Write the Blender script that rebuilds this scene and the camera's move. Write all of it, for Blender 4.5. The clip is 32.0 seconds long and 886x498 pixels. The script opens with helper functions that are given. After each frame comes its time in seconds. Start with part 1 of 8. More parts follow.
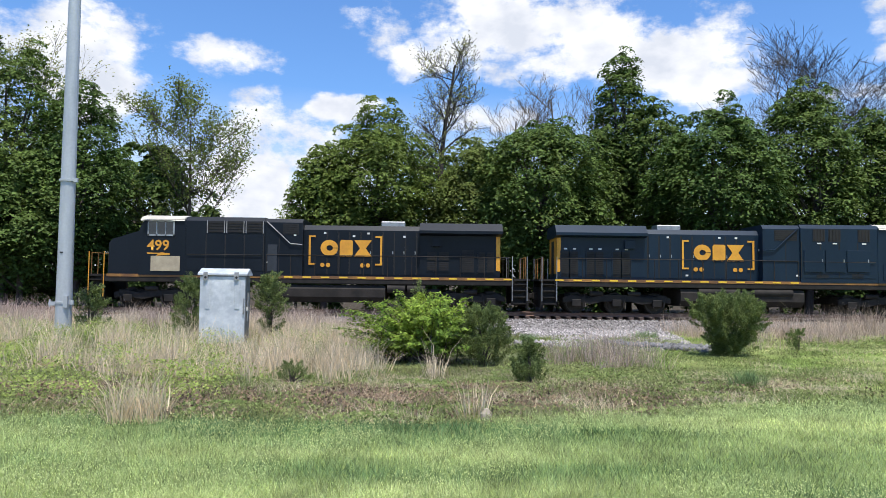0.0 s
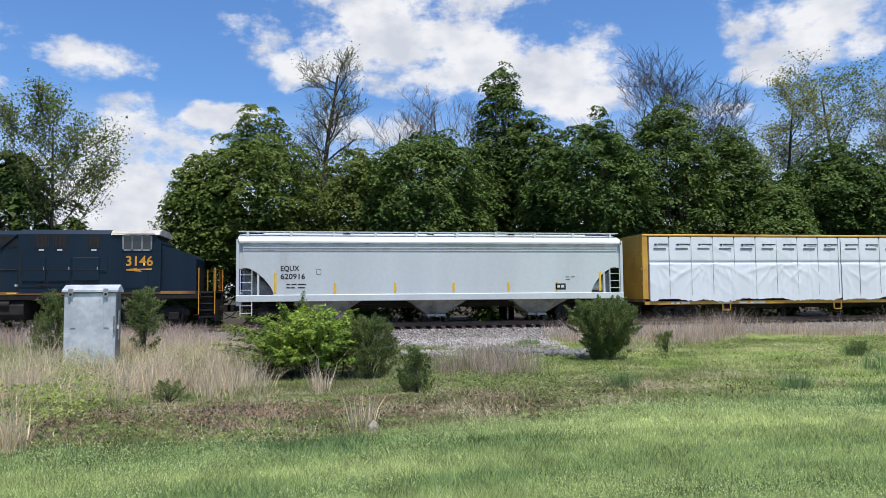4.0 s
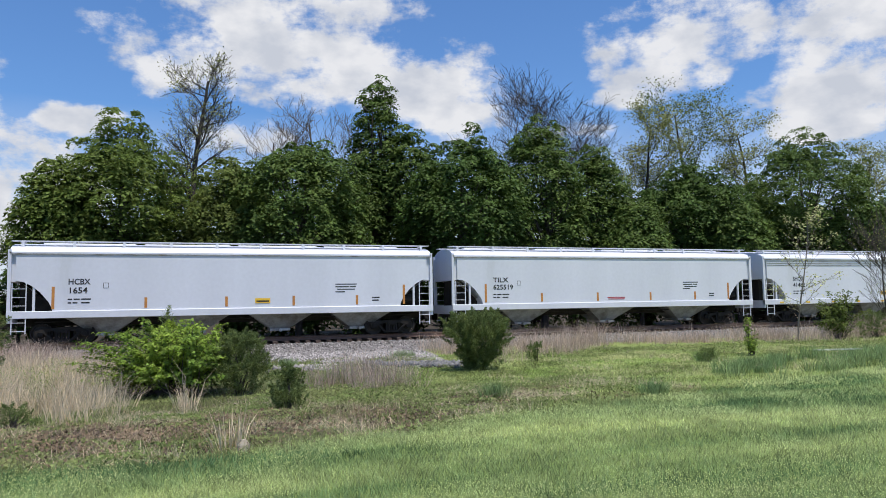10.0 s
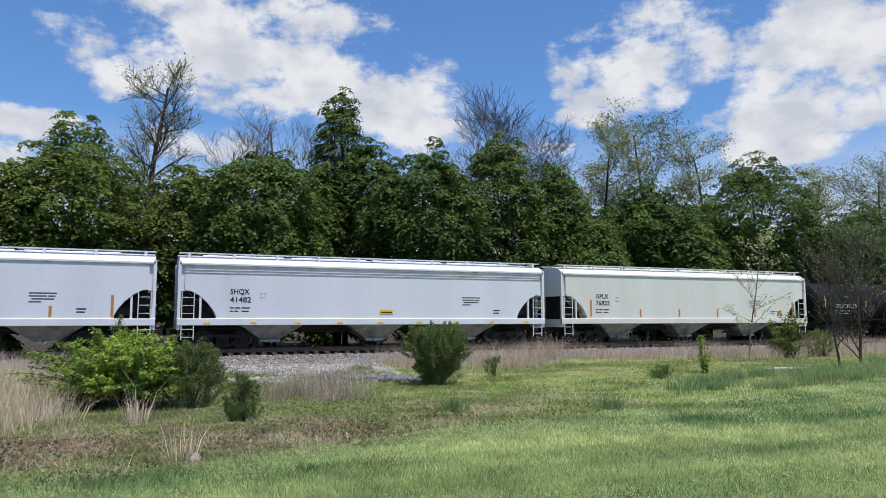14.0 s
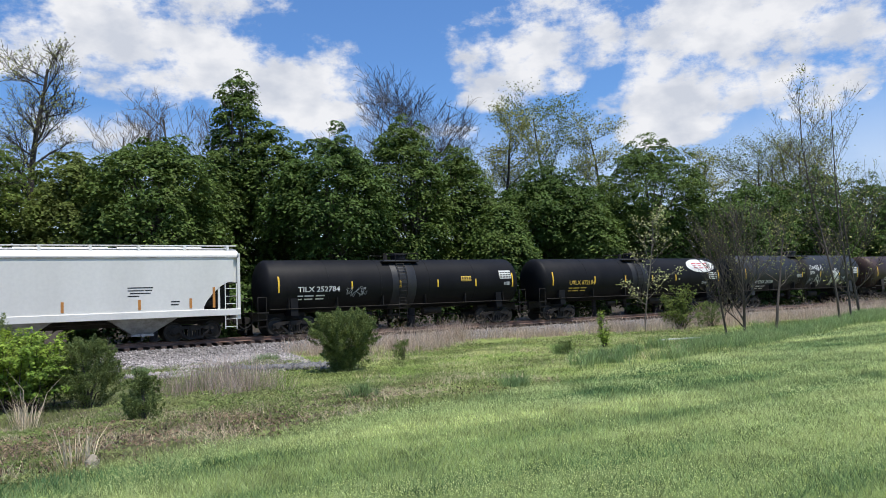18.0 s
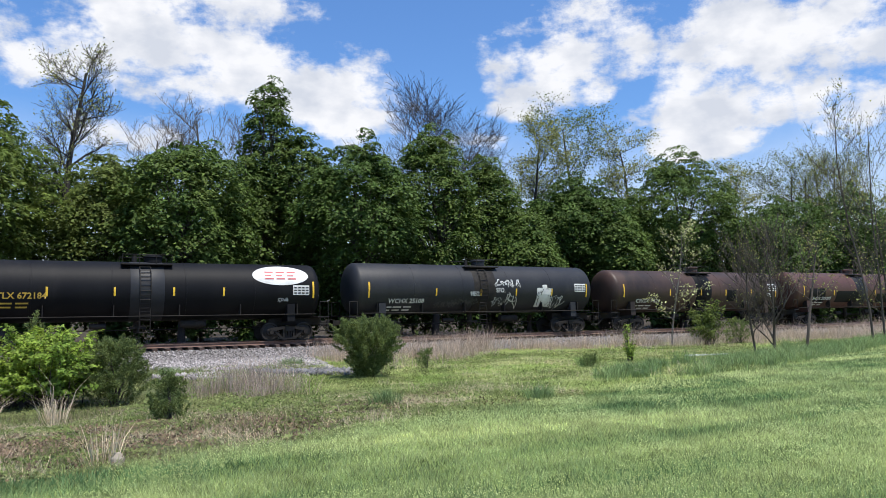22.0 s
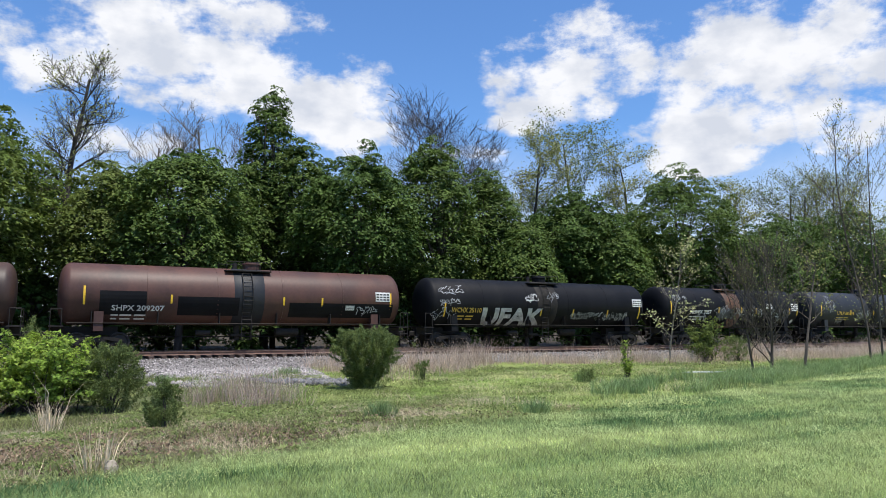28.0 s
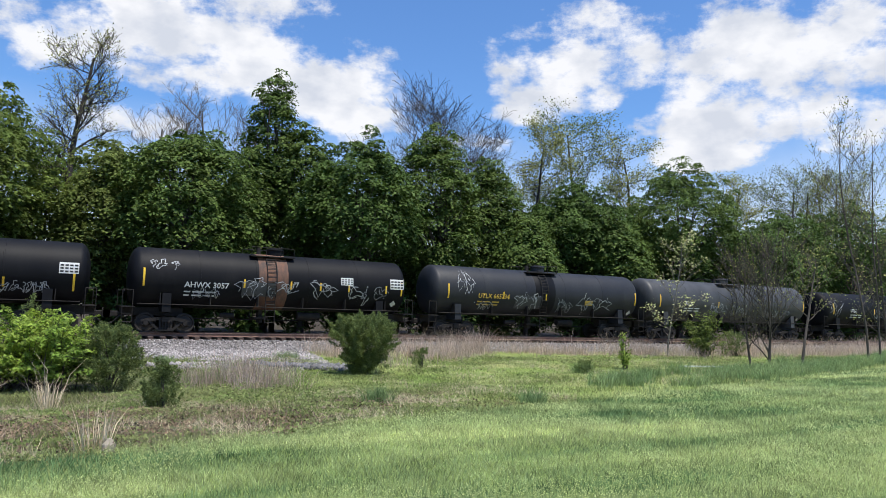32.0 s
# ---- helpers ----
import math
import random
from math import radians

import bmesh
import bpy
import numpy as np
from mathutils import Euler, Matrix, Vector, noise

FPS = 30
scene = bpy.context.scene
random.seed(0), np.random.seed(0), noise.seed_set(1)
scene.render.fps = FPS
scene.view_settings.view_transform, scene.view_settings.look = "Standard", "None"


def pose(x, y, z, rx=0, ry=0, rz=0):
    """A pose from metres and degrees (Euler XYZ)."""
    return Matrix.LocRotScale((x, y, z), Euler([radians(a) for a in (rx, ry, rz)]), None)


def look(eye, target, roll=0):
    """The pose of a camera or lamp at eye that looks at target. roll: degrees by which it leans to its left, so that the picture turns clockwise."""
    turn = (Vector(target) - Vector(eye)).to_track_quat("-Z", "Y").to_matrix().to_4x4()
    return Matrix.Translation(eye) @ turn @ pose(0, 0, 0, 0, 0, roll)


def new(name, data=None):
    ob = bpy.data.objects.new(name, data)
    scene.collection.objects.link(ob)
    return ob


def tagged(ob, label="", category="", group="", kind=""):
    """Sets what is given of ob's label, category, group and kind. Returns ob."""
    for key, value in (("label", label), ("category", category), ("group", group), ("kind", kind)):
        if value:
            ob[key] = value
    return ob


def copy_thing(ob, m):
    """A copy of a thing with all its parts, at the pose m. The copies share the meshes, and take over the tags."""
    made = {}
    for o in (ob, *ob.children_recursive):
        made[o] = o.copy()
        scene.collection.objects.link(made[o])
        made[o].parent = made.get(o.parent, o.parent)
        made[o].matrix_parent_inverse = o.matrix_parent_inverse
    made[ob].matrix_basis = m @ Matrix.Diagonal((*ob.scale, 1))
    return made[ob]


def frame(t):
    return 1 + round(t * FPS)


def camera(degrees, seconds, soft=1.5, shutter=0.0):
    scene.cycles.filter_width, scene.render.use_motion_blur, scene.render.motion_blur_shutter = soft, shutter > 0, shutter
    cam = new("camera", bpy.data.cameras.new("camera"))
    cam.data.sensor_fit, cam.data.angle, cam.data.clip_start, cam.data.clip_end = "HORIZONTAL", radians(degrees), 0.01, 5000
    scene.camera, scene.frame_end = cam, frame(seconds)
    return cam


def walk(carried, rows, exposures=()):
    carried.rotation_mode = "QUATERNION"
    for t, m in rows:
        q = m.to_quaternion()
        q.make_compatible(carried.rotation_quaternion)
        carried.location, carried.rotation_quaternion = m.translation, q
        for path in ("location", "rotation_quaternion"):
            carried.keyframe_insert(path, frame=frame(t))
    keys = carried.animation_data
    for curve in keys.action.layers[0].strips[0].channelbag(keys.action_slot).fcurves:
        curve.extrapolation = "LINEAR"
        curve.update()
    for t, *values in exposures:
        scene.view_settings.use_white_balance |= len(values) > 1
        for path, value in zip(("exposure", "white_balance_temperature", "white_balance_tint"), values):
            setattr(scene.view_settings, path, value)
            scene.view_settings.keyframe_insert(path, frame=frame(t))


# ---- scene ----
cam = camera(62.94, 32.0, soft=0.75)
EYE = Vector((0.0, 0.0, 1.43))  # the camera turns on the spot; z = 0 is the top of the rails
PATH = [  # seconds, yaw to the left, pitch, roll, in degrees
    (0, -0.76, 2.74, 0.68),
    (0.5, 0.26, 2.90, 0.45),
    (1, -0.35, 3.08, 0.23),
    (1.5, -2.31, 3.25, 0.14),
    (2, -4.77, 3.37, 0.17),
    (2.5, -6.47, 3.46, 0.19),
    (4.5, -11.09, 3.66, -0.68),
    (5, -12.51, 3.65, -0.64),
    (5.5, -13.62, 3.68, -0.42),
    (6, -14.44, 3.77, -0.26),
    (6.5, -14.92, 3.86, -0.23),
    (7, -15.44, 3.95, -0.15),
    (7.5, -16.01, 4.01, -0.14),
    (8, -16.67, 4.08, -0.09),
    (8.5, -17.36, 4.19, -0.14),
    (9, -18.00, 4.31, -0.28),
    (9.5, -18.64, 4.39, -0.59),
    (10, -19.68, 4.50, -0.96),
    (10.5, -20.96, 4.65, -1.27),
    (11, -22.29, 4.78, -1.48),
    (11.5, -23.00, 4.83, -1.45),
    (12, -22.63, 4.92, -1.19),
    (12.5, -21.74, 5.06, -0.75),
    (13, -21.03, 5.31, -0.38),
    (13.5, -21.26, 5.51, -0.06),
    (14, -22.83, 5.57, -0.08),
    (14.5, -24.86, 5.33, -0.46),
    (15, -26.81, 4.98, -1.06),
    (15.5, -28.47, 4.58, -1.53),
    (17.5, -30.38, 4.14, -2.12),
    (18, -30.28, 4.16, -2.23),
    (18.5, -30.09, 4.17, -2.26),
    (19, -29.94, 4.16, -2.16),
    (19.5, -29.78, 4.08, -1.97),
    (20, -29.57, 4.04, -1.67),
    (20.5, -29.30, 4.12, -1.33),
    (21, -28.87, 4.38, -1.00),
    (21.5, -28.46, 4.66, -0.75),
    (22, -28.22, 4.90, -0.71),
    (22.5, -28.11, 4.99, -0.65),
    (23, -28.15, 4.99, -0.64),
    (23.5, -28.05, 4.99, -0.46),
    (24, -27.73, 5.13, -0.42),
    (24.5, -27.39, 5.40, -0.44),
    (25, -27.22, 5.72, -0.45),
    (25.5, -27.54, 6.02, -0.47),
    (26, -28.25, 6.20, -0.55),
    (26.5, -28.87, 6.23, -0.44),
    (28.5, -28.00, 5.80, 0.72),
    (29, -27.85, 5.79, 1.15),
    (29.5, -27.93, 5.77, 1.52),
    (30, -28.09, 5.62, 1.76),
    (30.5, -28.16, 5.36, 1.76),
    (31, -28.14, 5.13, 1.68),
    (31.5, -28.15, 5.00, 1.68),
    (32, -28.24, 4.93, 1.79),
]

def aim(yaw, pitch, roll):
    a, b = radians(yaw), radians(pitch)
    ahead = Vector((-math.sin(a) * math.cos(b), math.cos(a) * math.cos(b), math.sin(b)))
    return look(EYE, EYE + ahead * 10, roll)


walk(cam, [(t, aim(y, p, r)) for t, y, p, r in PATH], exposures=[(0, 0.42), (2, 0.32), (4.5, 0.1), (6, 0.03), (14, 0.01), (17, 0.08), (19, 0.16), (22, 0.26), (32, 0.26)])

# ---- light ----
SUN_EL, SUN_AZ = 72.0, 165.0  # degrees; azimuth clockwise from +y, so the sun stands behind the camera
sun = new("sun", bpy.data.lights.new("sun", "SUN"))
sun.data.energy, sun.data.angle, sun.data.color = 4.8, radians(0.55), (1.0, 0.95, 0.87)
_d = Vector((math.sin(radians(SUN_AZ)) * math.cos(radians(SUN_EL)), math.cos(radians(SUN_AZ)) * math.cos(radians(SUN_EL)), math.sin(radians(SUN_EL))))
sun.matrix_world = look(_d * 60, (0, 0, 0))

# clouds: azimuth, elevation, half width, half height in degrees
CLOUDS = [
    (-40, 14, 9, 4), (-27.1, 15.4, 3.9, 2.8), (-16.5, 16.7, 2.7, 0.9), (-14.1, 11.9, 1.8, 2.0), (-13.1, 7.3, 6.8, 3.5),
    (-7.1, 13.5, 2.0, 0.8), (-1.7, 17.3, 2.0, 1.2), (3.9, 13.1, 2.5, 1.0), (6.1, 19.5, 7.2, 2.4), (7.3, 22.8, 6.1, 1.5),
    (11.8, 18.4, 5.8, 1.8), (18.2, 16.8, 4.7, 2.0), (21.4, 14.9, 2.7, 1.3), (30.8, 13.3, 2.6, 0.6), (35.0, 15.6, 2.3, 0.7),
    (36.2, 17.0, 2.5, 1.4), (38.8, 19.6, 3.8, 2.3), (43.1, 19.3, 1.7, 1.5), (46.9, 15.1, 2.2, 1.0), (47.9, 12.1, 4.4, 0.8),
    (48.8, 14.2, 4.0, 1.3), (50.6, 18.3, 3.9, 3.6), (50.9, 15.1, 2.8, 1.6), (58.4, 17.8, 3.4, 3.7), (59.6, 14.6, 1.9, 1.6),
]


def math_node(nt, op, a, b=None):
    n = nt.nodes.new("ShaderNodeMath")
    n.operation = op
    for i, v in enumerate((a, b)):
        if v is None:
            continue
        if isinstance(v, (int, float)):
            n.inputs[i].default_value = v
        else:
            nt.links.new(v, n.inputs[i])
    return n.outputs[0]


def make_world():
    w = bpy.data.worlds.new("sky")
    scene.world = w
    w.use_nodes = True
    nt = w.node_tree
    nt.nodes.clear()
    out, bg = nt.nodes.new("ShaderNodeOutputWorld"), nt.nodes.new("ShaderNodeBackground")
    sky = nt.nodes.new("ShaderNodeTexSky")
    sky.sky_type, sky.sun_disc = "NISHITA", False
    sky.sun_elevation, sky.sun_rotation = radians(SUN_EL), radians(SUN_AZ)
    sky.air_density, sky.dust_density, sky.ozone_density = 1.1, 0.6, 2.2
    co = nt.nodes.new("ShaderNodeTexCoord")
    sep = nt.nodes.new("ShaderNodeSeparateXYZ")
    nt.links.new(co.outputs["Generated"], sep.inputs[0])
    az = math_node(nt, "MULTIPLY", math_node(nt, "ARCTAN2", sep.outputs[0], sep.outputs[1]), 57.2958)
    el = math_node(nt, "MULTIPLY", math_node(nt, "ARCSINE", sep.outputs[2]), 57.2958)
    # ragged noise stretched along the horizon
    cmb = nt.nodes.new("ShaderNodeCombineXYZ")
    nt.links.new(math_node(nt, "MULTIPLY", az, 0.11), cmb.inputs[0])
    nt.links.new(math_node(nt, "MULTIPLY", el, 0.17), cmb.inputs[1])
    noi = nt.nodes.new("ShaderNodeTexNoise")
    noi.inputs["Scale"].default_value, noi.inputs["Detail"].default_value, noi.inputs["Roughness"].default_value = 1.6, 9.0, 0.62
    nt.links.new(cmb.outputs[0], noi.inputs["Vector"])
    best = None
    for a, e, wa, we in CLOUDS:
        da = math_node(nt, "DIVIDE", math_node(nt, "SUBTRACT", az, a), wa * 1.75)
        de = math_node(nt, "DIVIDE", math_node(nt, "SUBTRACT", el, e), we * 1.75)
        v = math_node(nt, "SUBTRACT", 1.0, math_node(nt, "ADD", math_node(nt, "MULTIPLY", da, da), math_node(nt, "MULTIPLY", de, de)))
        best = v if best is None else math_node(nt, "MAXIMUM", best, v)
    best = math_node(nt, "MAXIMUM", best, -0.7)
    d = math_node(nt, "ADD", math_node(nt, "MULTIPLY", best, 0.55), math_node(nt, "MULTIPLY", math_node(nt, "SUBTRACT", noi.outputs["Fac"], 0.5), 2.5))
    ramp = nt.nodes.new("ShaderNodeMapRange")
    ramp.interpolation_type = "SMOOTHSTEP"
    ramp.inputs["From Min"].default_value, ramp.inputs["From Max"].default_value = 0.02, 0.5
    nt.links.new(d, ramp.inputs["Value"])
    low = nt.nodes.new("ShaderNodeMapRange")  # haze whitens the lowest sky
    low.inputs["From Min"].default_value, low.inputs["From Max"].default_value = 15.0, 4.0
    low.inputs["To Max"].default_value = 0.75
    nt.links.new(el, low.inputs["Value"])
    fac = math_node(nt, "MAXIMUM", ramp.outputs[0], low.outputs[0])
    noi2 = nt.nodes.new("ShaderNodeTexNoise")
    noi2.inputs["Scale"].default_value, noi2.inputs["Detail"].default_value = 2.3, 6.0
    nt.links.new(cmb.outputs[0], noi2.inputs["Vector"])
    cr = nt.nodes.new("ShaderNodeValToRGB")
    cr.color_ramp.elements[0].position, cr.color_ramp.elements[1].position = 0.35, 0.6
    cr.color_ramp.elements[0].color, cr.color_ramp.elements[1].color = (6.3, 6.7, 7.6, 1), (8.9, 9.0, 9.4, 1)
    nt.links.new(noi2.outputs["Fac"], cr.inputs["Fac"])
    mix = nt.nodes.new("ShaderNodeMix")
    mix.data_type = "RGBA"
    nt.links.new(fac, mix.inputs[0])
    deep = nt.nodes.new("ShaderNodeVectorMath")  # the clear sky's deep blue
    deep.operation = "MULTIPLY"
    deep.inputs[1].default_value = (0.84, 1.2, 1.65)
    nt.links.new(sky.outputs[0], deep.inputs[0])
    nt.links.new(deep.outputs[0], mix.inputs[6])
    nt.links.new(cr.outputs[0], mix.inputs[7])
    nt.links.new(mix.outputs[2], bg.inputs["Color"])
    bg.inputs["Strength"].default_value = 0.09
    nt.links.new(bg.outputs[0], out.inputs["Surface"])


make_world()


# ---- materials ----
def mat(name, c1, c2=None, rough=0.6, metal=0.0, scale=3.0, stretch=(1, 1, 1), bump=0.0, bscale=30.0, fine=0.12, random_amt=0.0, island=0.0, translucent=0.0, spec=0.5, dirt=None, dirt_pos=0.55):
    """A procedural surface: two colours mixed by coarse noise, fine grain, optional dirt, bump and random tint."""
    m = bpy.data.materials.new(name)
    m.use_nodes = True
    nt = m.node_tree
    bs = nt.nodes["Principled BSDF"]
    bs.inputs["Roughness"].default_value, bs.inputs["Metallic"].default_value = rough, metal
    bs.inputs["Specular IOR Level"].default_value = spec
    co = nt.nodes.new("ShaderNodeTexCoord")
    mp = nt.nodes.new("ShaderNodeMapping")
    mp.inputs["Scale"].default_value = stretch
    nt.links.new(co.outputs["Object"], mp.inputs["Vector"])
    n1 = nt.nodes.new("ShaderNodeTexNoise")
    n1.inputs["Scale"].default_value, n1.inputs["Detail"].default_value = scale, 5.0
    nt.links.new(mp.outputs[0], n1.inputs["Vector"])
    ramp = nt.nodes.new("ShaderNodeValToRGB")
    c2 = c2 or tuple(0.75 * v for v in c1)
    ramp.color_ramp.elements[0].position, ramp.color_ramp.elements[1].position = 0.36, 0.64
    ramp.color_ramp.elements[0].color, ramp.color_ramp.elements[1].color = (*c1, 1), (*c2, 1)
    nt.links.new(n1.outputs["Fac"], ramp.inputs["Fac"])
    col = ramp.outputs[0]

    def scaled(col, fac_socket, lo, hi):
        mr = nt.nodes.new("ShaderNodeMapRange")
        mr.inputs["To Min"].default_value, mr.inputs["To Max"].default_value = lo, hi
        nt.links.new(fac_socket, mr.inputs["Value"])
        mx = nt.nodes.new("ShaderNodeVectorMath")
        mx.operation = "SCALE"
        nt.links.new(col, mx.inputs[0])
        nt.links.new(mr.outputs[0], mx.inputs["Scale"])
        return mx.outputs[0]

    n2 = nt.nodes.new("ShaderNodeTexNoise")
    n2.inputs["Scale"].default_value, n2.inputs["Detail"].default_value = bscale, 3.0
    nt.links.new(co.outputs["Object"], n2.inputs["Vector"])
    if fine:
        col = scaled(col, n2.outputs["Fac"], 1 - 2 * fine, 1 + 2 * fine)
    if dirt:
        n3 = nt.nodes.new("ShaderNodeTexNoise")
        n3.inputs["Scale"].default_value, n3.inputs["Detail"].default_value = scale * 0.6, 8.0
        n3.inputs["Roughness"].default_value = 0.7
        mp3 = nt.nodes.new("ShaderNodeMapping")
        mp3.inputs["Scale"].default_value, mp3.inputs["Location"].default_value = stretch, (3.1, 1.7, 0.4)
        nt.links.new(co.outputs["Object"], mp3.inputs["Vector"])
        nt.links.new(mp3.outputs[0], n3.inputs["Vector"])
        mr = nt.nodes.new("ShaderNodeMapRange")
        mr.inputs["From Min"].default_value, mr.inputs["From Max"].default_value = dirt_pos, dirt_pos + 0.25
        nt.links.new(n3.outputs["Fac"], mr.inputs["Value"])
        mx = nt.nodes.new("ShaderNodeMix")
        mx.data_type = "RGBA"
        nt.links.new(mr.outputs[0], mx.inputs[0])
        nt.links.new(col, mx.inputs[6])
        mx.inputs[7].default_value = (*dirt, 1)
        col = mx.outputs[2]
    if random_amt:
        oi = nt.nodes.new("ShaderNodeObjectInfo")
        col = scaled(col, oi.outputs["Random"], 1 - random_amt, 1 + random_amt)
    if island:
        ge = nt.nodes.new("ShaderNodeNewGeometry")
        col = scaled(col, ge.outputs["Random Per Island"], 1 - island, 1 + island)
    nt.links.new(col, bs.inputs["Base Color"])
    if bump:
        bp = nt.nodes.new("ShaderNodeBump")
        bp.inputs["Strength"].default_value, bp.inputs["Distance"].default_value = bump, 0.02
        nt.links.new(n2.outputs["Fac"], bp.inputs["Height"])
        nt.links.new(bp.outputs[0], bs.inputs["Normal"])
    if translucent:
        tr, ms = nt.nodes.new("ShaderNodeBsdfTranslucent"), nt.nodes.new("ShaderNodeMixShader")
        nt.links.new(col, tr.inputs["Color"])
        ms.inputs[0].default_value = translucent
        nt.links.new(bs.outputs[0], ms.inputs[1])
        nt.links.new(tr.outputs[0], ms.inputs[2])
        nt.links.new(ms.outputs[0], nt.nodes["Material Output"].inputs["Surface"])
    return m


WHITE_CAR = mat("white_car_paint", (0.69, 0.7, 0.755), (0.64, 0.65, 0.7), 0.42, scale=0.5, stretch=(1, 1, 0.12), bscale=6, fine=0.03, dirt=(0.5, 0.51, 0.51), dirt_pos=0.6)
WARM_CAR = mat("cream_car_paint", (0.72, 0.705, 0.66), (0.66, 0.645, 0.6), 0.48, scale=0.6, stretch=(1, 1, 0.15), bscale=7, fine=0.04, dirt=(0.38, 0.3, 0.23), dirt_pos=0.66)
GREY_CAR = mat("grey_car_paint", (0.6, 0.635, 0.64), (0.545, 0.575, 0.58), 0.48, scale=0.5, stretch=(1, 1, 0.12), bscale=6, fine=0.04, dirt=(0.37, 0.375, 0.365), dirt_pos=0.6)
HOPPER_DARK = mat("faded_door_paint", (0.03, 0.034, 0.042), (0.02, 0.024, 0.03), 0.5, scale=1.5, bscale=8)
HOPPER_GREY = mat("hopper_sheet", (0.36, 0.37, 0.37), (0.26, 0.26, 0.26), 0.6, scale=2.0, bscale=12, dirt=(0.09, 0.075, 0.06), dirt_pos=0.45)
BLACK_TANK = mat("black_tank_paint", (0.0055, 0.0058, 0.0075), (0.009, 0.0092, 0.0105), 0.58, scale=0.7, stretch=(1, 1, 0.3), bscale=8, fine=0.12, dirt=(0.02, 0.018, 0.018), dirt_pos=0.56, spec=0.14)
SLATE_TANK = mat("slate_tank_paint", (0.016, 0.0175, 0.022), (0.023, 0.0245, 0.028), 0.55, scale=0.8, stretch=(1, 1, 0.3), bscale=8, fine=0.12, dirt=(0.04, 0.038, 0.038), dirt_pos=0.57, spec=0.3)
BROWN_TANK = mat("brown_tank_paint", (0.072, 0.041, 0.03), (0.038, 0.025, 0.021), 0.5, scale=0.6, stretch=(1, 1, 0.4), bscale=8, fine=0.1, dirt=(0.013, 0.011, 0.011), dirt_pos=0.52, spec=0.3)
RUST_TANK = mat("rust_tank_paint", (0.1, 0.046, 0.034), (0.065, 0.034, 0.028), 0.5, scale=0.7, stretch=(1, 1, 0.4), bscale=8, fine=0.1, dirt=(0.02, 0.014, 0.013), dirt_pos=0.58, spec=0.3)
GREY_TANK = mat("grey_tank_paint", (0.06, 0.061, 0.063), (0.042, 0.043, 0.045), 0.5, scale=0.9, stretch=(1, 1, 0.4), bscale=8, fine=0.1, dirt=(0.026, 0.023, 0.021), dirt_pos=0.54, spec=0.35)
RUST = mat("rust_streaks", (0.16, 0.075, 0.045), (0.07, 0.045, 0.035), 0.8, scale=3, stretch=(1, 1, 0.25), bscale=15, fine=0.2)
SILVER = mat("worn_aluminium", (0.42, 0.43, 0.44), (0.25, 0.25, 0.26), 0.4, 0.6, scale=2.5, stretch=(1, 1, 0.3), bscale=15)
# also colours the added boxes that stand for shade in the hopper ends
STEEL_DARK = mat("grimy_steel_and_bay_shade", (0.011, 0.01, 0.0095), (0.024, 0.02, 0.017), 0.75, 0.0, scale=2.0, bscale=18, fine=0.2, bump=0.3, spec=0.3)
UNDERFRAME = mat("underframe_grime", (0.016, 0.014, 0.0125), (0.032, 0.027, 0.023), 0.8, scale=1.5, bscale=14, fine=0.2, bump=0.3, spec=0.3)
WHEEL_MAT = mat("wheel_steel", (0.016, 0.014, 0.0125), (0.03, 0.025, 0.02), 0.65, 0.2, scale=6, bscale=25, fine=0.2)
NAVY = mat("navy_locomotive_paint", (0.005, 0.0082, 0.014), (0.008, 0.0118, 0.018), 0.4, scale=0.8, stretch=(1, 1, 0.2), bscale=7, fine=0.1, dirt=(0.015, 0.015, 0.016), dirt_pos=0.6, spec=0.22)
BLUE = mat("blue_locomotive_paint", (0.0088, 0.0215, 0.039), (0.0067, 0.0165, 0.031), 0.38, scale=0.8, stretch=(1, 1, 0.2), bscale=7, fine=0.08, dirt=(0.015, 0.019, 0.023), dirt_pos=0.62, spec=0.25)
BLACKISH = mat("black_grille", (0.006, 0.006, 0.007), (0.012, 0.012, 0.012), 0.7, scale=4, bscale=30)
YELLOW = mat("yellow_lettering", (0.72, 0.34, 0.03), (0.62, 0.28, 0.03), 0.5, scale=1.5, bscale=9, fine=0.08, dirt=(0.3, 0.16, 0.04), dirt_pos=0.62)
STRIPE = mat("orange_side_stripe", (0.36, 0.17, 0.035), (0.16, 0.075, 0.028), 0.6, scale=0.9, bscale=9, fine=0.1, dirt=(0.06, 0.035, 0.022), dirt_pos=0.48)
REFLECT = mat("yellow_reflective_strip", (0.85, 0.55, 0.04), (0.75, 0.45, 0.04), 0.35, scale=4, bscale=30)
AMBER = mat("amber_reflective_strip", (0.55, 0.24, 0.05), (0.45, 0.19, 0.05), 0.4, scale=4, bscale=30)
BEAM_YELLOW = mat("yellow_beam_paint", (0.66, 0.36, 0.05), (0.5, 0.26, 0.05), 0.5, scale=0.8, bscale=8, fine=0.08, dirt=(0.2, 0.12, 0.06), dirt_pos=0.6)
WRAP = mat("white_plastic_wrap", (0.8, 0.815, 0.86), (0.76, 0.775, 0.82), 0.35, scale=0.8, bscale=5, fine=0.015)
WRAP_INK = mat("wrap_print", (0.03, 0.03, 0.045), None, 0.5)
WRAP_GREY = mat("wrap_grey_print", (0.16, 0.16, 0.19), None, 0.5)
WRAP_STRAP = mat("thin_strap", (0.42, 0.43, 0.47), (0.3, 0.31, 0.34), 0.5)
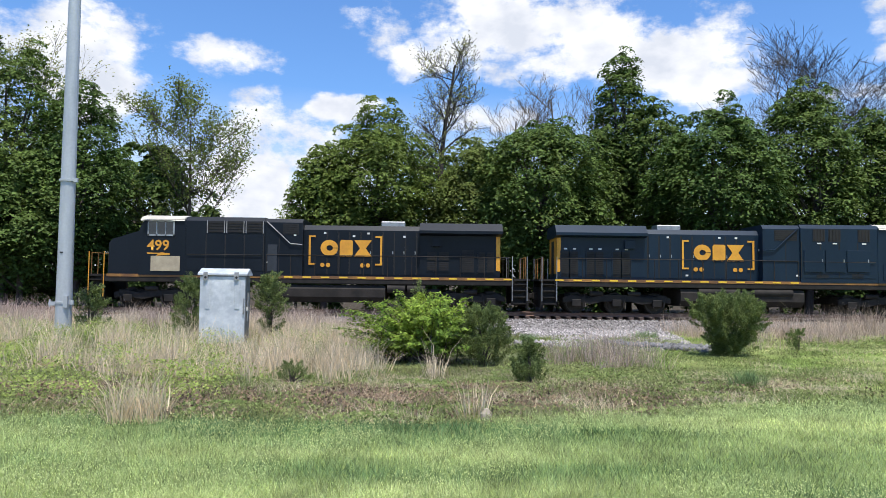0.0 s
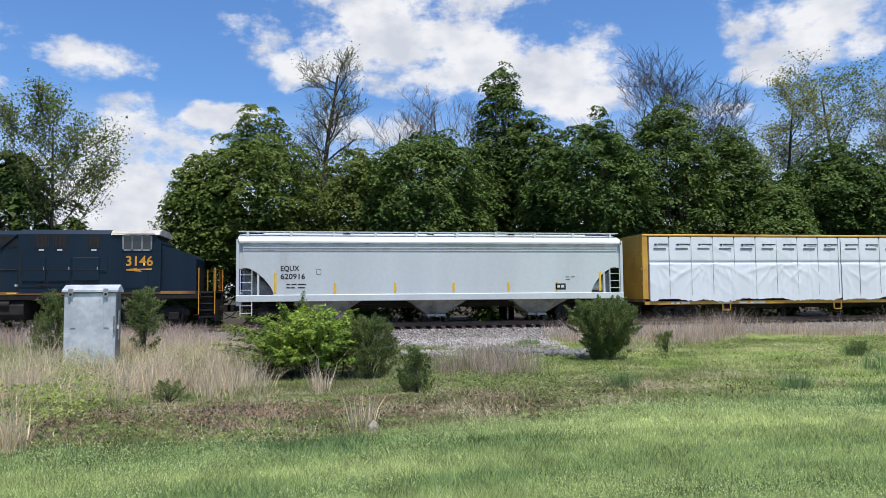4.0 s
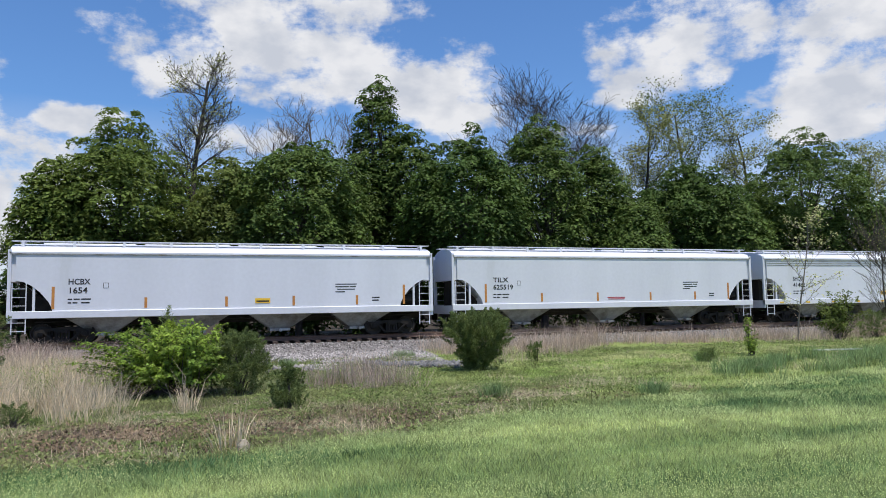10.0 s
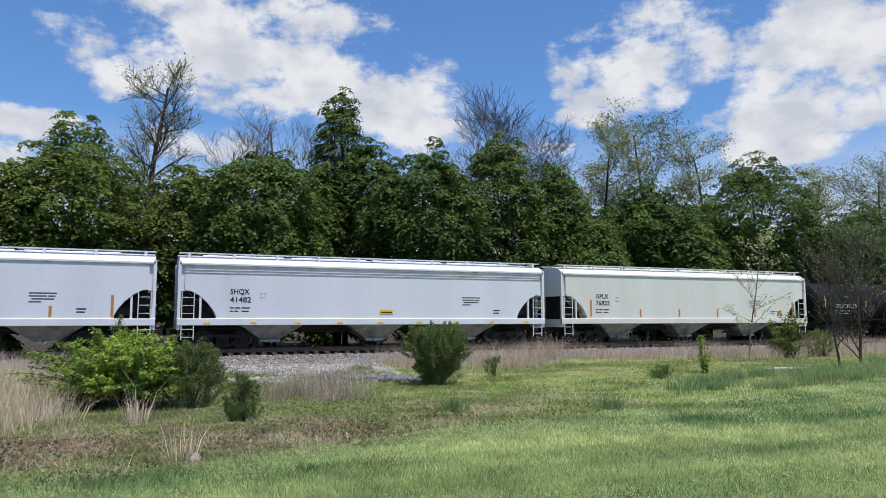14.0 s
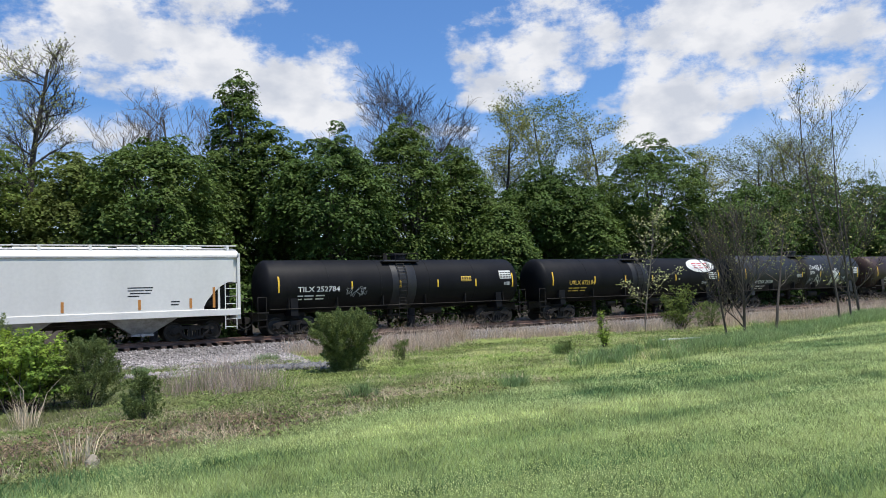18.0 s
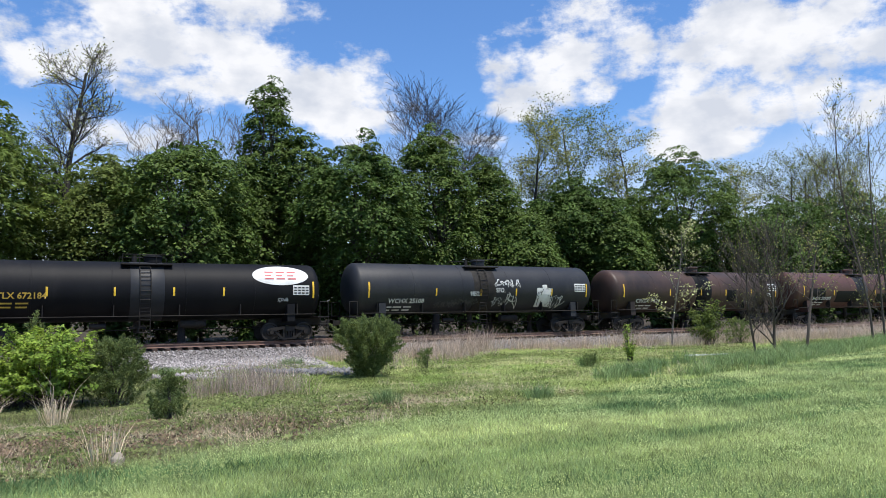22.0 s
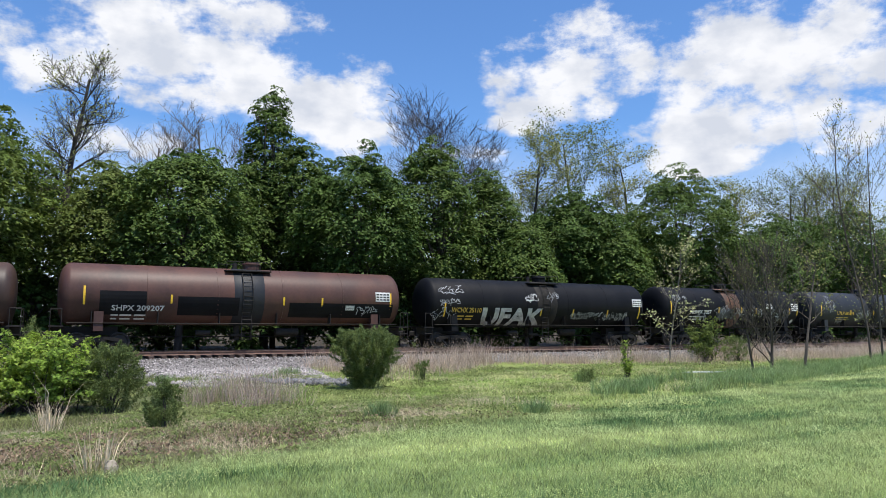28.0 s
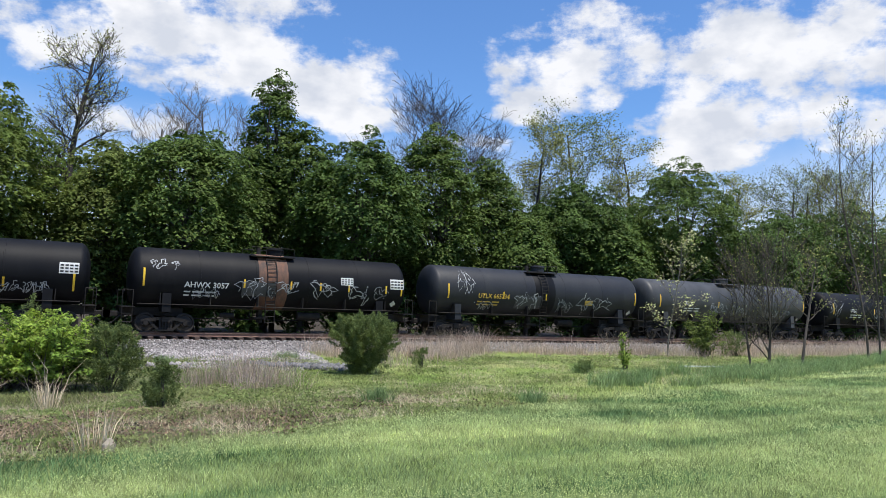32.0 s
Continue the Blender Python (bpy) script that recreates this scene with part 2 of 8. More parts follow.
BEAM_DIRTY = mat("dirty_yellow_sill", (0.3, 0.19, 0.06), (0.14, 0.09, 0.04), 0.6, scale=0.9, bscale=8, fine=0.12, dirt=(0.06, 0.045, 0.03), dirt_pos=0.5)
INK = mat("black_stencil_paint", (0.02, 0.02, 0.022), None, 0.6)
WHITE_INK = mat("white_stencil_paint", (0.7, 0.7, 0.68), (0.55, 0.55, 0.53), 0.6, scale=2)
YELLOW_INK = mat("yellow_stencil_paint", (0.65, 0.42, 0.06), None, 0.6)
RED_INK = mat("red_print", (0.5, 0.06, 0.07), None, 0.5)
SILVER_SPRAY = mat("silver_spray_paint", (0.5, 0.51, 0.53), (0.3, 0.31, 0.33), 0.45, 0.2, scale=3, bscale=9, fine=0.25)
SPRAY = mat("dull_white_spray_paint", (0.42, 0.43, 0.44), (0.24, 0.25, 0.26), 0.7, scale=4, bscale=12, fine=0.2)
GLASS_DARK = mat("cab_window_glass", (0.02, 0.025, 0.03), None, 0.08, spec=0.8)
PALE_ROOF = mat("pale_roof_paint", (0.5, 0.47, 0.4), (0.4, 0.37, 0.31), 0.6, scale=2)
BEIGE = mat("beige_panel_paint", (0.45, 0.38, 0.26), (0.35, 0.29, 0.2), 0.6, scale=3)
RAIL_TOP = mat("rail_steel", (0.36, 0.28, 0.24), (0.28, 0.21, 0.18), 0.4, 0.5, scale=1.5, bscale=20, fine=0.2)
RAIL_RUST = mat("rusty_rail_web", (0.2, 0.115, 0.08), (0.14, 0.085, 0.065), 0.85, scale=2, bscale=20, fine=0.25)
TIE = mat("creosoted_tie_wood", (0.1, 0.065, 0.05), (0.06, 0.042, 0.035), 0.85, scale=3, stretch=(3, 0.4, 3), bscale=25, fine=0.2, random_amt=0.3, bump=0.4)
BALLAST = mat("ballast_stone", (0.17, 0.155, 0.145), (0.34, 0.31, 0.295), 0.9, scale=9, bscale=22, fine=0.2, bump=0.4, island=0.75)
BALLAST_BED = mat("ballast_bed", (0.2, 0.185, 0.175), (0.13, 0.115, 0.105), 0.95, scale=5, bscale=14, fine=0.45, bump=1.0)
DARK_ROCK = mat("dark_rock", (0.1, 0.1, 0.105), (0.16, 0.155, 0.15), 0.8, scale=5, bscale=18, fine=0.3, bump=0.6, island=0.4)
GALV = mat("galvanised_steel", (0.5, 0.52, 0.54), (0.42, 0.44, 0.46), 0.45, 0.3, scale=4, stretch=(1, 1, 0.2), bscale=18, fine=0.06)
CABINET = mat("aluminium_cabinet", (0.55, 0.58, 0.61), (0.44, 0.47, 0.5), 0.35, 0.15, scale=1.6, bscale=6, fine=0.05, dirt=(0.88, 0.89, 0.9), dirt_pos=0.46)
# the cabinet's body, darker than its door and lid
CABINET_SIDE = mat("darker_cabinet_metal", (0.3, 0.31, 0.32), (0.2, 0.21, 0.22), 0.5, 0.5, scale=3, bscale=12)
BARK = mat("grey_brown_bark", (0.085, 0.07, 0.058), (0.05, 0.042, 0.036), 0.9, scale=4, stretch=(2, 2, 0.3), bscale=16, fine=0.25, bump=0.6)
BARK_DARK = mat("dark_bark", (0.05, 0.042, 0.036), (0.032, 0.027, 0.024), 0.9, scale=4, stretch=(2, 2, 0.3), bscale=16, fine=0.25, bump=0.6)
BARK_PALE = mat("pale_grey_bark", (0.2, 0.175, 0.15), (0.14, 0.12, 0.1), 0.9, scale=4, stretch=(2, 2, 0.3), bscale=16, fine=0.2, bump=0.5)
BARK_FAR = mat("grey_twigs", (0.15, 0.125, 0.105), (0.1, 0.085, 0.07), 0.9, scale=4, stretch=(2, 2, 0.3), bscale=16, fine=0.2)
LEAF_MAPLE = mat("maple_leaves", (0.078, 0.13, 0.028), (0.115, 0.165, 0.038), 0.6, scale=0.35, bscale=2, fine=0.15, island=0.4, translucent=0.26, spec=0.15)
LEAF_FRESH = mat("fresh_maple_leaves", (0.12, 0.175, 0.036), (0.165, 0.215, 0.05), 0.6, scale=0.35, bscale=2, fine=0.15, island=0.4, translucent=0.42, spec=0.15)
LEAF_DARK = mat("dark_leaves", (0.062, 0.11, 0.024), (0.085, 0.135, 0.029), 0.6, scale=0.35, bscale=2, fine=0.15, island=0.4, translucent=0.22, spec=0.15)
LEAF_YOUNG = mat("young_yellow_green_leaves", (0.13, 0.175, 0.04), (0.17, 0.21, 0.06), 0.65, scale=0.4, bscale=2, fine=0.12, island=0.4, translucent=0.45, spec=0.15)
LEAF_OLIVE = mat("olive_budding_leaves", (0.3, 0.31, 0.11), (0.24, 0.26, 0.085), 0.65, scale=0.4, bscale=2, fine=0.12, island=0.4, translucent=0.4, spec=0.15)
LEAF_BUSH = mat("bright_shrub_leaves", (0.3, 0.4, 0.065), (0.17, 0.27, 0.045), 0.6, scale=0.9, bscale=4, fine=0.15, island=0.5, translucent=0.45, spec=0.2)
LEAF_CEDAR = mat("cedar_foliage", (0.13, 0.175, 0.06), (0.19, 0.235, 0.08), 0.7, scale=1.5, bscale=6, fine=0.15, island=0.5, translucent=0.35, spec=0.15)
DRY = mat("dry_straw_grass", (0.8, 0.66, 0.47), (0.66, 0.54, 0.38), 0.75, scale=0.6, bscale=3, fine=0.12, island=0.35, translucent=0.4, spec=0.15)
DRY_PINK = mat("pinkish_dry_grass", (0.66, 0.52, 0.43), (0.46, 0.35, 0.29), 0.75, scale=0.8, bscale=3, fine=0.15, island=0.45, translucent=0.45, spec=0.1)
GRASS = mat("mown_grass_blades", (0.14, 0.235, 0.1), (0.58, 0.62, 0.28), 0.7, scale=0.4, stretch=(0.35, 1.7, 1), bscale=2.4, fine=0.38, island=0.5, translucent=0.45, spec=0.15)
WEED = mat("low_weeds", (0.17, 0.225, 0.07), (0.22, 0.24, 0.095), 0.7, scale=0.9, bscale=3, fine=0.3, island=0.55, translucent=0.4, spec=0.15)
TANGLE = mat("yellow_green_tangle", (0.32, 0.38, 0.1), (0.22, 0.29, 0.075), 0.7, scale=0.8, bscale=3, fine=0.2, island=0.5, translucent=0.4, spec=0.15)
TURF = mat("swale_turf", (0.3, 0.42, 0.11), (0.6, 0.58, 0.29), 0.7, scale=0.8, bscale=2.5, fine=0.35, island=0.45, translucent=0.45, spec=0.15)
TUFT = mat("dark_grass_tuft", (0.19, 0.29, 0.12), (0.29, 0.37, 0.16), 0.7, scale=1, bscale=4, island=0.45, translucent=0.4, spec=0.15)
LITTER = mat("dead_leaf_litter", (0.09, 0.06, 0.036), (0.2, 0.138, 0.082), 0.85, scale=1.5, bscale=8, fine=0.2, island=0.6)
CLOVER = mat("pale_seed_heads", (0.52, 0.58, 0.25), (0.4, 0.48, 0.175), 0.7, scale=1, bscale=5, island=0.3, translucent=0.3)
BUDS = mat("pale_buds", (0.5, 0.5, 0.24), (0.4, 0.42, 0.16), 0.7, scale=1, bscale=5, island=0.4, translucent=0.3)
PALE_STONE = mat("pale_stone", (0.4, 0.34, 0.26), (0.27, 0.23, 0.18), 0.8, scale=6, bscale=20)


def ground_material():
    """One sheet: green turf on the mown side, brown soil and weeds beyond its edge, mixed by noise."""
    m = bpy.data.materials.new("turf_and_soil")
    m.use_nodes = True
    nt = m.node_tree
    bs = nt.nodes["Principled BSDF"]
    bs.inputs["Roughness"].default_value = 0.95
    bs.inputs["Specular IOR Level"].default_value = 0.15
    co = nt.nodes.new("ShaderNodeTexCoord")
    sep = nt.nodes.new("ShaderNodeSeparateXYZ")
    nt.links.new(co.outputs["Object"], sep.inputs[0])

    def noise_fac(scale, detail=5.0):
        n = nt.nodes.new("ShaderNodeTexNoise")
        n.inputs["Scale"].default_value, n.inputs["Detail"].default_value = scale, detail
        nt.links.new(co.outputs["Object"], n.inputs["Vector"])
        return n.outputs["Fac"]

    def ramp(fac, *stops):
        r = nt.nodes.new("ShaderNodeValToRGB")
        while len(r.color_ramp.elements) < len(stops):
            r.color_ramp.elements.new(0.5)
        for e, (p, c) in zip(r.color_ramp.elements, stops):
            e.position, e.color = p, (*c, 1)
        nt.links.new(fac, r.inputs["Fac"])
        return r.outputs[0]

    def mix(fac, a, b):
        x = nt.nodes.new("ShaderNodeMix")
        x.data_type = "RGBA"
        nt.links.new(fac, x.inputs[0])
        nt.links.new(a, x.inputs[6])
        nt.links.new(b, x.inputs[7])
        return x.outputs[2]

    big, mid, fine = noise_fac(0.25), noise_fac(1.7), noise_fac(28.0, 6.0)
    lawn = mix(mid, ramp(big, (0.35, (0.16, 0.23, 0.06)), (0.65, (0.25, 0.32, 0.1))), ramp(fine, (0.3, (0.12, 0.17, 0.045)), (0.7, (0.27, 0.33, 0.11))))
    rough = mix(fine, ramp(mid, (0.4, (0.09, 0.072, 0.045)), (0.6, (0.1, 0.125, 0.045))), ramp(big, (0.4, (0.13, 0.1, 0.065)), (0.6, (0.12, 0.14, 0.055))))
    swale = mix(fine, ramp(mid, (0.4, (0.17, 0.23, 0.06)), (0.6, (0.27, 0.31, 0.1))), ramp(big, (0.4, (0.2, 0.25, 0.07)), (0.6, (0.26, 0.28, 0.1))))
    sx = nt.nodes.new("ShaderNodeMapRange")
    sx.inputs["From Min"].default_value, sx.inputs["From Max"].default_value = 5.0, 8.5
    nt.links.new(math_node(nt, "ADD", sep.outputs[0], math_node(nt, "MULTIPLY", math_node(nt, "SUBTRACT", mid, 0.5), 4.0)), sx.inputs["Value"])
    rough = mix(sx.outputs[0], rough, swale)
    # the mown edge: beyond y = 8.3 on one side, running away on the other
    edge = math_node(nt, "ADD", 8.3, math_node(nt, "MULTIPLY", math_node(nt, "MAXIMUM", sep.outputs[0], 0.0), 0.27))
    d = math_node(nt, "SUBTRACT", sep.outputs[1], edge)
    d = math_node(nt, "ADD", d, math_node(nt, "MULTIPLY", math_node(nt, "SUBTRACT", mid, 0.5), 2.0))
    mr = nt.nodes.new("ShaderNodeMapRange")
    mr.inputs["From Min"].default_value, mr.inputs["From Max"].default_value = -0.6, 1.0
    nt.links.new(d, mr.inputs["Value"])
    # bare leaf mould beyond the track, its colour darkened for the wood's shade
    wood = nt.nodes.new("ShaderNodeMapRange")
    wood.inputs["From Min"].default_value, wood.inputs["From Max"].default_value = 40.0, 42.0
    nt.links.new(sep.outputs[1], wood.inputs["Value"])
    shaded_mould = ramp(fine, (0.3, (0.035, 0.028, 0.018)), (0.7, (0.075, 0.06, 0.04)))
    nt.links.new(mix(wood.outputs[0], mix(mr.outputs[0], lawn, rough), shaded_mould), bs.inputs["Base Color"])
    bp = nt.nodes.new("ShaderNodeBump")
    bp.inputs["Strength"].default_value, bp.inputs["Distance"].default_value = 0.8, 0.05
    nt.links.new(fine, bp.inputs["Height"])
    nt.links.new(bp.outputs[0], bs.inputs["Normal"])
    return m


# ---- mesh helpers ----
class Geo:
    """Collects vertices and faces of one part."""

    def __init__(self):
        self.v, self.f = [], []

    def add(self, verts, faces):
        n = len(self.v)
        self.v += [tuple(p) for p in verts]
        self.f += [tuple(i + n for i in face) for face in faces]
        return self

    def box(self, x0, y0, z0, x1, y1, z1, b=0.0):
        """A block; b > 0 chamfers the edges that run along its longest side."""
        if b <= 0:
            return self.add([(x, y, z) for x in (x0, x1) for y in (y0, y1) for z in (z0, z1)],
                            [(0, 1, 3, 2), (4, 6, 7, 5), (0, 4, 5, 1), (2, 3, 7, 6), (0, 2, 6, 4), (1, 5, 7, 3)])
        size = (x1 - x0, y1 - y0, z1 - z0)
        ax = size.index(max(size))
        lo, hi = (x0, y0, z0), (x1, y1, z1)
        i, j = [k for k in range(3) if k != ax]
        ring = [(lo[i] + b, lo[j]), (hi[i] - b, lo[j]), (hi[i], lo[j] + b), (hi[i], hi[j] - b), (hi[i] - b, hi[j]), (lo[i] + b, hi[j]), (lo[i], hi[j] - b), (lo[i], lo[j] + b)]
        return self.prism(ring, ax, lo[ax], hi[ax])

    def prism(self, ring, axis, c0, c1):
        """A ring of (a, b) over the two other axes, drawn out along axis from c0 to c1."""
        def at(a, b, c):
            p = [a, b]
            p.insert(axis, c)
            return p
        n = len(ring)
        verts = [at(a, b, c0) for a, b in ring] + [at(a, b, c1) for a, b in ring]
        faces = [(k, (k + 1) % n, n + (k + 1) % n, n + k) for k in range(n)]
        return self.add(verts, faces + [tuple(range(n - 1, -1, -1)), tuple(range(n, 2 * n))])

    def rod(self, p, q, r0, r1=None, n=8, caps=True):
        r1 = r0 if r1 is None else r1
        p, q = Vector(p), Vector(q)
        w = (q - p).normalized()
        u = w.orthogonal().normalized()
        t = w.cross(u)
        ring = [(math.cos(2 * math.pi * k / n), math.sin(2 * math.pi * k / n)) for k in range(n)]
        verts = [p + r0 * (c * u + s * t) for c, s in ring] + [q + r1 * (c * u + s * t) for c, s in ring]
        faces = [(k, (k + 1) % n, n + (k + 1) % n, n + k) for k in range(n)]
        if caps:
            faces += [tuple(range(n - 1, -1, -1)), tuple(range(n, 2 * n))]
        return self.add(verts, faces)

    def lathe(self, profile, axis, centre=(0, 0), n=24):
        """Profile of (c, r) along axis, turned round it; the centre is over the two other axes."""
        verts, faces, m = [], [], len(profile)
        for c, r in profile:
            for k in range(n):
                a = 2 * math.pi * k / n
                p = [centre[0] + r * math.cos(a), centre[1] + r * math.sin(a)]
                p.insert(axis, c)
                verts.append(p)
        for i in range(m - 1):
            faces += [(i * n + k, i * n + (k + 1) % n, (i + 1) * n + (k + 1) % n, (i + 1) * n + k) for k in range(n)]
        faces += [tuple(range(n - 1, -1, -1)), tuple((m - 1) * n + k for k in range(n))]
        return self.add(verts, faces)

    def mesh(self, name, material, smooth=False):
        me = bpy.data.meshes.new(name)
        me.from_pydata(self.v, [], self.f)
        me.materials.append(material)
        bm = bmesh.new()
        bm.from_mesh(me)
        bmesh.ops.recalc_face_normals(bm, faces=bm.faces)
        bm.to_mesh(me)
        bm.free()
        if smooth:
            me.polygons.foreach_set("use_smooth", [True] * len(me.polygons))
            me.set_sharp_from_angle(angle=radians(38))
        return me


def part(name, geo, material, parent, label="", smooth=False, at=None, kind=""):
    ob = new(name, geo.mesh(name, material, smooth) if isinstance(geo, Geo) else geo)
    ob.parent = parent
    if at is not None:
        ob.matrix_basis = at
    return tagged(ob, label=label, kind=kind)


def thing(name, label, category, at, group="", kind=""):
    ob = new(name)
    ob.empty_display_size = 0.3
    ob.matrix_basis = at
    return tagged(ob, label, category, group, kind)


def fast_mesh(name, verts, faces_n, corners, material, smooth=False):
    """A mesh from arrays: verts (n, 3), faces of corners vertices each, in order."""
    me = bpy.data.meshes.new(name)
    nv, nf = len(verts), faces_n
    me.vertices.add(nv)
    me.vertices.foreach_set("co", np.ascontiguousarray(verts, dtype=np.float32).ravel())
    me.loops.add(nf * corners)
    me.loops.foreach_set("vertex_index", np.arange(nf * corners, dtype=np.int32))
    me.polygons.add(nf)
    me.polygons.foreach_set("loop_start", np.arange(0, nf * corners, corners, dtype=np.int32))
    me.update(calc_edges=True)
    me.materials.append(material)
    return me


TEXTS = {}


def text_mesh(words, height, material, width=None):
    """Words as a flat mesh in x and z (front towards -y), capital height as given."""
    key = (words, height, material.name, width)
    if key in TEXTS:
        return TEXTS[key]
    cu = bpy.data.curves.new("lettering", "FONT")
    cu.body, cu.size, cu.resolution_u, cu.offset = words, height / 0.69, 2, (0.06 if height > 0.7 else 0.028) * height
    ob = bpy.data.objects.new("lettering", cu)
    scene.collection.objects.link(ob)
    me = bpy.data.meshes.new_from_object(ob.evaluated_get(bpy.context.evaluated_depsgraph_get()))
    bpy.data.objects.remove(ob)
    co = np.zeros(len(me.vertices) * 3)
    me.vertices.foreach_get("co", co)
    co = co.reshape(-1, 3)
    wide = co[:, 0].max() if len(co) else 1
    k = width / wide if width else 1.0
    co = np.stack([co[:, 0] * k, 0 * co[:, 0], co[:, 1]], 1)
    me.vertices.foreach_set("co", co.ravel())
    me.materials.clear()
    me.materials.append(material)
    TEXTS[key] = me
    return me


# ---- ground and track ----
TRACK_Y = 37.95


def ease(t):
    t = np.clip(t, 0.0, 1.0)
    return t * t * (3 - 2 * t)


def mown_edge(x):
    return 8.3 + 0.27 * np.maximum(x, 0.0)


def ground_z(x, y):
    """The lawn falls gently from its mown edge into a shallow swale before the track."""
    d = np.asarray(y, float) - mown_edge(np.asarray(x, float))
    depth = 0.5 * (0.35 + 0.65 * ease((np.asarray(x, float) + 9) / 9))
    z = -0.2 - depth * ease(d / 9.0)
    z = z + 0.03 * np.sin(0.7 * x + 1.1) * np.sin(0.5 * y) + 0.25 * ease((x - 14) / 30) * (1 - ease((d - 1) / 9))
    return np.where(np.asarray(y) > 34.0, np.minimum(z, -0.72), z)


def make_ground():
    xs = np.unique(np.r_[-2500, -900, -300, -140, np.arange(-80, -30, 4.0), np.arange(-30, 60, 0.6), np.arange(60, 150, 4.0), 220, 400, 1000, 2600])
    ys = np.unique(np.r_[-2500, -600, -150, -60, -30, -15, np.arange(-8, 46, 0.5), 50, 60, 80, 120, 250, 700, 2600])
    gx, gy = np.meshgrid(xs, ys)
    gz = ground_z(gx, gy)
    nx, ny = len(xs), len(ys)
    me = bpy.data.meshes.new("ground")
    idx = np.arange(nx * ny).reshape(ny, nx)
    quads = np.stack([idx[:-1, :-1], idx[:-1, 1:], idx[1:, 1:], idx[1:, :-1]], -1).reshape(-1, 4)
    me.from_pydata(np.stack([gx, gy, gz], -1).reshape(-1, 3).tolist(), [], quads.tolist())
    me.polygons.foreach_set("use_smooth", [True] * len(me.polygons))
    me.materials.append(ground_material())
    tagged(new("ground", me), "mown green lawn running into rough weedy ground", "ground", kind="structure")


make_ground()


def make_track():
    bed = Geo()
    y = TRACK_Y
    bed.prism([(y - 1.55, -0.33), (y + 1.55, -0.33), (y + 4.0, -0.95), (y - 4.2, -0.95)], 0, -140, 320)
    tagged(new("ballast_bed", bed.mesh("ballast_bed", BALLAST_BED)), "grey crushed stone track bed", "track bed", kind="structure")
    rail_ring = [(-0.075, -0.172), (0.075, -0.172), (0.075, -0.155), (0.012, -0.13), (0.012, -0.05), (0.036, -0.036), (0.036, -0.006), (0.028, 0), (-0.028, 0), (-0.036, -0.006), (-0.036, -0.036), (-0.012, -0.05), (-0.012, -0.13), (-0.075, -0.155)]
    track = thing("railway_track", "single railway track of rusty steel rails on wooden ties", "railway track", pose(0, 0, 0), kind="structure")
    for off in (-0.755, 0.755):
        g = Geo().prism([(y + off + a, b) for a, b in rail_ring], 0, -140, 320)
        r = part("rail", g, RAIL_RUST, track, "rusty steel rail with a worn head")
        h = Geo().box(-140, y + off - 0.03, 0.0, 320, y + off + 0.03, 0.003)
        part("rail_head", h, RAIL_TOP, r, "polished running surface")
    return track


TRACK = make_track()


def make_ties():
    """Ties of the stretch seen from near are parts of the track; the far ones are one joined part."""
    rnd = random.Random(4)
    y = TRACK_Y
    shapes = []
    for k in range(4):
        g = Geo().box(-0.115, -1.3, -0.35, 0.115, 1.3, -0.172, 0.015)
        g.v = [(a + rnd.uniform(-0.012, 0.012), b + rnd.uniform(-0.04, 0.04), c) for a, b, c in g.v]
        shapes.append(g.mesh("tie", TIE))
    far = Geo()
    for i in range(-60, 560):
        x = i * 0.53
        if -40 <= i < 240:
            ob = new("tie", shapes[i % 4])
            ob.parent = TRACK
            ob.matrix_basis = pose(x + rnd.uniform(-0.03, 0.03), y + rnd.uniform(-0.06, 0.06), rnd.uniform(-0.008, 0.004), 0, 0, rnd.uniform(-1.2, 1.2))
        else:
            far.box(x - 0.115, y - 1.3, -0.35, x + 0.115, y + 1.3, -0.172)
    part("far_ties", far, TIE, TRACK, kind="stuff")


def stones(name, pts, size, material, label, rnd, parent=None):
    """Broken stones: squashed, twisted octahedra, one joined mesh."""
    n = len(pts)
    base = np.array([(1, 0, 0), (-1, 0, 0), (0, 1, 0), (0, -1, 0), (0, 0, 1), (0, 0, -1)], float)
    tri = np.array([(0, 2, 4), (2, 1, 4), (1, 3, 4), (3, 0, 4), (2, 0, 5), (1, 2, 5), (3, 1, 5), (0, 3, 5)])
    s = size * rnd.uniform(0.5, 1.4, (n, 1, 1)) * rnd.uniform(0.6, 1.2, (n, 6, 1))
    a = rnd.uniform(0, 6.28, n)
    rot = np.stack([np.stack([np.cos(a), -np.sin(a), 0 * a], -1), np.stack([np.sin(a), np.cos(a), 0 * a], -1), np.stack([0 * a, 0 * a, 1 + 0 * a], -1)], 1)
    v = np.einsum("nij,nkj->nki", rot, base[None] * s * np.array([1, 0.8, 0.65])) + pts[:, None] + rnd.normal(0, size * 0.12, (n, 6, 3))
    # flat facets, shared vertices, so each stone stays one island
    faces = (tri[None] + 6 * np.arange(n)[:, None, None]).reshape(-1, 3)
    me = bpy.data.meshes.new(name)
    me.vertices.add(6 * n)
    me.vertices.foreach_set("co", v.astype(np.float32).ravel())
    me.loops.add(len(faces) * 3)
    me.loops.foreach_set("vertex_index", faces.astype(np.int32).ravel())
    me.polygons.add(len(faces))
    me.polygons.foreach_set("loop_start", np.arange(0, len(faces) * 3, 3, dtype=np.int32))
    me.update(calc_edges=True)
    me.materials.append(material)
    return tagged(new(name, me), label, name.replace("_", " "), kind="stuff")


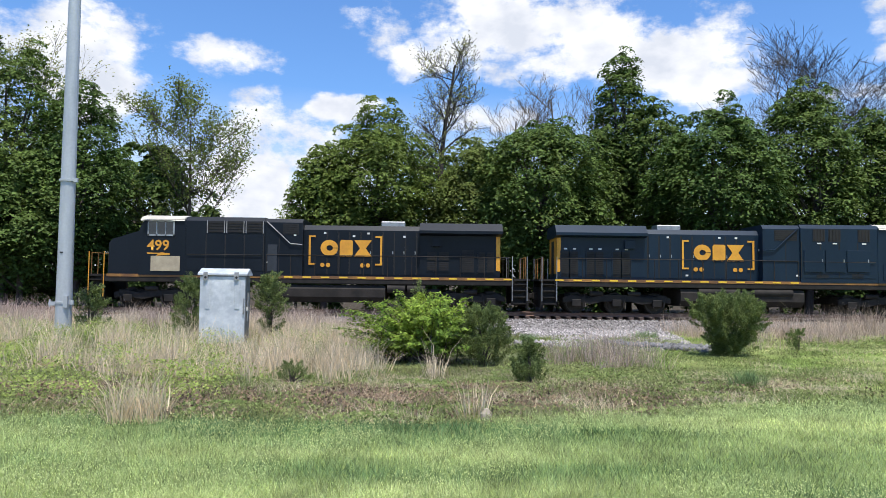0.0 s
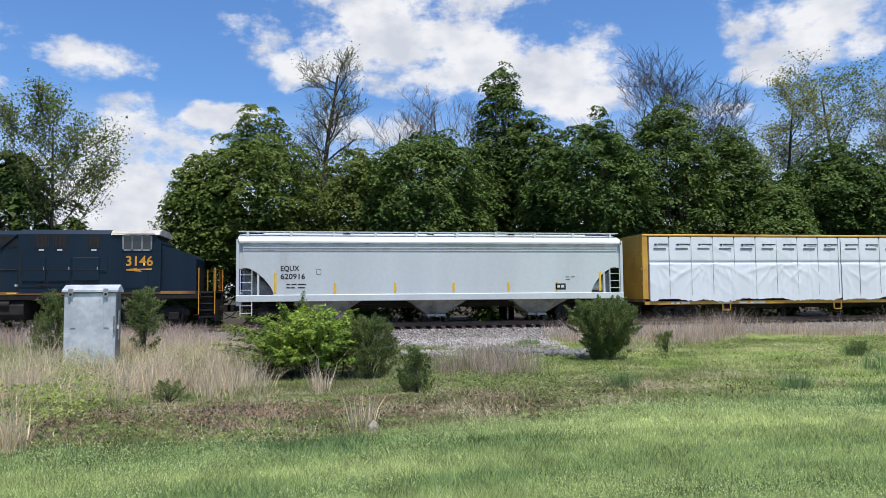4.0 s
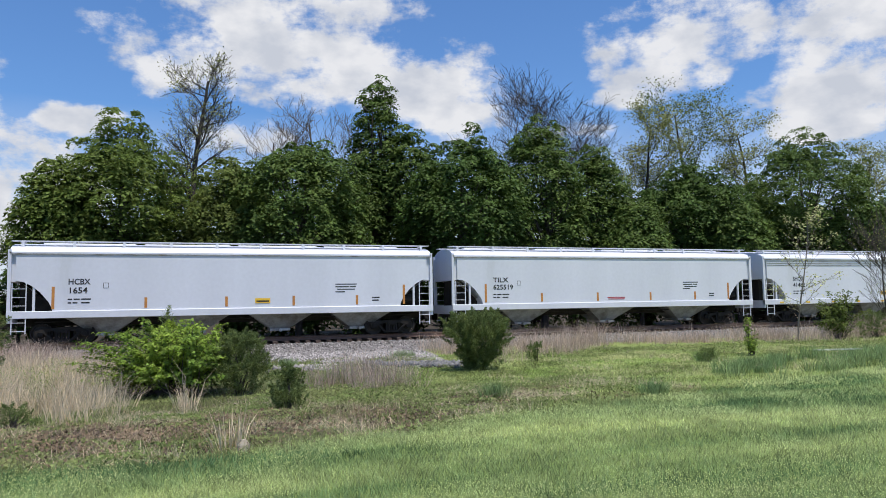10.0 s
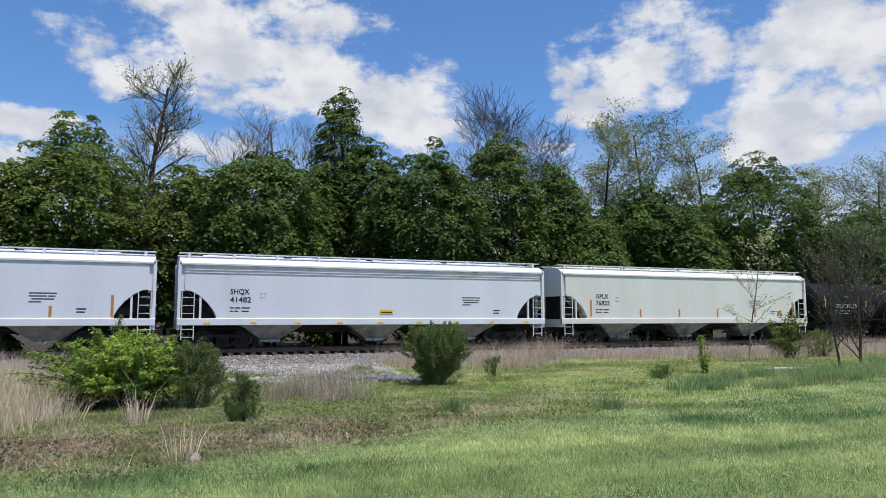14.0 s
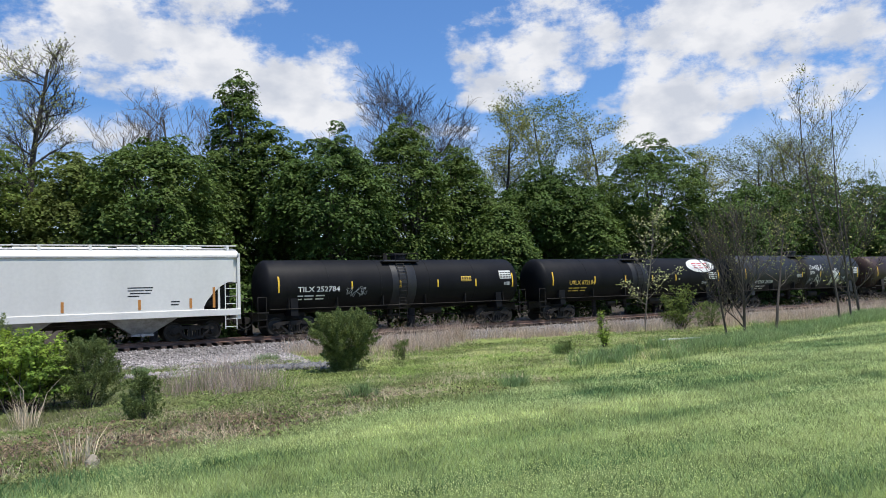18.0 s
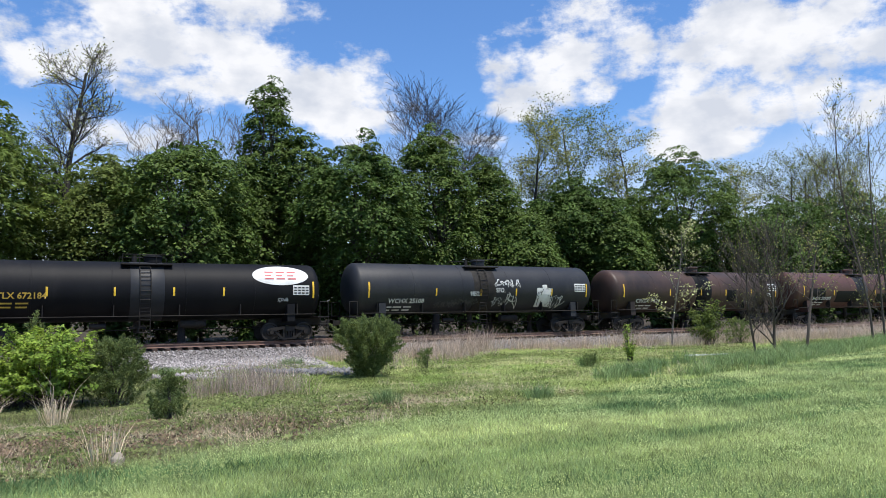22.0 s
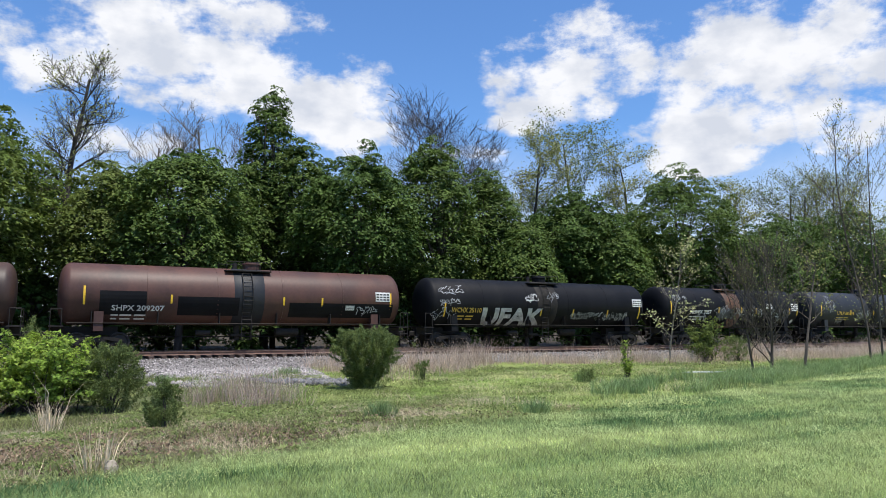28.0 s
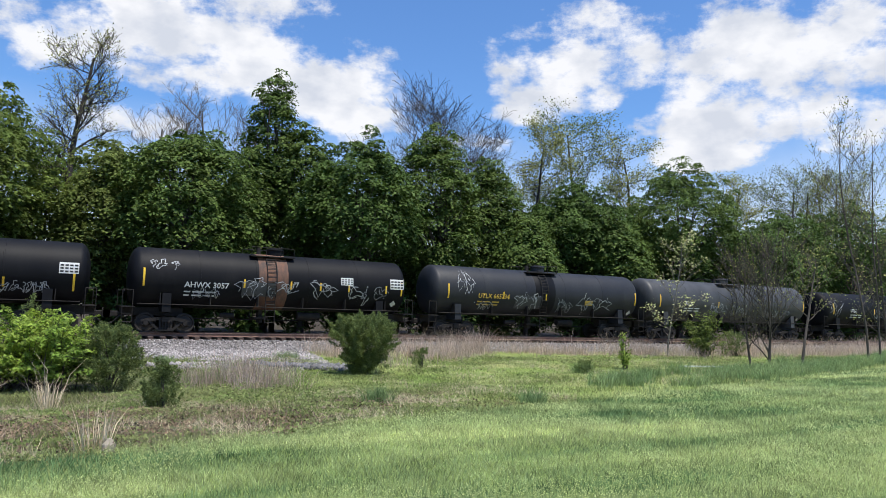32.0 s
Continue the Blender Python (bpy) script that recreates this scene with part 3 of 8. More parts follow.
def bed_z(y):
    """Height of the ballast at distance y."""
    d = np.abs(y - TRACK_Y)
    return np.where(d < 1.55, -0.33, np.maximum(-0.33 - (d - 1.55) / 2.55 * 0.62, -0.95))


make_ties()


# ---- the train ----
# train space: x runs along the consist, z = 0 is the top of the rails, -y faces the lawn
SPEED, GAIN = 8.05, 0.0065


def shift(t):
    """How far the train has moved (towards -x) by t seconds."""
    return SPEED * t + GAIN * t * t


CARS = []  # (thing, x of its rear corner at the start)
WHEELS = []


def car_thing(name, label, category, x0, turn=0.0, group="freight train"):
    ob = thing(name, label, category, pose(x0, TRACK_Y, 0, 0, 0, turn), group)
    CARS.append((ob, x0, turn))
    return ob


WHEEL_MESH = {}


def wheel_mesh(r):
    if r not in WHEEL_MESH:
        g = Geo()
        for y, s in ((-0.755, -1), (0.755, 1)):
            prof = [(y + s * 0.07, 0.1), (y + s * 0.075, 0.16), (y + s * 0.02, 0.2), (y + s * 0.01, r - 0.09), (y + s * 0.06, r - 0.06), (y + s * 0.065, r), (y - s * 0.05, r + 0.005), (y - s * 0.06, r + 0.028), (y - s * 0.08, r + 0.02), (y - s * 0.08, 0.1)]
            g.lathe(prof, 1, n=22)
        g.rod((0, -1.0, 0), (0, 1.0, 0), 0.085, n=10)
        for k in range(3):  # bolts of the bearing caps show the turning
            a = 2.094 * k
            g.rod((0.055 * math.cos(a), -1.03, 0.055 * math.sin(a)), (0.055 * math.cos(a), -0.99, 0.055 * math.sin(a)), 0.02, n=6)
        WHEEL_MESH[r] = g.mesh("wheelset", WHEEL_MAT, True)
    return WHEEL_MESH[r]


def wheelset(x, r, parent):
    ob = part("wheelset", wheel_mesh(r), None, parent, at=pose(x, 0, r))
    WHEELS.append((ob, x, r))


FREIGHT_TRUCK = {}


def freight_truck(parent, x):
    """A three-piece freight truck: a bolster, two cast side frames and two wheelsets."""
    if not FREIGHT_TRUCK:
        for s in (-1, 1):
            g = Geo()
            y0, y1 = s * 1.02 - 0.06, s * 1.02 + 0.06
            top = [(-1.12, 0.38), (-1.12, 0.58), (-0.85, 0.68), (-0.35, 0.74), (0.35, 0.74), (0.85, 0.68), (1.12, 0.58), (1.12, 0.38), (0.95, 0.35), (0.78, 0.5), (0.35, 0.6), (-0.35, 0.6), (-0.78, 0.5), (-0.95, 0.35)]
            g.prism(top, 1, y0, y1)
            g.prism([(-0.8, 0.52), (-0.66, 0.52), (-0.3, 0.2), (0.3, 0.2), (0.66, 0.52), (0.8, 0.52), (0.36, 0.1), (-0.36, 0.1)], 1, y0, y1)
            g.box(-0.3, y0, 0.2, -0.22, y1, 0.62)
            g.box(0.22, y0, 0.2, 0.3, y1, 0.62)
            for a in (-0.89, 0.89):
                g.rod((a, s * 1.0, 0.46), (a, s * 1.13, 0.46), 0.13, 0.11, 12)
            for k in (-0.14, 0, 0.14):
                g.rod((k, s * 1.02, 0.18), (k, s * 1.02, 0.55), 0.06, n=8)
            FREIGHT_TRUCK[s] = g.mesh("side_frame", STEEL_DARK, True)
        FREIGHT_TRUCK[0] = Geo().box(-0.2, -1.15, 0.5, 0.2, 1.15, 0.75, 0.03).mesh("truck", UNDERFRAME)
    tr = part("truck", FREIGHT_TRUCK[0], None, parent, at=pose(x, 0, 0))
    for s in (-1, 1):
        part("side_frame", FREIGHT_TRUCK[s], None, tr, "grimy cast steel side frame")
    for a in (-0.89, 0.89):
        wheelset(a, 0.46, tr)


def ladder(parent, x, y, z0, z1, width, material, rungs, depth=0.06):
    g = Geo()
    for a in (x, x + width):
        g.box(a - 0.02, y - 0.02, z0, a + 0.02, y + 0.02, z1)
    for k in range(rungs):
        z = z0 + (k + 0.3) * (z1 - z0) / rungs
        g.rod((x, y - 0.02, z), (x + width, y - 0.02, z), 0.014, n=6)
    return part("ladder", g, material, parent)


def coupler(parent, x, s):
    g = Geo().box(min(x, x + s * 0.5), -0.12, 0.72, max(x, x + s * 0.5), 0.12, 0.98, 0.03)
    g.box(min(x + s * 0.4, x + s * 0.75), -0.2, 0.68, max(x + s * 0.4, x + s * 0.75), 0.2, 1.02, 0.04)
    part("coupler", g, STEEL_DARK, parent)
    h = Geo()
    pts = [(x, -0.45, 0.8), (x + s * 0.3, -0.42, 0.5), (x + s * 0.6, -0.36, 0.36), (x + s * 0.85, -0.3, 0.42)]
    for p, q in zip(pts, pts[1:]):
        h.rod(p, q, 0.025, n=6)
    part("brake_hose", h, BLACKISH, parent)


def lettering(parent, words, x, z, height, material, y, width=None, name="reporting_mark", bend=None):
    """Stencilled words on the side that faces -y; bend is (axis height, radius) of a tank."""
    me = text_mesh(words, height, material, width)
    if bend:
        me = me.copy()
        if height > 0.4:  # tall letters are cut into bands that can bend
            bm = bmesh.new()
            bm.from_mesh(me)
            for k in range(1, 10):
                bmesh.ops.bisect_plane(bm, geom=bm.verts[:] + bm.edges[:] + bm.faces[:], plane_co=(0, 0, height * k / 10), plane_no=(0, 0, 1))
            bm.to_mesh(me)
            bm.free()
        co = np.zeros(len(me.vertices) * 3)
        me.vertices.foreach_get("co", co)
        co = co.reshape(-1, 3)
        zc, r = bend
        zz = co[:, 2] + z - zc
        co[:, 1] = -np.sqrt(np.maximum((r + 0.012) ** 2 - zz**2, 0)) - y
        me.vertices.foreach_set("co", co.ravel())
    return part(name, me, None, parent, at=pose(x, y, z))


def bars(parent, name, rows, x, z, y, material, bend=None, tall=0.07, step=0.13):
    """Small print that cannot be read: rows of plain bars, each row a list of (start, length)."""
    g = Geo()
    for i, row in enumerate(rows):
        zz = z - i * step
        for a, l in row:
            if bend:
                zc, r = bend
                yy0 = -math.sqrt(max((r + 0.012) ** 2 - (zz - zc) ** 2, 0))
                yy1 = -math.sqrt(max((r + 0.012) ** 2 - (zz + tall - zc) ** 2, 0))
            else:
                yy0 = yy1 = y
            g.add([(x + a, yy0, zz), (x + a + l, yy0, zz), (x + a + l, yy1, zz + tall), (x + a, yy1, zz + tall)], [(0, 1, 2, 3)])
    return part(name, g, material, parent)


def covered_hopper(name, label, x0, L, paint, mark, number, bays, strips, strip_mat, lined=False, panel_grey=False, seed=0, placards=(), sill_marks=0):
    car = car_thing(name, label, "hopper car", x0)
    W, ZT, ZS, ZB = 1.53, 4.12, 1.5, 1.17
    cut = 1.78  # length of the open corner over each truck
    # body with sloped end sheets and open corners
    curve = [(0.32, 2.84), (0.62, 2.8), (0.95, 2.62), (1.32, 2.3), (1.62, 1.92), (cut - 0.02, 1.64), (cut, ZS)]
    ring = [(0.32, ZT), (L - 0.32, ZT)] + [(L - a, b) for a, b in curve] + list(reversed(curve))
    g = Geo().prism(ring, 1, -W, W)
    body = part("body", g, paint, car)
    # inner slope sheets, and a solid box added as the shade behind them
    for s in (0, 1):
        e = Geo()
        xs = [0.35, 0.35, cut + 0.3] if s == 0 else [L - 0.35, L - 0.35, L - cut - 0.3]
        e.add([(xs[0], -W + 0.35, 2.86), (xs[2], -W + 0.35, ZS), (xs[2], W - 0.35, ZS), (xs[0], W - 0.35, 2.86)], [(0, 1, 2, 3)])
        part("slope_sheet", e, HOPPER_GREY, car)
        part("end_bay", Geo().box(min(xs[0], xs[2]), -0.75, 1.2, max(xs[0], xs[2]), 0.75, 2.8), STEEL_DARK if number != "620916" else HOPPER_GREY, car, "solid box standing for the shade over the truck")
    # arched roof with an eave seam
    roof = Geo()
    prof = [(-W - 0.03, ZT - 0.05), (-W - 0.03, ZT + 0.02), (-1.35, ZT + 0.2), (-0.9, ZT + 0.36), (-0.4, ZT + 0.44), (0.4, ZT + 0.44), (0.9, ZT + 0.36), (1.35, ZT + 0.2), (W + 0.03, ZT + 0.02), (W + 0.03, ZT - 0.05)]
    roof.prism(prof, 0, 0.06, L - 0.06)
    part("roof", roof, paint, car)
    seam = Geo().box(0.1, -W - 0.036, ZT - 0.1, L - 0.1, -W - 0.002, ZT - 0.05)
    part("eave_seam", seam, HOPPER_GREY, car)
    if lined:
        for k in range(3):
            part("side_rib", Geo().box(0.34, -W - 0.02, ZT - 0.2 - 0.13 * k, L - 0.34, -W - 0.001, ZT - 0.165 - 0.13 * k), HOPPER_GREY, car)
    # running board on brackets
    for s in (-1, 1):
        part("running_board", Geo().box(0.05, min(s * 0.7, s * 1.12), ZT + 0.52, L - 0.05, max(s * 0.7, s * 1.12), ZT + 0.56), paint, car)
    n = max(8, int(L / 1.9))
    for k in range(n):
        x = 0.5 + k * (L - 1.0) / (n - 1)
        part("roof_bracket", Geo().box(x - 0.06, -1.16, ZT + 0.2, x + 0.06, -1.1, ZT + 0.53).box(x - 0.05, -1.12, ZT + 0.47, x + 0.05, -0.6, ZT + 0.52), paint, car)
    for k in range(4):
        a = 1.2 + k * (L - 2.4) / 4
        part("roof_hatch", Geo().box(a, -0.32, ZT + 0.4, a + (L - 2.4) / 4 - 0.4, 0.32, ZT + 0.52, 0.04), paint, car)
    # side sill, end sills, corner posts
    part("side_sill", Geo().box(0.0, -W - 0.06, ZB, L, -W + 0.1, ZS, 0.02), paint, car)
    part("side_sill", Geo().box(0.0, W - 0.1, ZB, L, W + 0.06, ZS, 0.02), paint, car)
    for x in (0.0, L - 0.14):
        for y in (-W - 0.03, W - 0.09):
            part("corner_post", Geo().box(x, y, ZB, x + 0.14, y + 0.12, ZT + 0.12), paint, car)
        part("end_sheet", Geo().box(x + 0.02 if x < 1 else x - 0.2, -W + 0.1, 2.8, x + 0.32 if x < 1 else x + 0.1, W - 0.1, ZT - 0.02), paint, car)
        part("end_sill", Geo().box(x, -W, 0.98, x + 0.14, W, 1.45), paint, car)
    # slanted diagonals of the open corners
    for s, x in ((1, 0.14), (-1, L - 0.14)):
        part("end_post", Geo().box(x + s * 0.9 - 0.05, -W + 0.02, ZS, x + s * 0.9 + 0.05, -W + 0.12, 2.75), paint, car)
    # ladders and steps
    for x in (0.2, L - 0.2 - 0.55):
        ladder(car, x, -W - 0.03, 0.5, 2.75, 0.55, paint, 6)
        ladder(car, x + 0.0, W + 0.03, 0.5, 2.75, 0.55, paint, 6)
    # discharge hoppers
    run = (L - 2 * cut) / bays
    for k in range(bays):
        c = cut + (k + 0.5) * run
        h = Geo()
        a, b = min(run * 0.48, 1.7), 0.42
        h.add([(c - a, -1.3, ZB + 0.1), (c + a, -1.3, ZB + 0.1), (c + a, 1.3, ZB + 0.1), (c - a, 1.3, ZB + 0.1), (c - b, -0.55, 0.42), (c + b, -0.55, 0.42), (c + b, 0.55, 0.42), (c - b, 0.55, 0.42)],
              [(0, 1, 5, 4), (1, 2, 6, 5), (2, 3, 7, 6), (3, 0, 4, 7), (4, 5, 6, 7), (3, 2, 1, 0)])
        hop = part("discharge_hopper", h, HOPPER_GREY, car)
        part("outlet_gate", Geo().box(c - 0.5, -0.7, 0.33, c + 0.5, 0.7, 0.44).rod((c, -0.95, 0.38), (c, 0.95, 0.38), 0.09, n=10), SILVER, hop, "pale metal outlet")
    part("centre_sill", Geo().box(0.2, -0.2, 0.8, L - 0.2, 0.2, 1.15), UNDERFRAME, car)
    part("brake_pipe", Geo().rod((1.0, -0.9, 1.0), (L - 1, -0.9, 1.0), 0.03, n=6), UNDERFRAME, car)
    for x in (2.15, L - 2.15):
        freight_truck(car, x)
    coupler(car, 0.0, -1)
    coupler(car, L, 1)
    name_dark = not lined or number != "620916"
    cyl = Geo().rod((L - 2.1, -1.1, 1.85), (L - 0.95, -1.1, 1.85), 0.24, n=14)
    part("brake_cylinder", cyl, STEEL_DARK if name_dark else paint, car)
    # reflective strips and stencils
    for k, x in enumerate(strips):
        tall = 1.0 if k in (0, len(strips) - 1) else 0.48
        part("reflective_strip", Geo().box(x, -W - 0.012, ZS + 0.08, x + 0.12, -W - 0.001, ZS + 0.08 + tall), strip_mat, car)
    for px, pz in placards:
        pl = part("placard", Geo().box(px, -W - 0.02, pz, px + 0.72, -W - 0.002, pz + 0.24), REFLECT, car, "small yellow placard")
        part("placard_print", Geo().box(px + 0.06, -W - 0.024, pz + 0.06, px + 0.66, -W - 0.019, pz + 0.13), INK, pl)
    for k in range(sill_marks):
        px = 1.2 + k * (L - 2.6) / max(1, sill_marks - 1)
        part("sill_reflector", Geo().box(px, -W - 0.07, 1.24, px + 0.3, -W - 0.058, 1.34), REFLECT, car)
    mx = 2.1 if number == "620916" else 2.4
    lettering(car, mark, mx, 2.68, 0.25, INK, -W - 0.008, 0.92)
    lettering(car, number, mx, 2.28, 0.26, INK, -W - 0.008, 0.2 * len(number), "car_number")
    bars(car, "weight_stencil", [[(0, 0.18), (0.24, 0.25), (0.55, 0.4)], [(0, 0.15), (0.2, 0.2), (0.55, 0.35)]], 2.4, 1.98, -W - 0.006, INK, tall=0.06, step=0.16)
    part("stencil_box", Geo().box(3.85, -W - 0.006, 2.5, 4.08, -W - 0.001, 2.75), INK, car)
    part("stencil_box_field", Geo().box(3.87, -W - 0.01, 2.52, 4.06, -W - 0.003, 2.73), paint, car)
    if number == "620916":
        nb = part("notice_panel", Geo().box(L - 3.75, -W - 0.012, 1.66, L - 3.2, -W - 0.001, 1.98), INK, car, "black notice panel with white print")
        for q in (0.08, 0.3):
            part("print_mark", Geo().box(L - 3.75 + q, -W - 0.016, 1.76, L - 3.75 + q + 0.16, -W - 0.011, 1.9), WHITE_INK, nb)
        bars(car, "side_stencil", [[(0, 0.2), (0.3, 0.2)], [(0, 0.25)]], L - 3.2, 2.3, -W - 0.006, HOPPER_GREY, tall=0.05, step=0.13)
        return car
    bars(car, "side_stencil", [[(0, 1.1)], [(0, 0.7), (0.75, 0.3)], [(0.1, 0.9)], [(0, 0.5)]], L - 5.2, 2.6, -W - 0.006, INK, tall=0.05, step=0.13)
    bars(car, "side_stencil", [[(0, 0.4)], [(0, 0.35)]], L - 3.3, 1.9, -W - 0.006, INK, tall=0.06, step=0.14)
    return car


def tank_car(name, label, x0, L, paint, mark, ink, r=1.45, zc=2.72, strip_mat=None, strips=(), band=None, decals=(), seed=0, middle=0.5, strip_z=2.3):
    car = car_thing(name, label, "tank car", x0)
    rnd = random.Random(seed)
    tank = Geo()
    head = 0.5
    prof = [(head * (1 - math.cos(math.pi / 2 * k / 8)), max(0.02, r * math.sin(math.pi / 2 * k / 8) ** 0.7)) for k in range(9)]
    full = prof + [(L * f, r) for f in (0.2, 0.35, 0.5, 0.65, 0.8)] + [(L - a, b) for a, b in reversed(prof)]
    tank.lathe(full, 0, (0, zc), n=40)
    shell = part("tank", tank, paint, car, smooth=True)
    for f in (0.22, 0.41, 0.6, 0.79):
        part("weld_band", Geo().lathe([(L * f - 0.035, r), (L * f - 0.03, r + 0.008), (L * f + 0.03, r + 0.008), (L * f + 0.035, r)], 0, (0, zc), 40), paint, car, smooth=True)
    mid = L * middle
    if band:
        b = Geo().lathe([(mid - 0.75, r), (mid - 0.74, r + 0.006), (mid + 0.74, r + 0.006), (mid + 0.75, r)], 0, (0, zc), 40)
        part("stained_band", b, band, car, smooth=True)
    # manway, valves and the platform round them
    part("manway", Geo().lathe([(zc + r - 0.1, 0.42), (zc + r + 0.2, 0.42), (zc + r + 0.24, 0.46), (zc + r + 0.32, 0.44), (zc + r + 0.36, 0.2)], 2, (mid + 0.35, 0), 18), paint, car, smooth=True)
    part("valve", Geo().rod((mid - 0.5, 0, zc + r - 0.05), (mid - 0.5, 0, zc + r + 0.32), 0.13, 0.1, 12), STEEL_DARK, car)
    part("platform", Geo().box(mid - 1.15, -1.05, zc + r - 0.18, mid + 1.15, -0.5, zc + r - 0.13).box(mid - 1.15, 0.5, zc + r - 0.18, mid + 1.15, 1.05, zc + r - 0.13), STEEL_DARK, car)
    for y in (-1.02, 1.02):
        rail = Geo()
        rail.rod((mid - 1.1, y, zc + r + 0.3), (mid + 1.1, y, zc + r + 0.3), 0.018, n=6)
        for x in (mid - 1.1, mid - 0.35, mid + 0.4, mid + 1.1):
            rail.rod((x, y, zc + r - 0.16), (x, y, zc + r + 0.3), 0.016, n=6)
        part("safety_railing", rail, STEEL_DARK, car)
    # ladder that follows the shell
    for s in (-1, 1):
        lad = Geo()
        steps = [math.radians(a) for a in range(48, -55, -8)]
        for dx in (-0.24, 0.24):
            pts = [(mid - 0.1 + dx, s * (r + 0.1) * math.cos(a), zc + (r + 0.1) * math.sin(a)) for a in steps] + [(mid - 0.1 + dx, s * 1.32, 0.55)]
            pts = [(x, s * max(abs(y), 1.3) if z < zc else y, z) for x, y, z in pts]
            for p, q in zip(pts, pts[1:]):
                lad.rod(p, q, 0.022, n=5)
        for a in steps:
            y = s * (r + 0.1) * math.cos(a)
            z = zc + (r + 0.1) * math.sin(a)
            y = s * max(abs(y), 1.3) if z < zc else y
            lad.rod((mid - 0.34, y, z), (mid + 0.14, y, z), 0.016, n=5)
        for z in (1.2, 0.9, 0.6):
            lad.rod((mid - 0.34, s * 1.32, z), (mid + 0.14, s * 1.32, z), 0.016, n=5)
        part("ladder", lad, STEEL_DARK, car)
    # stub sills, bolsters, walkways at the ends
    for s, x in ((1, 0.0), (-1, L)):
        part("stub_sill", Geo().box(min(x - s * 0.25, x + s * 2.6), -0.28, 0.78, max(x - s * 0.25, x + s * 2.6), 0.28, 1.2, 0.03), UNDERFRAME, car)
        part("saddle", Geo().prism([(-1.35, 1.0), (1.35, 1.0), (1.3, 1.9), (0.9, 1.42), (0, 1.22), (-0.9, 1.42), (-1.3, 1.9)], 0, min(x + s * 1.5, x + s * 1.9), max(x + s * 1.5, x + s * 1.9)), paint, car)
        part("end_platform", Geo().box(min(x - s * 0.3, x + s * 0.3), -1.45, 1.18, max(x - s * 0.3, x + s * 0.3), 1.45, 1.24), STEEL_DARK, car)
        for y in (-1.42, 1.42):
            gr = Geo()
            gr.rod((x - s * 0.25, y, 0.5), (x - s * 0.25, y, 2.0), 0.02, n=6)
            gr.rod((x + s * 0.2, y, 0.5), (x + s * 0.2, y, 2.0), 0.02, n=6)
            for z in (0.5, 0.85, 2.0):
                gr.rod((x - s * 0.25, y, z), (x + s * 0.2, y, z), 0.018, n=6)
            part("grab_rail", gr, STEEL_DARK, car)
        freight_truck(car, x + s * 1.75)
        coupler(car, x - s * 0.2, -s)
    for s in (-1, 1):
        part("side_handrail", Geo().rod((0.4, s * 1.36, 1.36), (L - 0.4, s * 1.36, 1.36), 0.022, n=6), UNDERFRAME, car)
    for k in range(6):
        x = 1.4 + k * (L - 2.8) / 5
        part("handrail_bracket", Geo().box(x - 0.02, -1.37, 1.34, x + 0.02, -1.0, 1.9), STEEL_DARK, car)
    part("brake_reservoir", Geo().rod((mid + 1.6, -0.4, 0.95), (mid + 2.8, -0.4, 0.95), 0.2, n=12), UNDERFRAME, car, smooth=True)
    part("brake_cylinder", Geo().rod((mid - 2.4, -0.5, 0.9), (mid - 1.7, -0.5, 0.9), 0.13, n=10), UNDERFRAME, car, smooth=True)
    part("outlet_pipe", Geo().rod((mid - 0.3, 0, 0.55), (mid - 0.3, 0, zc - r + 0.05), 0.16, n=12).box(mid - 0.65, -0.35, 0.75, mid + 0.05, 0.35, 0.85), UNDERFRAME, car)
    part("brake_rod", Geo().rod((2.6, 0.15, 0.7), (L - 2.6, 0.15, 0.7), 0.025, n=6), UNDERFRAME, car)
    bend = (zc, r)

    def wrapped(nm, x, z0, w, h, material, lbl=""):
        g = Geo()
        n = 6
        for k in range(n):
            za, zb = z0 + h * k / n, z0 + h * (k + 1) / n
            ya, yb = (-math.sqrt((r + 0.008) ** 2 - (z - zc) ** 2) for z in (za, zb))
            g.add([(x, ya, za), (x + w, ya, za), (x + w, yb, zb), (x, yb, zb)], [(0, 1, 2, 3)])
        return part(nm, g, material, car, lbl)

    for k, x in enumerate(strips):
        tall = 0.85 if k in (0, len(strips) - 1) else 0.42
        wrapped("reflective_strip", x * L, strip_z - (0.1 if tall > 0.5 else 0), 0.09, tall, strip_mat or REFLECT)
    word, wx, wz, wh, ww = mark
    lettering(car, word, wx * L, wz, wh, ink, 0.0, ww, bend=bend)
    bars(car, "weight_stencil", [[(0, 0.3), (0.38, 0.5), (1.0, 0.5)], [(0, 0.25), (0.38, 0.45), (1.0, 0.45)]], wx * L, wz - 0.25, 0, ink, bend, tall=0.07, step=0.17)
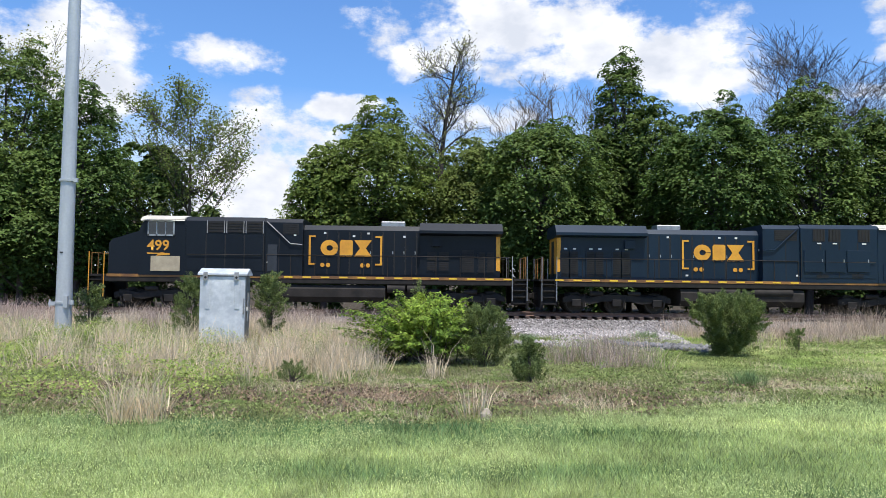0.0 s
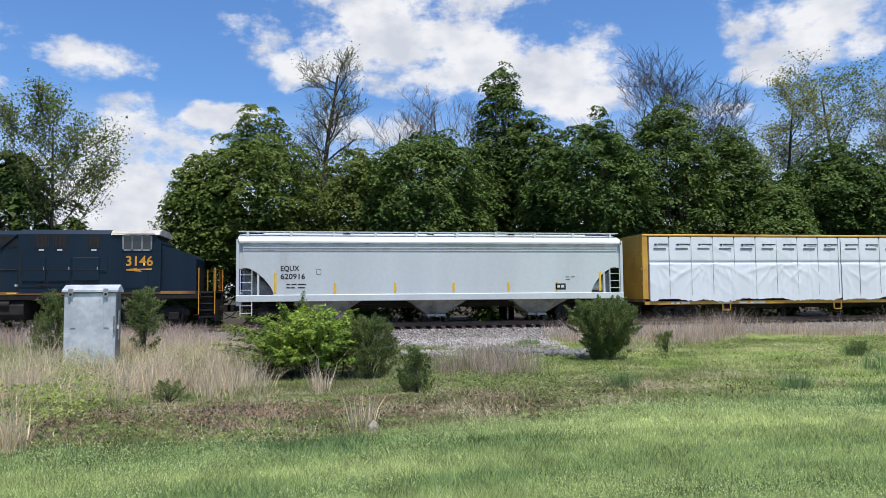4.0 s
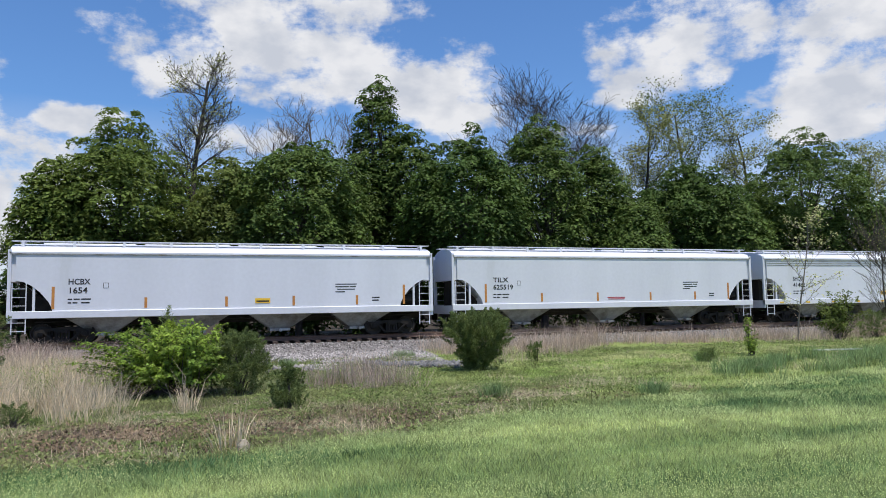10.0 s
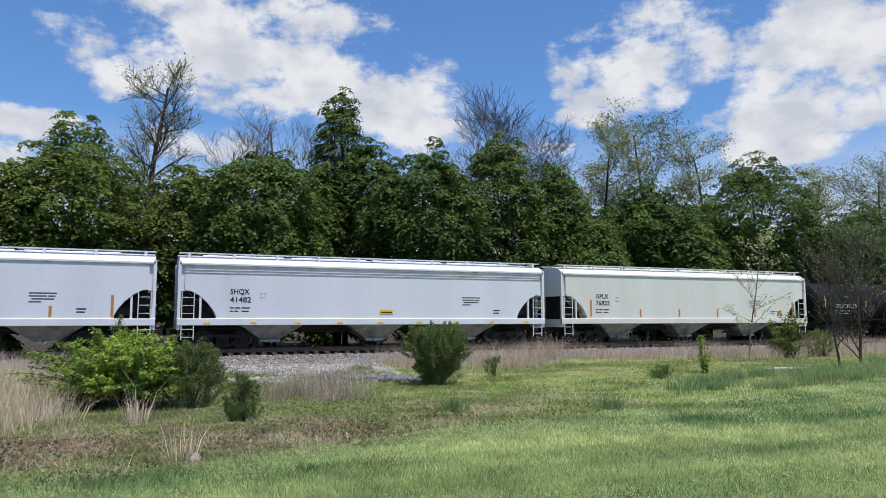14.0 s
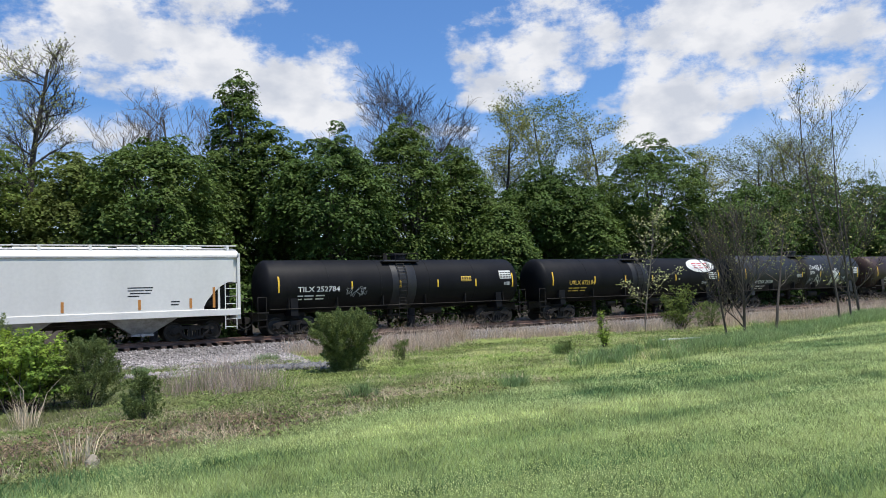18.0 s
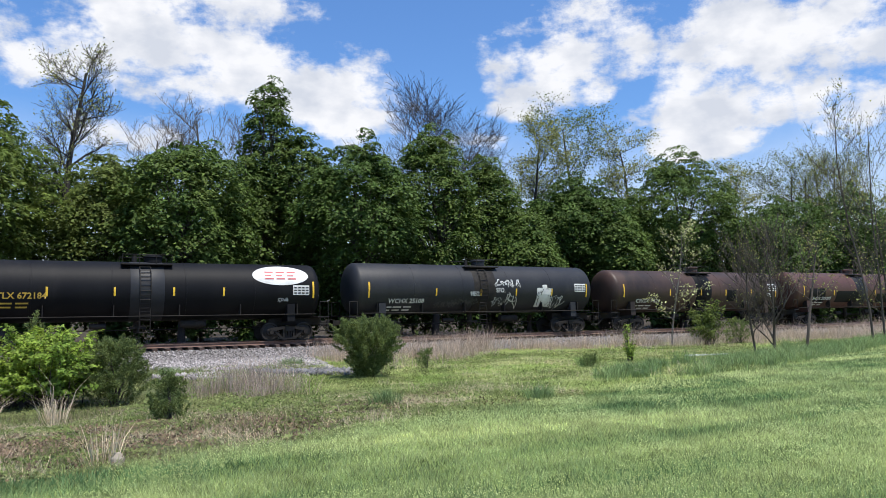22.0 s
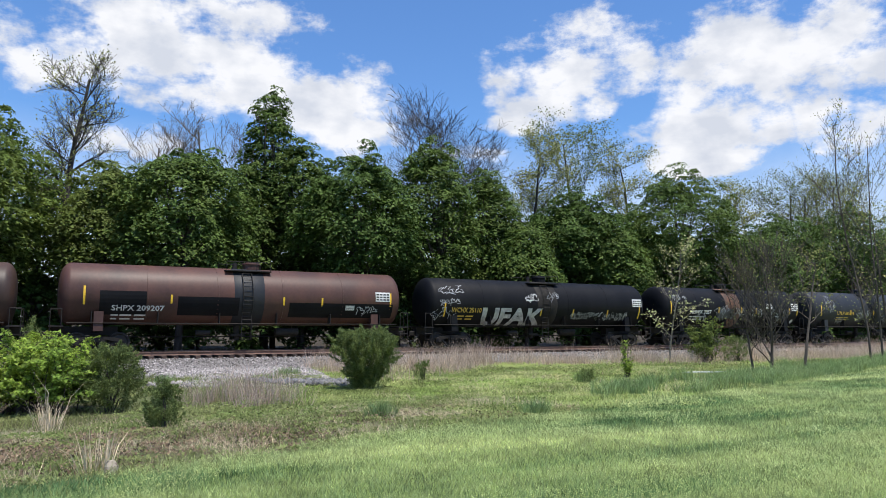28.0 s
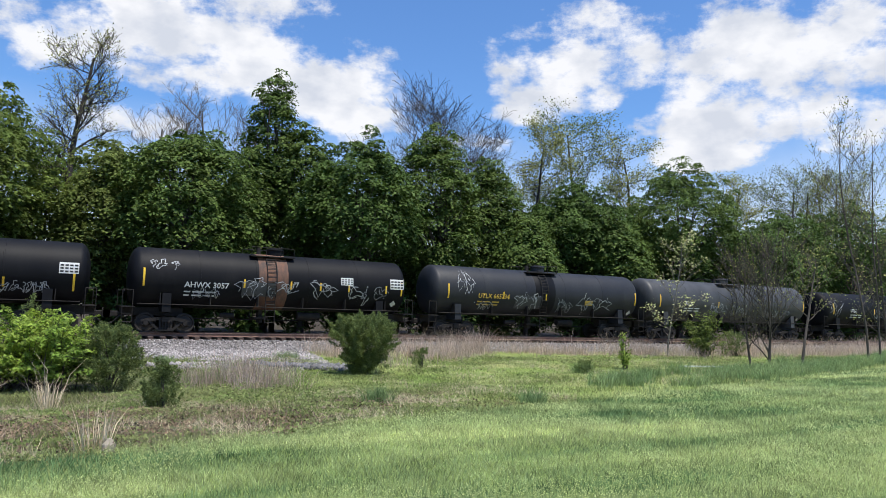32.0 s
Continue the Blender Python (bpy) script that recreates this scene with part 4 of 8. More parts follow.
    for d in decals:
        kind, dx, dz, dw, dh, dm = d
        if kind == "panel":
            p = wrapped("notice_panel", dx * L, dz, dw, dh, dm, "printed notice panel")
            b = Geo()
            for i in range(4):
                for j in range(3):
                    zz = dz + dh * (0.12 + 0.28 * j)
                    yy = -math.sqrt((r + 0.014) ** 2 - (zz - zc) ** 2)
                    b.box(dx * L + dw * (0.06 + 0.24 * i), yy, zz, dx * L + dw * (0.06 + 0.24 * i + 0.17), yy + 0.004, zz + dh * 0.15)
            part("print", b, INK, p)
        elif kind == "patch":
            wrapped("paint_patch", dx * L, dz, dw, dh, dm)
        elif kind == "scrawl":
            # looping strokes, side by side, that follow the shell
            n = max(2, int(dw / (0.75 * dh)))
            for j in range(n):
                cx = dx * L + dw * (j + 0.5) / n
                for stroke in range(2):
                    g = Geo()
                    a0, span = rnd.uniform(0, 6.28), rnd.uniform(2.5, 6.0) * rnd.choice((-1, 1))
                    ra, rb = dw / n * rnd.uniform(0.25, 0.55), dh * rnd.uniform(0.25, 0.5)
                    ox, oz = rnd.uniform(-0.2, 0.2) * dw / n, dz + dh * rnd.uniform(0.4, 0.6)
                    skew, wob = rnd.uniform(-0.5, 0.5), rnd.uniform(0, 6.28)
                    wdt = rnd.uniform(0.009, 0.022)
                    pts = []
                    for k in range(11):
                        a = a0 + span * k / 10
                        w = 1 + 0.45 * math.sin(3 * a + wob) + 0.25 * math.sin(7 * a + 2 * wob)
                        zz = oz + rb * w * math.sin(a)
                        pts.append((cx + ox + ra * w * math.cos(a) + skew * (zz - oz), zz))
                    rim = []
                    for k, (xa, za) in enumerate(pts):
                        (x0, z0), (x1, z1) = pts[max(0, k - 1)], pts[min(len(pts) - 1, k + 1)]
                        nx, nz = -(z1 - z0), x1 - x0
                        l = math.hypot(nx, nz) or 1
                        lift = 0.012 + 0.0025 * stroke + 0.0004 * k
                        for sg in (1, -1):
                            p, q = xa + sg * nx / l * wdt, za + sg * nz / l * wdt
                            rim.append((p, -math.sqrt(max((r + lift) ** 2 - (q - zc) ** 2, 0.01)), q))
                    g.add(rim, [(2 * k, 2 * k + 2, 2 * k + 3, 2 * k + 1) for k in range(len(pts) - 1)])
                    part("painted_stroke", g, dm, car, "spray-painted scrawl")
        elif kind.startswith("tag:"):
            t = lettering(car, kind[4:], dx * L, dz, dh, dm, 0.0, dw, "painted_word", bend)
            tagged(t, "spray-painted letters")
        elif kind == "oval":
            g = Geo()
            n, rings = 32, 5
            cx, cz = dx * L, dz
            pts = [(cx, cz)] + [(cx + dw / 2 * math.cos(2 * math.pi * k / n) * q / rings, cz + dh / 2 * math.sin(2 * math.pi * k / n) * q / rings) for q in range(1, rings + 1) for k in range(n)]
            v = [(a, -math.sqrt((r + 0.012) ** 2 - (b - zc) ** 2), b) for a, b in pts]
            f = [(0, 1 + k, 1 + (k + 1) % n) for k in range(n)]
            for q in range(rings - 1):
                f += [(1 + q * n + k, 1 + (q + 1) * n + k, 1 + (q + 1) * n + (k + 1) % n, 1 + q * n + (k + 1) % n) for k in range(n)]
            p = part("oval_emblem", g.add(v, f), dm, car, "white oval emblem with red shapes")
            b = Geo()
            for i in range(3):
                x = cx - dw * 0.28 + i * dw * 0.2
                for zz, hh, wd in ((cz - dh * 0.2, 0.07, dw * 0.15), (cz - dh * 0.03, 0.06, dw * 0.11), (cz + dh * 0.14, 0.07, dw * 0.15)):
                    ya, yb = (-math.sqrt((r + 0.02) ** 2 - (q - zc) ** 2) for q in (zz, zz + hh))
                    b.add([(x, ya, zz), (x + wd, ya, zz), (x + wd, yb, zz + hh), (x, yb, zz + hh)], [(0, 1, 2, 3)])
                ya, yb = (-math.sqrt((r + 0.02) ** 2 - (q - zc) ** 2) for q in (cz - dh * 0.2, cz + dh * 0.2))
                b.add([(x + dw * 0.03, ya, cz - dh * 0.2), (x + dw * 0.07, ya, cz - dh * 0.2), (x + dw * 0.07, yb, cz + dh * 0.2), (x + dw * 0.03, yb, cz + dh * 0.2)], [(0, 1, 2, 3)])
            part("emblem_shape", b, RED_INK, p)
        elif kind == "diamond":
            zz = [dz - dh / 2, dz, dz + dh / 2]
            y = [-math.sqrt((r + 0.02) ** 2 - (q - zc) ** 2) for q in zz]
            cx = dx * L
            part("placard", Geo().add([(cx, y[0], zz[0]), (cx + dw / 2, y[1], zz[1]), (cx, y[2], zz[2]), (cx - dw / 2, y[1], zz[1])], [(0, 1, 2, 3)]), dm, car, "white diamond placard")
    return car


def centerbeam_car(x0, L):
    car = car_thing("centerbeam_flatcar", "yellow centerbeam flatcar stacked with boards under white plastic wrap", "flatcar", x0)
    W = 1.4
    part("deck", Geo().box(0, -W + 0.02, 0.95, L, W, 1.12, 0.03), BEAM_DIRTY, car)
    part("side_sill", Geo().box(0.1, -W + 0.02, 0.8, L - 0.1, -W + 0.1, 1.1), BEAM_YELLOW, car, "grimy yellow side sill")
    part("fish_belly_sill", Geo().prism([(2.5, 0.95), (L - 2.5, 0.95), (L - 5.5, 0.55), (5.5, 0.55)], 1, -0.3, 0.3), UNDERFRAME, car)
    part("centre_beam", Geo().box(0.2, -0.12, 1.12, L - 0.2, 0.12, 4.55), BEAM_YELLOW, car)
    part("top_chord", Geo().box(0.0, -1.42, 4.5, L, 1.42, 4.62, 0.03), BEAM_YELLOW, car)
    for x in (0.0, L - 0.3):
        part("end_bulkhead", Geo().box(x, -W, 1.12, x + 0.3, W, 4.5), BEAM_YELLOW, car, "yellow steel end bulkhead")
        for z in (1.9, 2.7, 3.5):
            part("bulkhead_rib", Geo().box(x - 0.06 if x < 1 else x + 0.3, -W + 0.05, z, x if x < 1 else x + 0.36, W - 0.05, z + 0.1), BEAM_YELLOW, car)
    rnd = np.random.RandomState(7)

    def wrapped_stack(a, b, y0, y1, name="wrapped_load"):
        """One long wrapped load with creases, sagging over the deck edge."""
        nx, nz = max(8, int((b - a) / 0.07)), 46
        xs, zs = np.linspace(a, b, nx), np.linspace(1.03, 4.46, nz)
        X, Z = np.meshgrid(xs, zs)
        ph = rnd.uniform(0, 6.28, 8)
        crease = 0.012 * np.sin(X * 1.3 + ph[0]) * np.sin(Z * 1.4 + ph[1])
        # fans of folds that hang from points along the seam of the upper tier
        for k in range(int((b - a) / 1.5)):
            px, pz = a + 0.5 + 1.5 * k + rnd.uniform(-0.4, 0.4), 3.08
            ang = np.arctan2(X - px + 0.9 * rnd.uniform(-1, 1), np.maximum(pz - Z, 0.02))
            dist = np.hypot(X - px, Z - pz)
            crease = crease + 0.02 * np.maximum(0, np.sin(ang * rnd.uniform(9, 15) + rnd.uniform(0, 6))) ** 2 * np.exp(-((dist - 0.9) / 0.7) ** 2) * (Z < pz)
        crease = crease + 0.014 * np.maximum(0, np.sin(X * 5.1 + 0.5 * np.sin(2.1 * X + ph[2]) + 0.35 * Z + ph[3])) ** 3 * (Z < 3.05) * (0.4 + 0.6 * np.sin(0.9 * X + ph[6]) ** 2)
        crease = crease + 0.01 * np.maximum(0, np.sin(6.0 * (0.6 * X + Z) + ph[7])) ** 4 * np.sin(0.7 * X + ph[1]) ** 2
        tuck = -0.05 * np.exp(-((Z - 3.08) / 0.05) ** 2)  # seam between two tiers
        for q in np.arange(a + 1.1, b, 1.22):
            tuck = tuck - 0.018 * np.exp(-((X - q) / 0.06) ** 2)
        Y = y0 - (crease + tuck + 0.04)
        Zb = Z.copy()
        Zb[0] += 0.07 * np.sin(xs * 1.1 + ph[4]) + 0.05 * np.sin(xs * 2.9 + ph[5]) + 0.03 * rnd.normal(0, 1, nx)
        front = np.stack([X, Y, Zb], -1).reshape(-1, 3)
        v = [tuple(p) for p in front]
        f = [(i * nx + j, i * nx + j + 1, (i + 1) * nx + j + 1, (i + 1) * nx + j) for i in range(nz - 1) for j in range(nx - 1)]
        g = Geo().add(v, f).box(a, y0, 1.13, b, y1, 4.46)
        ob = part(name, g, WRAP, car, "creased white plastic wrap over stacked boards", smooth=True)
        return ob

    half = L * 0.523
    loads = ((0.38, half - 0.03), (half + 0.03, L - 0.38))
    for a, b in loads:
        ob = wrapped_stack(a, b, -1.41, -0.14)
        part("wrapped_load", Geo().box(a, 0.14, 1.13, b, 1.36, 4.42, 0.05), WRAP, car)
        step = 1.22
        n = int((b - a) / step)
        for k in range(n):
            x = a + 0.12 + k * (b - a) / n
            part("print_bar", Geo().box(x + 0.36, -1.468, 4.04, x + 0.98, -1.462, 4.1), WRAP_INK, ob)
            part("print_arrow", Geo().prism([(x + 0.2, 4.0), (x + 0.3, 4.0), (x + 0.34, 4.1), (x + 0.16, 4.1)], 1, -1.468, -1.462), WRAP_INK, ob)
            part("print_line", Geo().box(x + 0.12, -1.468, 3.78, x + 0.84, -1.462, 3.87), WRAP_GREY, ob)
            part("strap", Geo().box(x + 1.02, -1.475, 1.3, x + 1.035, -1.445, 4.45), WRAP_STRAP, ob)
            part("strap_winch", Geo().box(x + 0.99, -1.46, 4.4, x + 1.06, -1.4, 4.5), BLACKISH, car)
    part("centre_sill", Geo().box(-0.1, -0.25, 0.75, L + 0.1, 0.25, 0.95), UNDERFRAME, car)
    for x in (2.2, L - 2.2):
        freight_truck(car, x)
    coupler(car, 0.0, -1)
    coupler(car, L, 1)
    for x in (4.6, L - 5.2, L * 0.5):
        part("step", Geo().box(x, -1.42, 0.45, x + 0.5, -1.36, 0.5).box(x, -1.42, 0.45, x + 0.04, -1.36, 0.95).box(x + 0.46, -1.42, 0.45, x + 0.5, -1.36, 0.95), BEAM_YELLOW, car)
    bars(car, "side_stencil", [[(0, 0.2), (0.3, 0.2), (0.6, 0.5)]], 1.6, 0.84, -W + 0.012, WHITE_INK, tall=0.1)
    bars(car, "side_stencil", [[(0, 0.8), (1.2, 0.5), (1.9, 0.9)]], 4.4, 0.84, -W + 0.012, WHITE_INK, tall=0.1)
    return car


def locomotive(name, label, x0, L, turn, paint, hood_paint, number):
    """A six-axle diesel, built with its cab at x = 0 of its own space. turn 180 puts the cab at the far end."""
    car = car_thing(name, label, "locomotive", x0 if not turn else x0 + L, turn)
    f = -1 if not turn else 1  # the side that shows
    rear = L - (1.4 if not turn else 0.85)
    # frame, deck and stripe
    part("frame", Geo().box(0.7, -1.45, 1.35, L - 0.7, 1.45, 1.68, 0.03), STEEL_DARK, car)
    for s in (-1, 1):
        part("side_stripe", Geo().box(0.95, s * 1.455 - 0.012, 1.6, L - 0.9, s * 1.455 + 0.012, 1.74), STRIPE, car, "worn orange side stripe")
        for k in range(14):
            xx = 8.9 + 0.92 * k
            part("stripe_reflector", Geo().box(xx, s * 1.47 - 0.006, 1.64, xx + 0.42, s * 1.47 + 0.006, 1.71), REFLECT, car)
        part("walkway", Geo().box(6.8, min(s * 0.95, s * 1.45), 1.68, L - 0.8, max(s * 0.95, s * 1.45), 1.74), STEEL_DARK, car)
    # nose and cab
    nose = Geo().prism([(0.95, 1.7), (0.95, 3.3), (1.15, 3.5), (2.55, 3.95), (2.75, 3.98), (2.75, 1.7)], 1, -1.3, 1.3)
    part("nose", nose, paint, car)
    cab = Geo().prism([(2.55, 1.7), (2.55, 4.05), (2.85, 4.5), (4.85, 4.5), (4.85, 1.7)], 1, -1.5, 1.5)
    part("cab", cab, paint, car)
    roof = Geo().prism([(-1.56, 4.42), (-1.4, 4.6), (-0.8, 4.74), (0.8, 4.74), (1.4, 4.6), (1.56, 4.42)], 0, 2.6, 4.8)
    part("cab_roof", roof, PALE_ROOF, car, "pale weathered cab roof")
    for s in (-1, 1):
        w = part("cab_window", Geo().box(3.0, s * 1.503 - 0.01, 3.72, 4.25, s * 1.503 + 0.01, 4.38), GLASS_DARK, car)
        fr = Geo()
        for a, b, c, d in ((2.95, 3.66, 4.3, 3.73), (2.95, 4.37, 4.3, 4.44), (2.95, 3.66, 3.02, 4.44), (4.23, 3.66, 4.3, 4.44), (3.38, 3.66, 3.44, 4.44), (3.82, 3.66, 3.88, 4.44)):
            fr.box(a, s * 1.52 - 0.012, b, c, s * 1.52 + 0.012, d)
        part("window_frame", fr, SILVER, w)
        part("sunshade", Geo().box(2.8, s * 1.6 - 0.1, 4.42, 4.2, s * 1.6 + 0.02, 4.46), SILVER, car)
        part("battery_box_cover", Geo().box(3.15, s * 1.51 - 0.02, 1.9, 4.6, s * 1.51 + 0.02, 2.65, 0.0), BEIGE if not turn else paint, car, "unpainted beige panel" if not turn else "")
    part("windshield", Geo().add([(2.62, -1.2, 4.15), (2.62, 1.2, 4.15), (2.8, 1.2, 4.44), (2.8, -1.2, 4.44)], [(0, 1, 2, 3)]), GLASS_DARK, car)
    # equipment cabinet behind the cab, with grilles
    part("equipment_cabinet", Geo().prism([(-1.48, 1.7), (-1.48, 4.45), (-1.3, 4.66), (1.3, 4.66), (1.48, 4.45), (1.48, 1.7)], 0, 4.85, 8.8), paint, car)
    for s in (-1, 1):
        for k in range(3):
            gx = 5.95 + 0.97 * k
            if turn:  # upright bars on this one
                gx = (5.25, 6.75, 7.55)[k]
                gr = part("air_grille", Geo().box(gx, s * 1.485 - 0.01, 3.8, gx + 0.62, s * 1.485 + 0.01, 4.42), BLACKISH, car)
                sl = Geo()
                for q in range(4):
                    sl.box(gx + 0.06 + 0.16 * q, s * 1.5 - 0.012, 3.82, gx + 0.09 + 0.16 * q, s * 1.5 + 0.012, 4.4)
                part("grille_bar", sl, STEEL_DARK, gr)
                part("warning_label", Geo().box(gx + 0.2, s * 1.51 - 0.006, 3.66, gx + 0.42, s * 1.51 + 0.006, 3.73), WHITE_INK, car)
                continue
            gr = part("air_grille", Geo().box(gx, s * 1.485 - 0.01, 3.86, gx + 0.82, s * 1.485 + 0.01, 4.44), BLACKISH, car)
            sl = Geo()
            for q in range(4):
                sl.box(gx + 0.02, s * 1.5 - 0.012, 3.9 + 0.14 * q, gx + 0.8, s * 1.5 + 0.012, 3.925 + 0.14 * q)
            part("grille_slat", sl, UNDERFRAME, gr)
            for c0 in (gx - 0.04, gx + 0.82):
                part("grille_frame", Geo().box(c0, s * 1.51 - 0.012, 3.84, c0 + 0.04, s * 1.51 + 0.012, 4.46), HOPPER_GREY, gr)
        for k in range(4):
            xx = 4.95 + 0.96 * k
            part("cabinet_door", Geo().box(xx, s * 1.486 - 0.012, 1.95, xx + 0.9, s * 1.486 + 0.012, 3.76, 0.0), paint, car)
            part("cabinet_seam", Geo().box(xx + 0.905, s * 1.482 - 0.01, 1.95, xx + 0.955, s * 1.482 + 0.01, 3.76), BLACKISH, car)
        part("grab_iron", Geo().rod((5.0, s * 1.54, 2.75), (8.7, s * 1.54, 2.75), 0.018, n=6), UNDERFRAME, car)
        part("sand_pipe", Geo().rod((8.9, s * 1.44, 4.45), (10.1, s * 1.46, 3.35), 0.03, n=6).rod((10.1, s * 1.46, 3.35), (10.7, s * 1.46, 3.3), 0.03, n=6), HOPPER_GREY if not turn else paint, car)
        lv = part("louvre_panel", Geo().box(8.95 if turn else 9.7, s * 1.405 - 0.012, 3.82, 10.1 if turn else 10.5, s * 1.405 + 0.012, 4.36), BLACKISH, car, "dark louvred panel")
        sl = Geo()
        for q in range(5):
            sl.box(8.97 if turn else 9.72, s * 1.418 - 0.008, 3.88 + 0.1 * q, 10.08 if turn else 10.48, s * 1.418 + 0.008, 3.9 + 0.1 * q)
        part("louvre_slat", sl, STEEL_DARK, lv)
        part("cabinet_seam", Geo().box(9.5, s * 1.4 - 0.006, 1.75, 9.54, s * 1.4 + 0.006, 3.7), BLACKISH, car)
        if turn:
            for px, pw in ((5.3, 1.15), (6.55, 1.0), (7.65, 1.0)):
                pn = part("equipment_panel", Geo().box(px, s * 1.53 - 0.045, 2.25, px + pw, s * 1.53 + 0.02, 3.35, 0.015), paint, car)
                part("panel_latch", Geo().box(px + 0.06, s * 1.56 - 0.01, 2.75, px + 0.1, s * 1.56 + 0.01, 2.9), SILVER, pn)
            for px in (5.6, 7.4):
                vt = Geo()
                for q in range(4):
                    vt.box(px, s * 1.5 - 0.012, 1.95 + 0.06 * q, px + 0.6, s * 1.5 + 0.012, 1.98 + 0.06 * q)
                part("low_vent", vt, BLACKISH, car)
        else:
            part("access_door", Geo().box(8.95, s * 1.41 - 0.012, 1.95, 9.42, s * 1.41 + 0.012, 3.3), HOPPER_DARK, car, "faded grey access door")
    part("blower_cabinet", Geo().prism([(-1.4, 1.7), (-1.4, 4.42), (-1.22, 4.62), (1.22, 4.62), (1.4, 4.42), (1.4, 1.7)], 0, 8.8, 10.7), paint, car)
    part("engine_hood", Geo().prism([(-0.98, 1.7), (-0.98, 4.1), (-0.75, 4.35), (0.75, 4.35), (0.98, 4.1), (0.98, 1.7)], 0, 8.8, 16.6), hood_paint, car)
    for s in (-1, 1):
        for k in range(9):
            x = 11.35 + 0.57 * k
            d = part("hood_door", Geo().box(x, s * 0.99 - 0.014, 1.85, x + 0.5, s * 0.99 + 0.014, 4.02), hood_paint, car)
            part("door_seam", Geo().box(x + 0.505, s * 0.985 - 0.012, 1.85, x + 0.565, s * 0.985 + 0.012, 4.02), BLACKISH, d)
            part("latch", Geo().box(x + 0.44, s * 1.012 - 0.01, 2.9, x + 0.48, s * 1.012 + 0.01, 3.05), SILVER, d)
    rnd = random.Random(len(number))
    for s in (-1, 1):
        for k in range(6):
            lx, lz = 9.1 + 1.25 * k + rnd.uniform(-0.4, 0.4), rnd.choice((2.0, 2.35, 3.3, 3.75))
            off = 1.408 if lx < 10.6 else 1.012
            if 10.9 < lx < 15.9 and 1.9 < lz < 3.7:
                lz = rnd.choice((3.9, 1.95))
            part("warning_label", Geo().box(lx, s * off - 0.006, lz, lx + 0.13, s * off + 0.006, lz + 0.09), WHITE_INK, car, "small white warning label")
    part("exhaust_stack", Geo().box(14.6, -0.5, 4.3, 15.8, 0.5, 4.62, 0.05), SILVER, car)
    part("hood_vent", Geo().box(9.1, -0.6, 4.33, 10.6, 0.6, 4.5, 0.04), STEEL_DARK, car)
    # radiator section with overhanging wings
    part("radiator_body", Geo().box(16.6, -1.12, 1.7, rear, 1.12, 4.05, 0.04), paint, car)
    part("radiator_wing", Geo().prism([(-1.54, 3.96), (-1.54, 4.1), (-1.12, 4.5), (1.12, 4.5), (1.54, 4.1), (1.54, 3.96), (1.1, 3.86), (-1.1, 3.86)], 0, 16.6, rear + 0.1), paint, car, "overhanging radiator wing")
    for s in (-1, 1):
        # louvred doors below the wing
        if turn:
            doors = [(rear - d - 0.42, 1.85, 0.4, 1.3) for d in (0.2, 0.66, 1.5, 1.96, 2.85, 3.31)]
        else:
            doors = [(17.0, 2.08, 0.48, 0.44), (17.0, 2.6, 0.48, 0.44), (17.6, 2.08, 0.48, 0.44), (17.6, 2.6, 0.48, 0.44), (18.75, 2.0, 0.62, 1.15), (19.6, 2.0, 0.34, 1.05), (20.05, 2.0, 0.34, 1.05)]
        for gx, gz, gw, gh in doors:
            v = part("radiator_door", Geo().box(gx - 0.05, s * 1.135 - 0.015, gz - 0.05, gx + gw + 0.05, s * 1.135 + 0.015, gz + gh + 0.05), paint, car)
            part("louvre", Geo().box(gx, s * 1.15 - 0.008, gz, gx + gw, s * 1.15 + 0.008, gz + gh), BLACKISH, v)
            fr = Geo()
            for q in range(int(gh / 0.11)):
                fr.box(gx + 0.01, s * 1.162 - 0.008, gz + 0.04 + 0.11 * q, gx + gw - 0.01, s * 1.162 + 0.008, gz + 0.065 + 0.11 * q)
            part("louvre_slat", fr, STEEL_DARK, v)
            if gh > 1.2:
                part("warning_label", Geo().box(gx + 0.1, s * 1.14 - 0.02, gz + gh + 0.1, gx + 0.26, s * 1.14 + 0.02, gz + gh + 0.17), WHITE_INK, car)
        part("junction_box", Geo().box(17.2, min(s * 1.1, s * 1.32), 3.3, 17.7, max(s * 1.1, s * 1.32), 3.75, 0.02), paint, car)
        # end marking with chevrons in yellow
        part("end_panel", Geo().box(rear - 0.2, s * 1.125 - 0.02, 2.1, rear - 0.01, s * 1.125 + 0.02, 3.85), YELLOW, car, "yellow end marking")
    part("end_panel", Geo().box(rear, -1.05, 2.0, rear + 0.02, 1.05, 3.85), YELLOW, car, "yellow hood end with dark marks")
    part("end_door", Geo().box(rear + 0.015, -0.35, 1.9, rear + 0.035, 0.35, 3.7), paint, car)
    # handrails
    for s in (-1, 1):
        hr = Geo()
        xs = [8.9 + 1.22 * k for k in range(int((L - 9.9) / 1.22) + 1)]
        for x in xs:
            hr.rod((x, s * 1.42, 1.7), (x, s * 1.42, 2.78), 0.02, n=6)
        hr.rod((xs[0], s * 1.42, 2.78), (L - 0.9, s * 1.42, 2.78), 0.02, n=6)
        part("handrail", hr, UNDERFRAME, car)
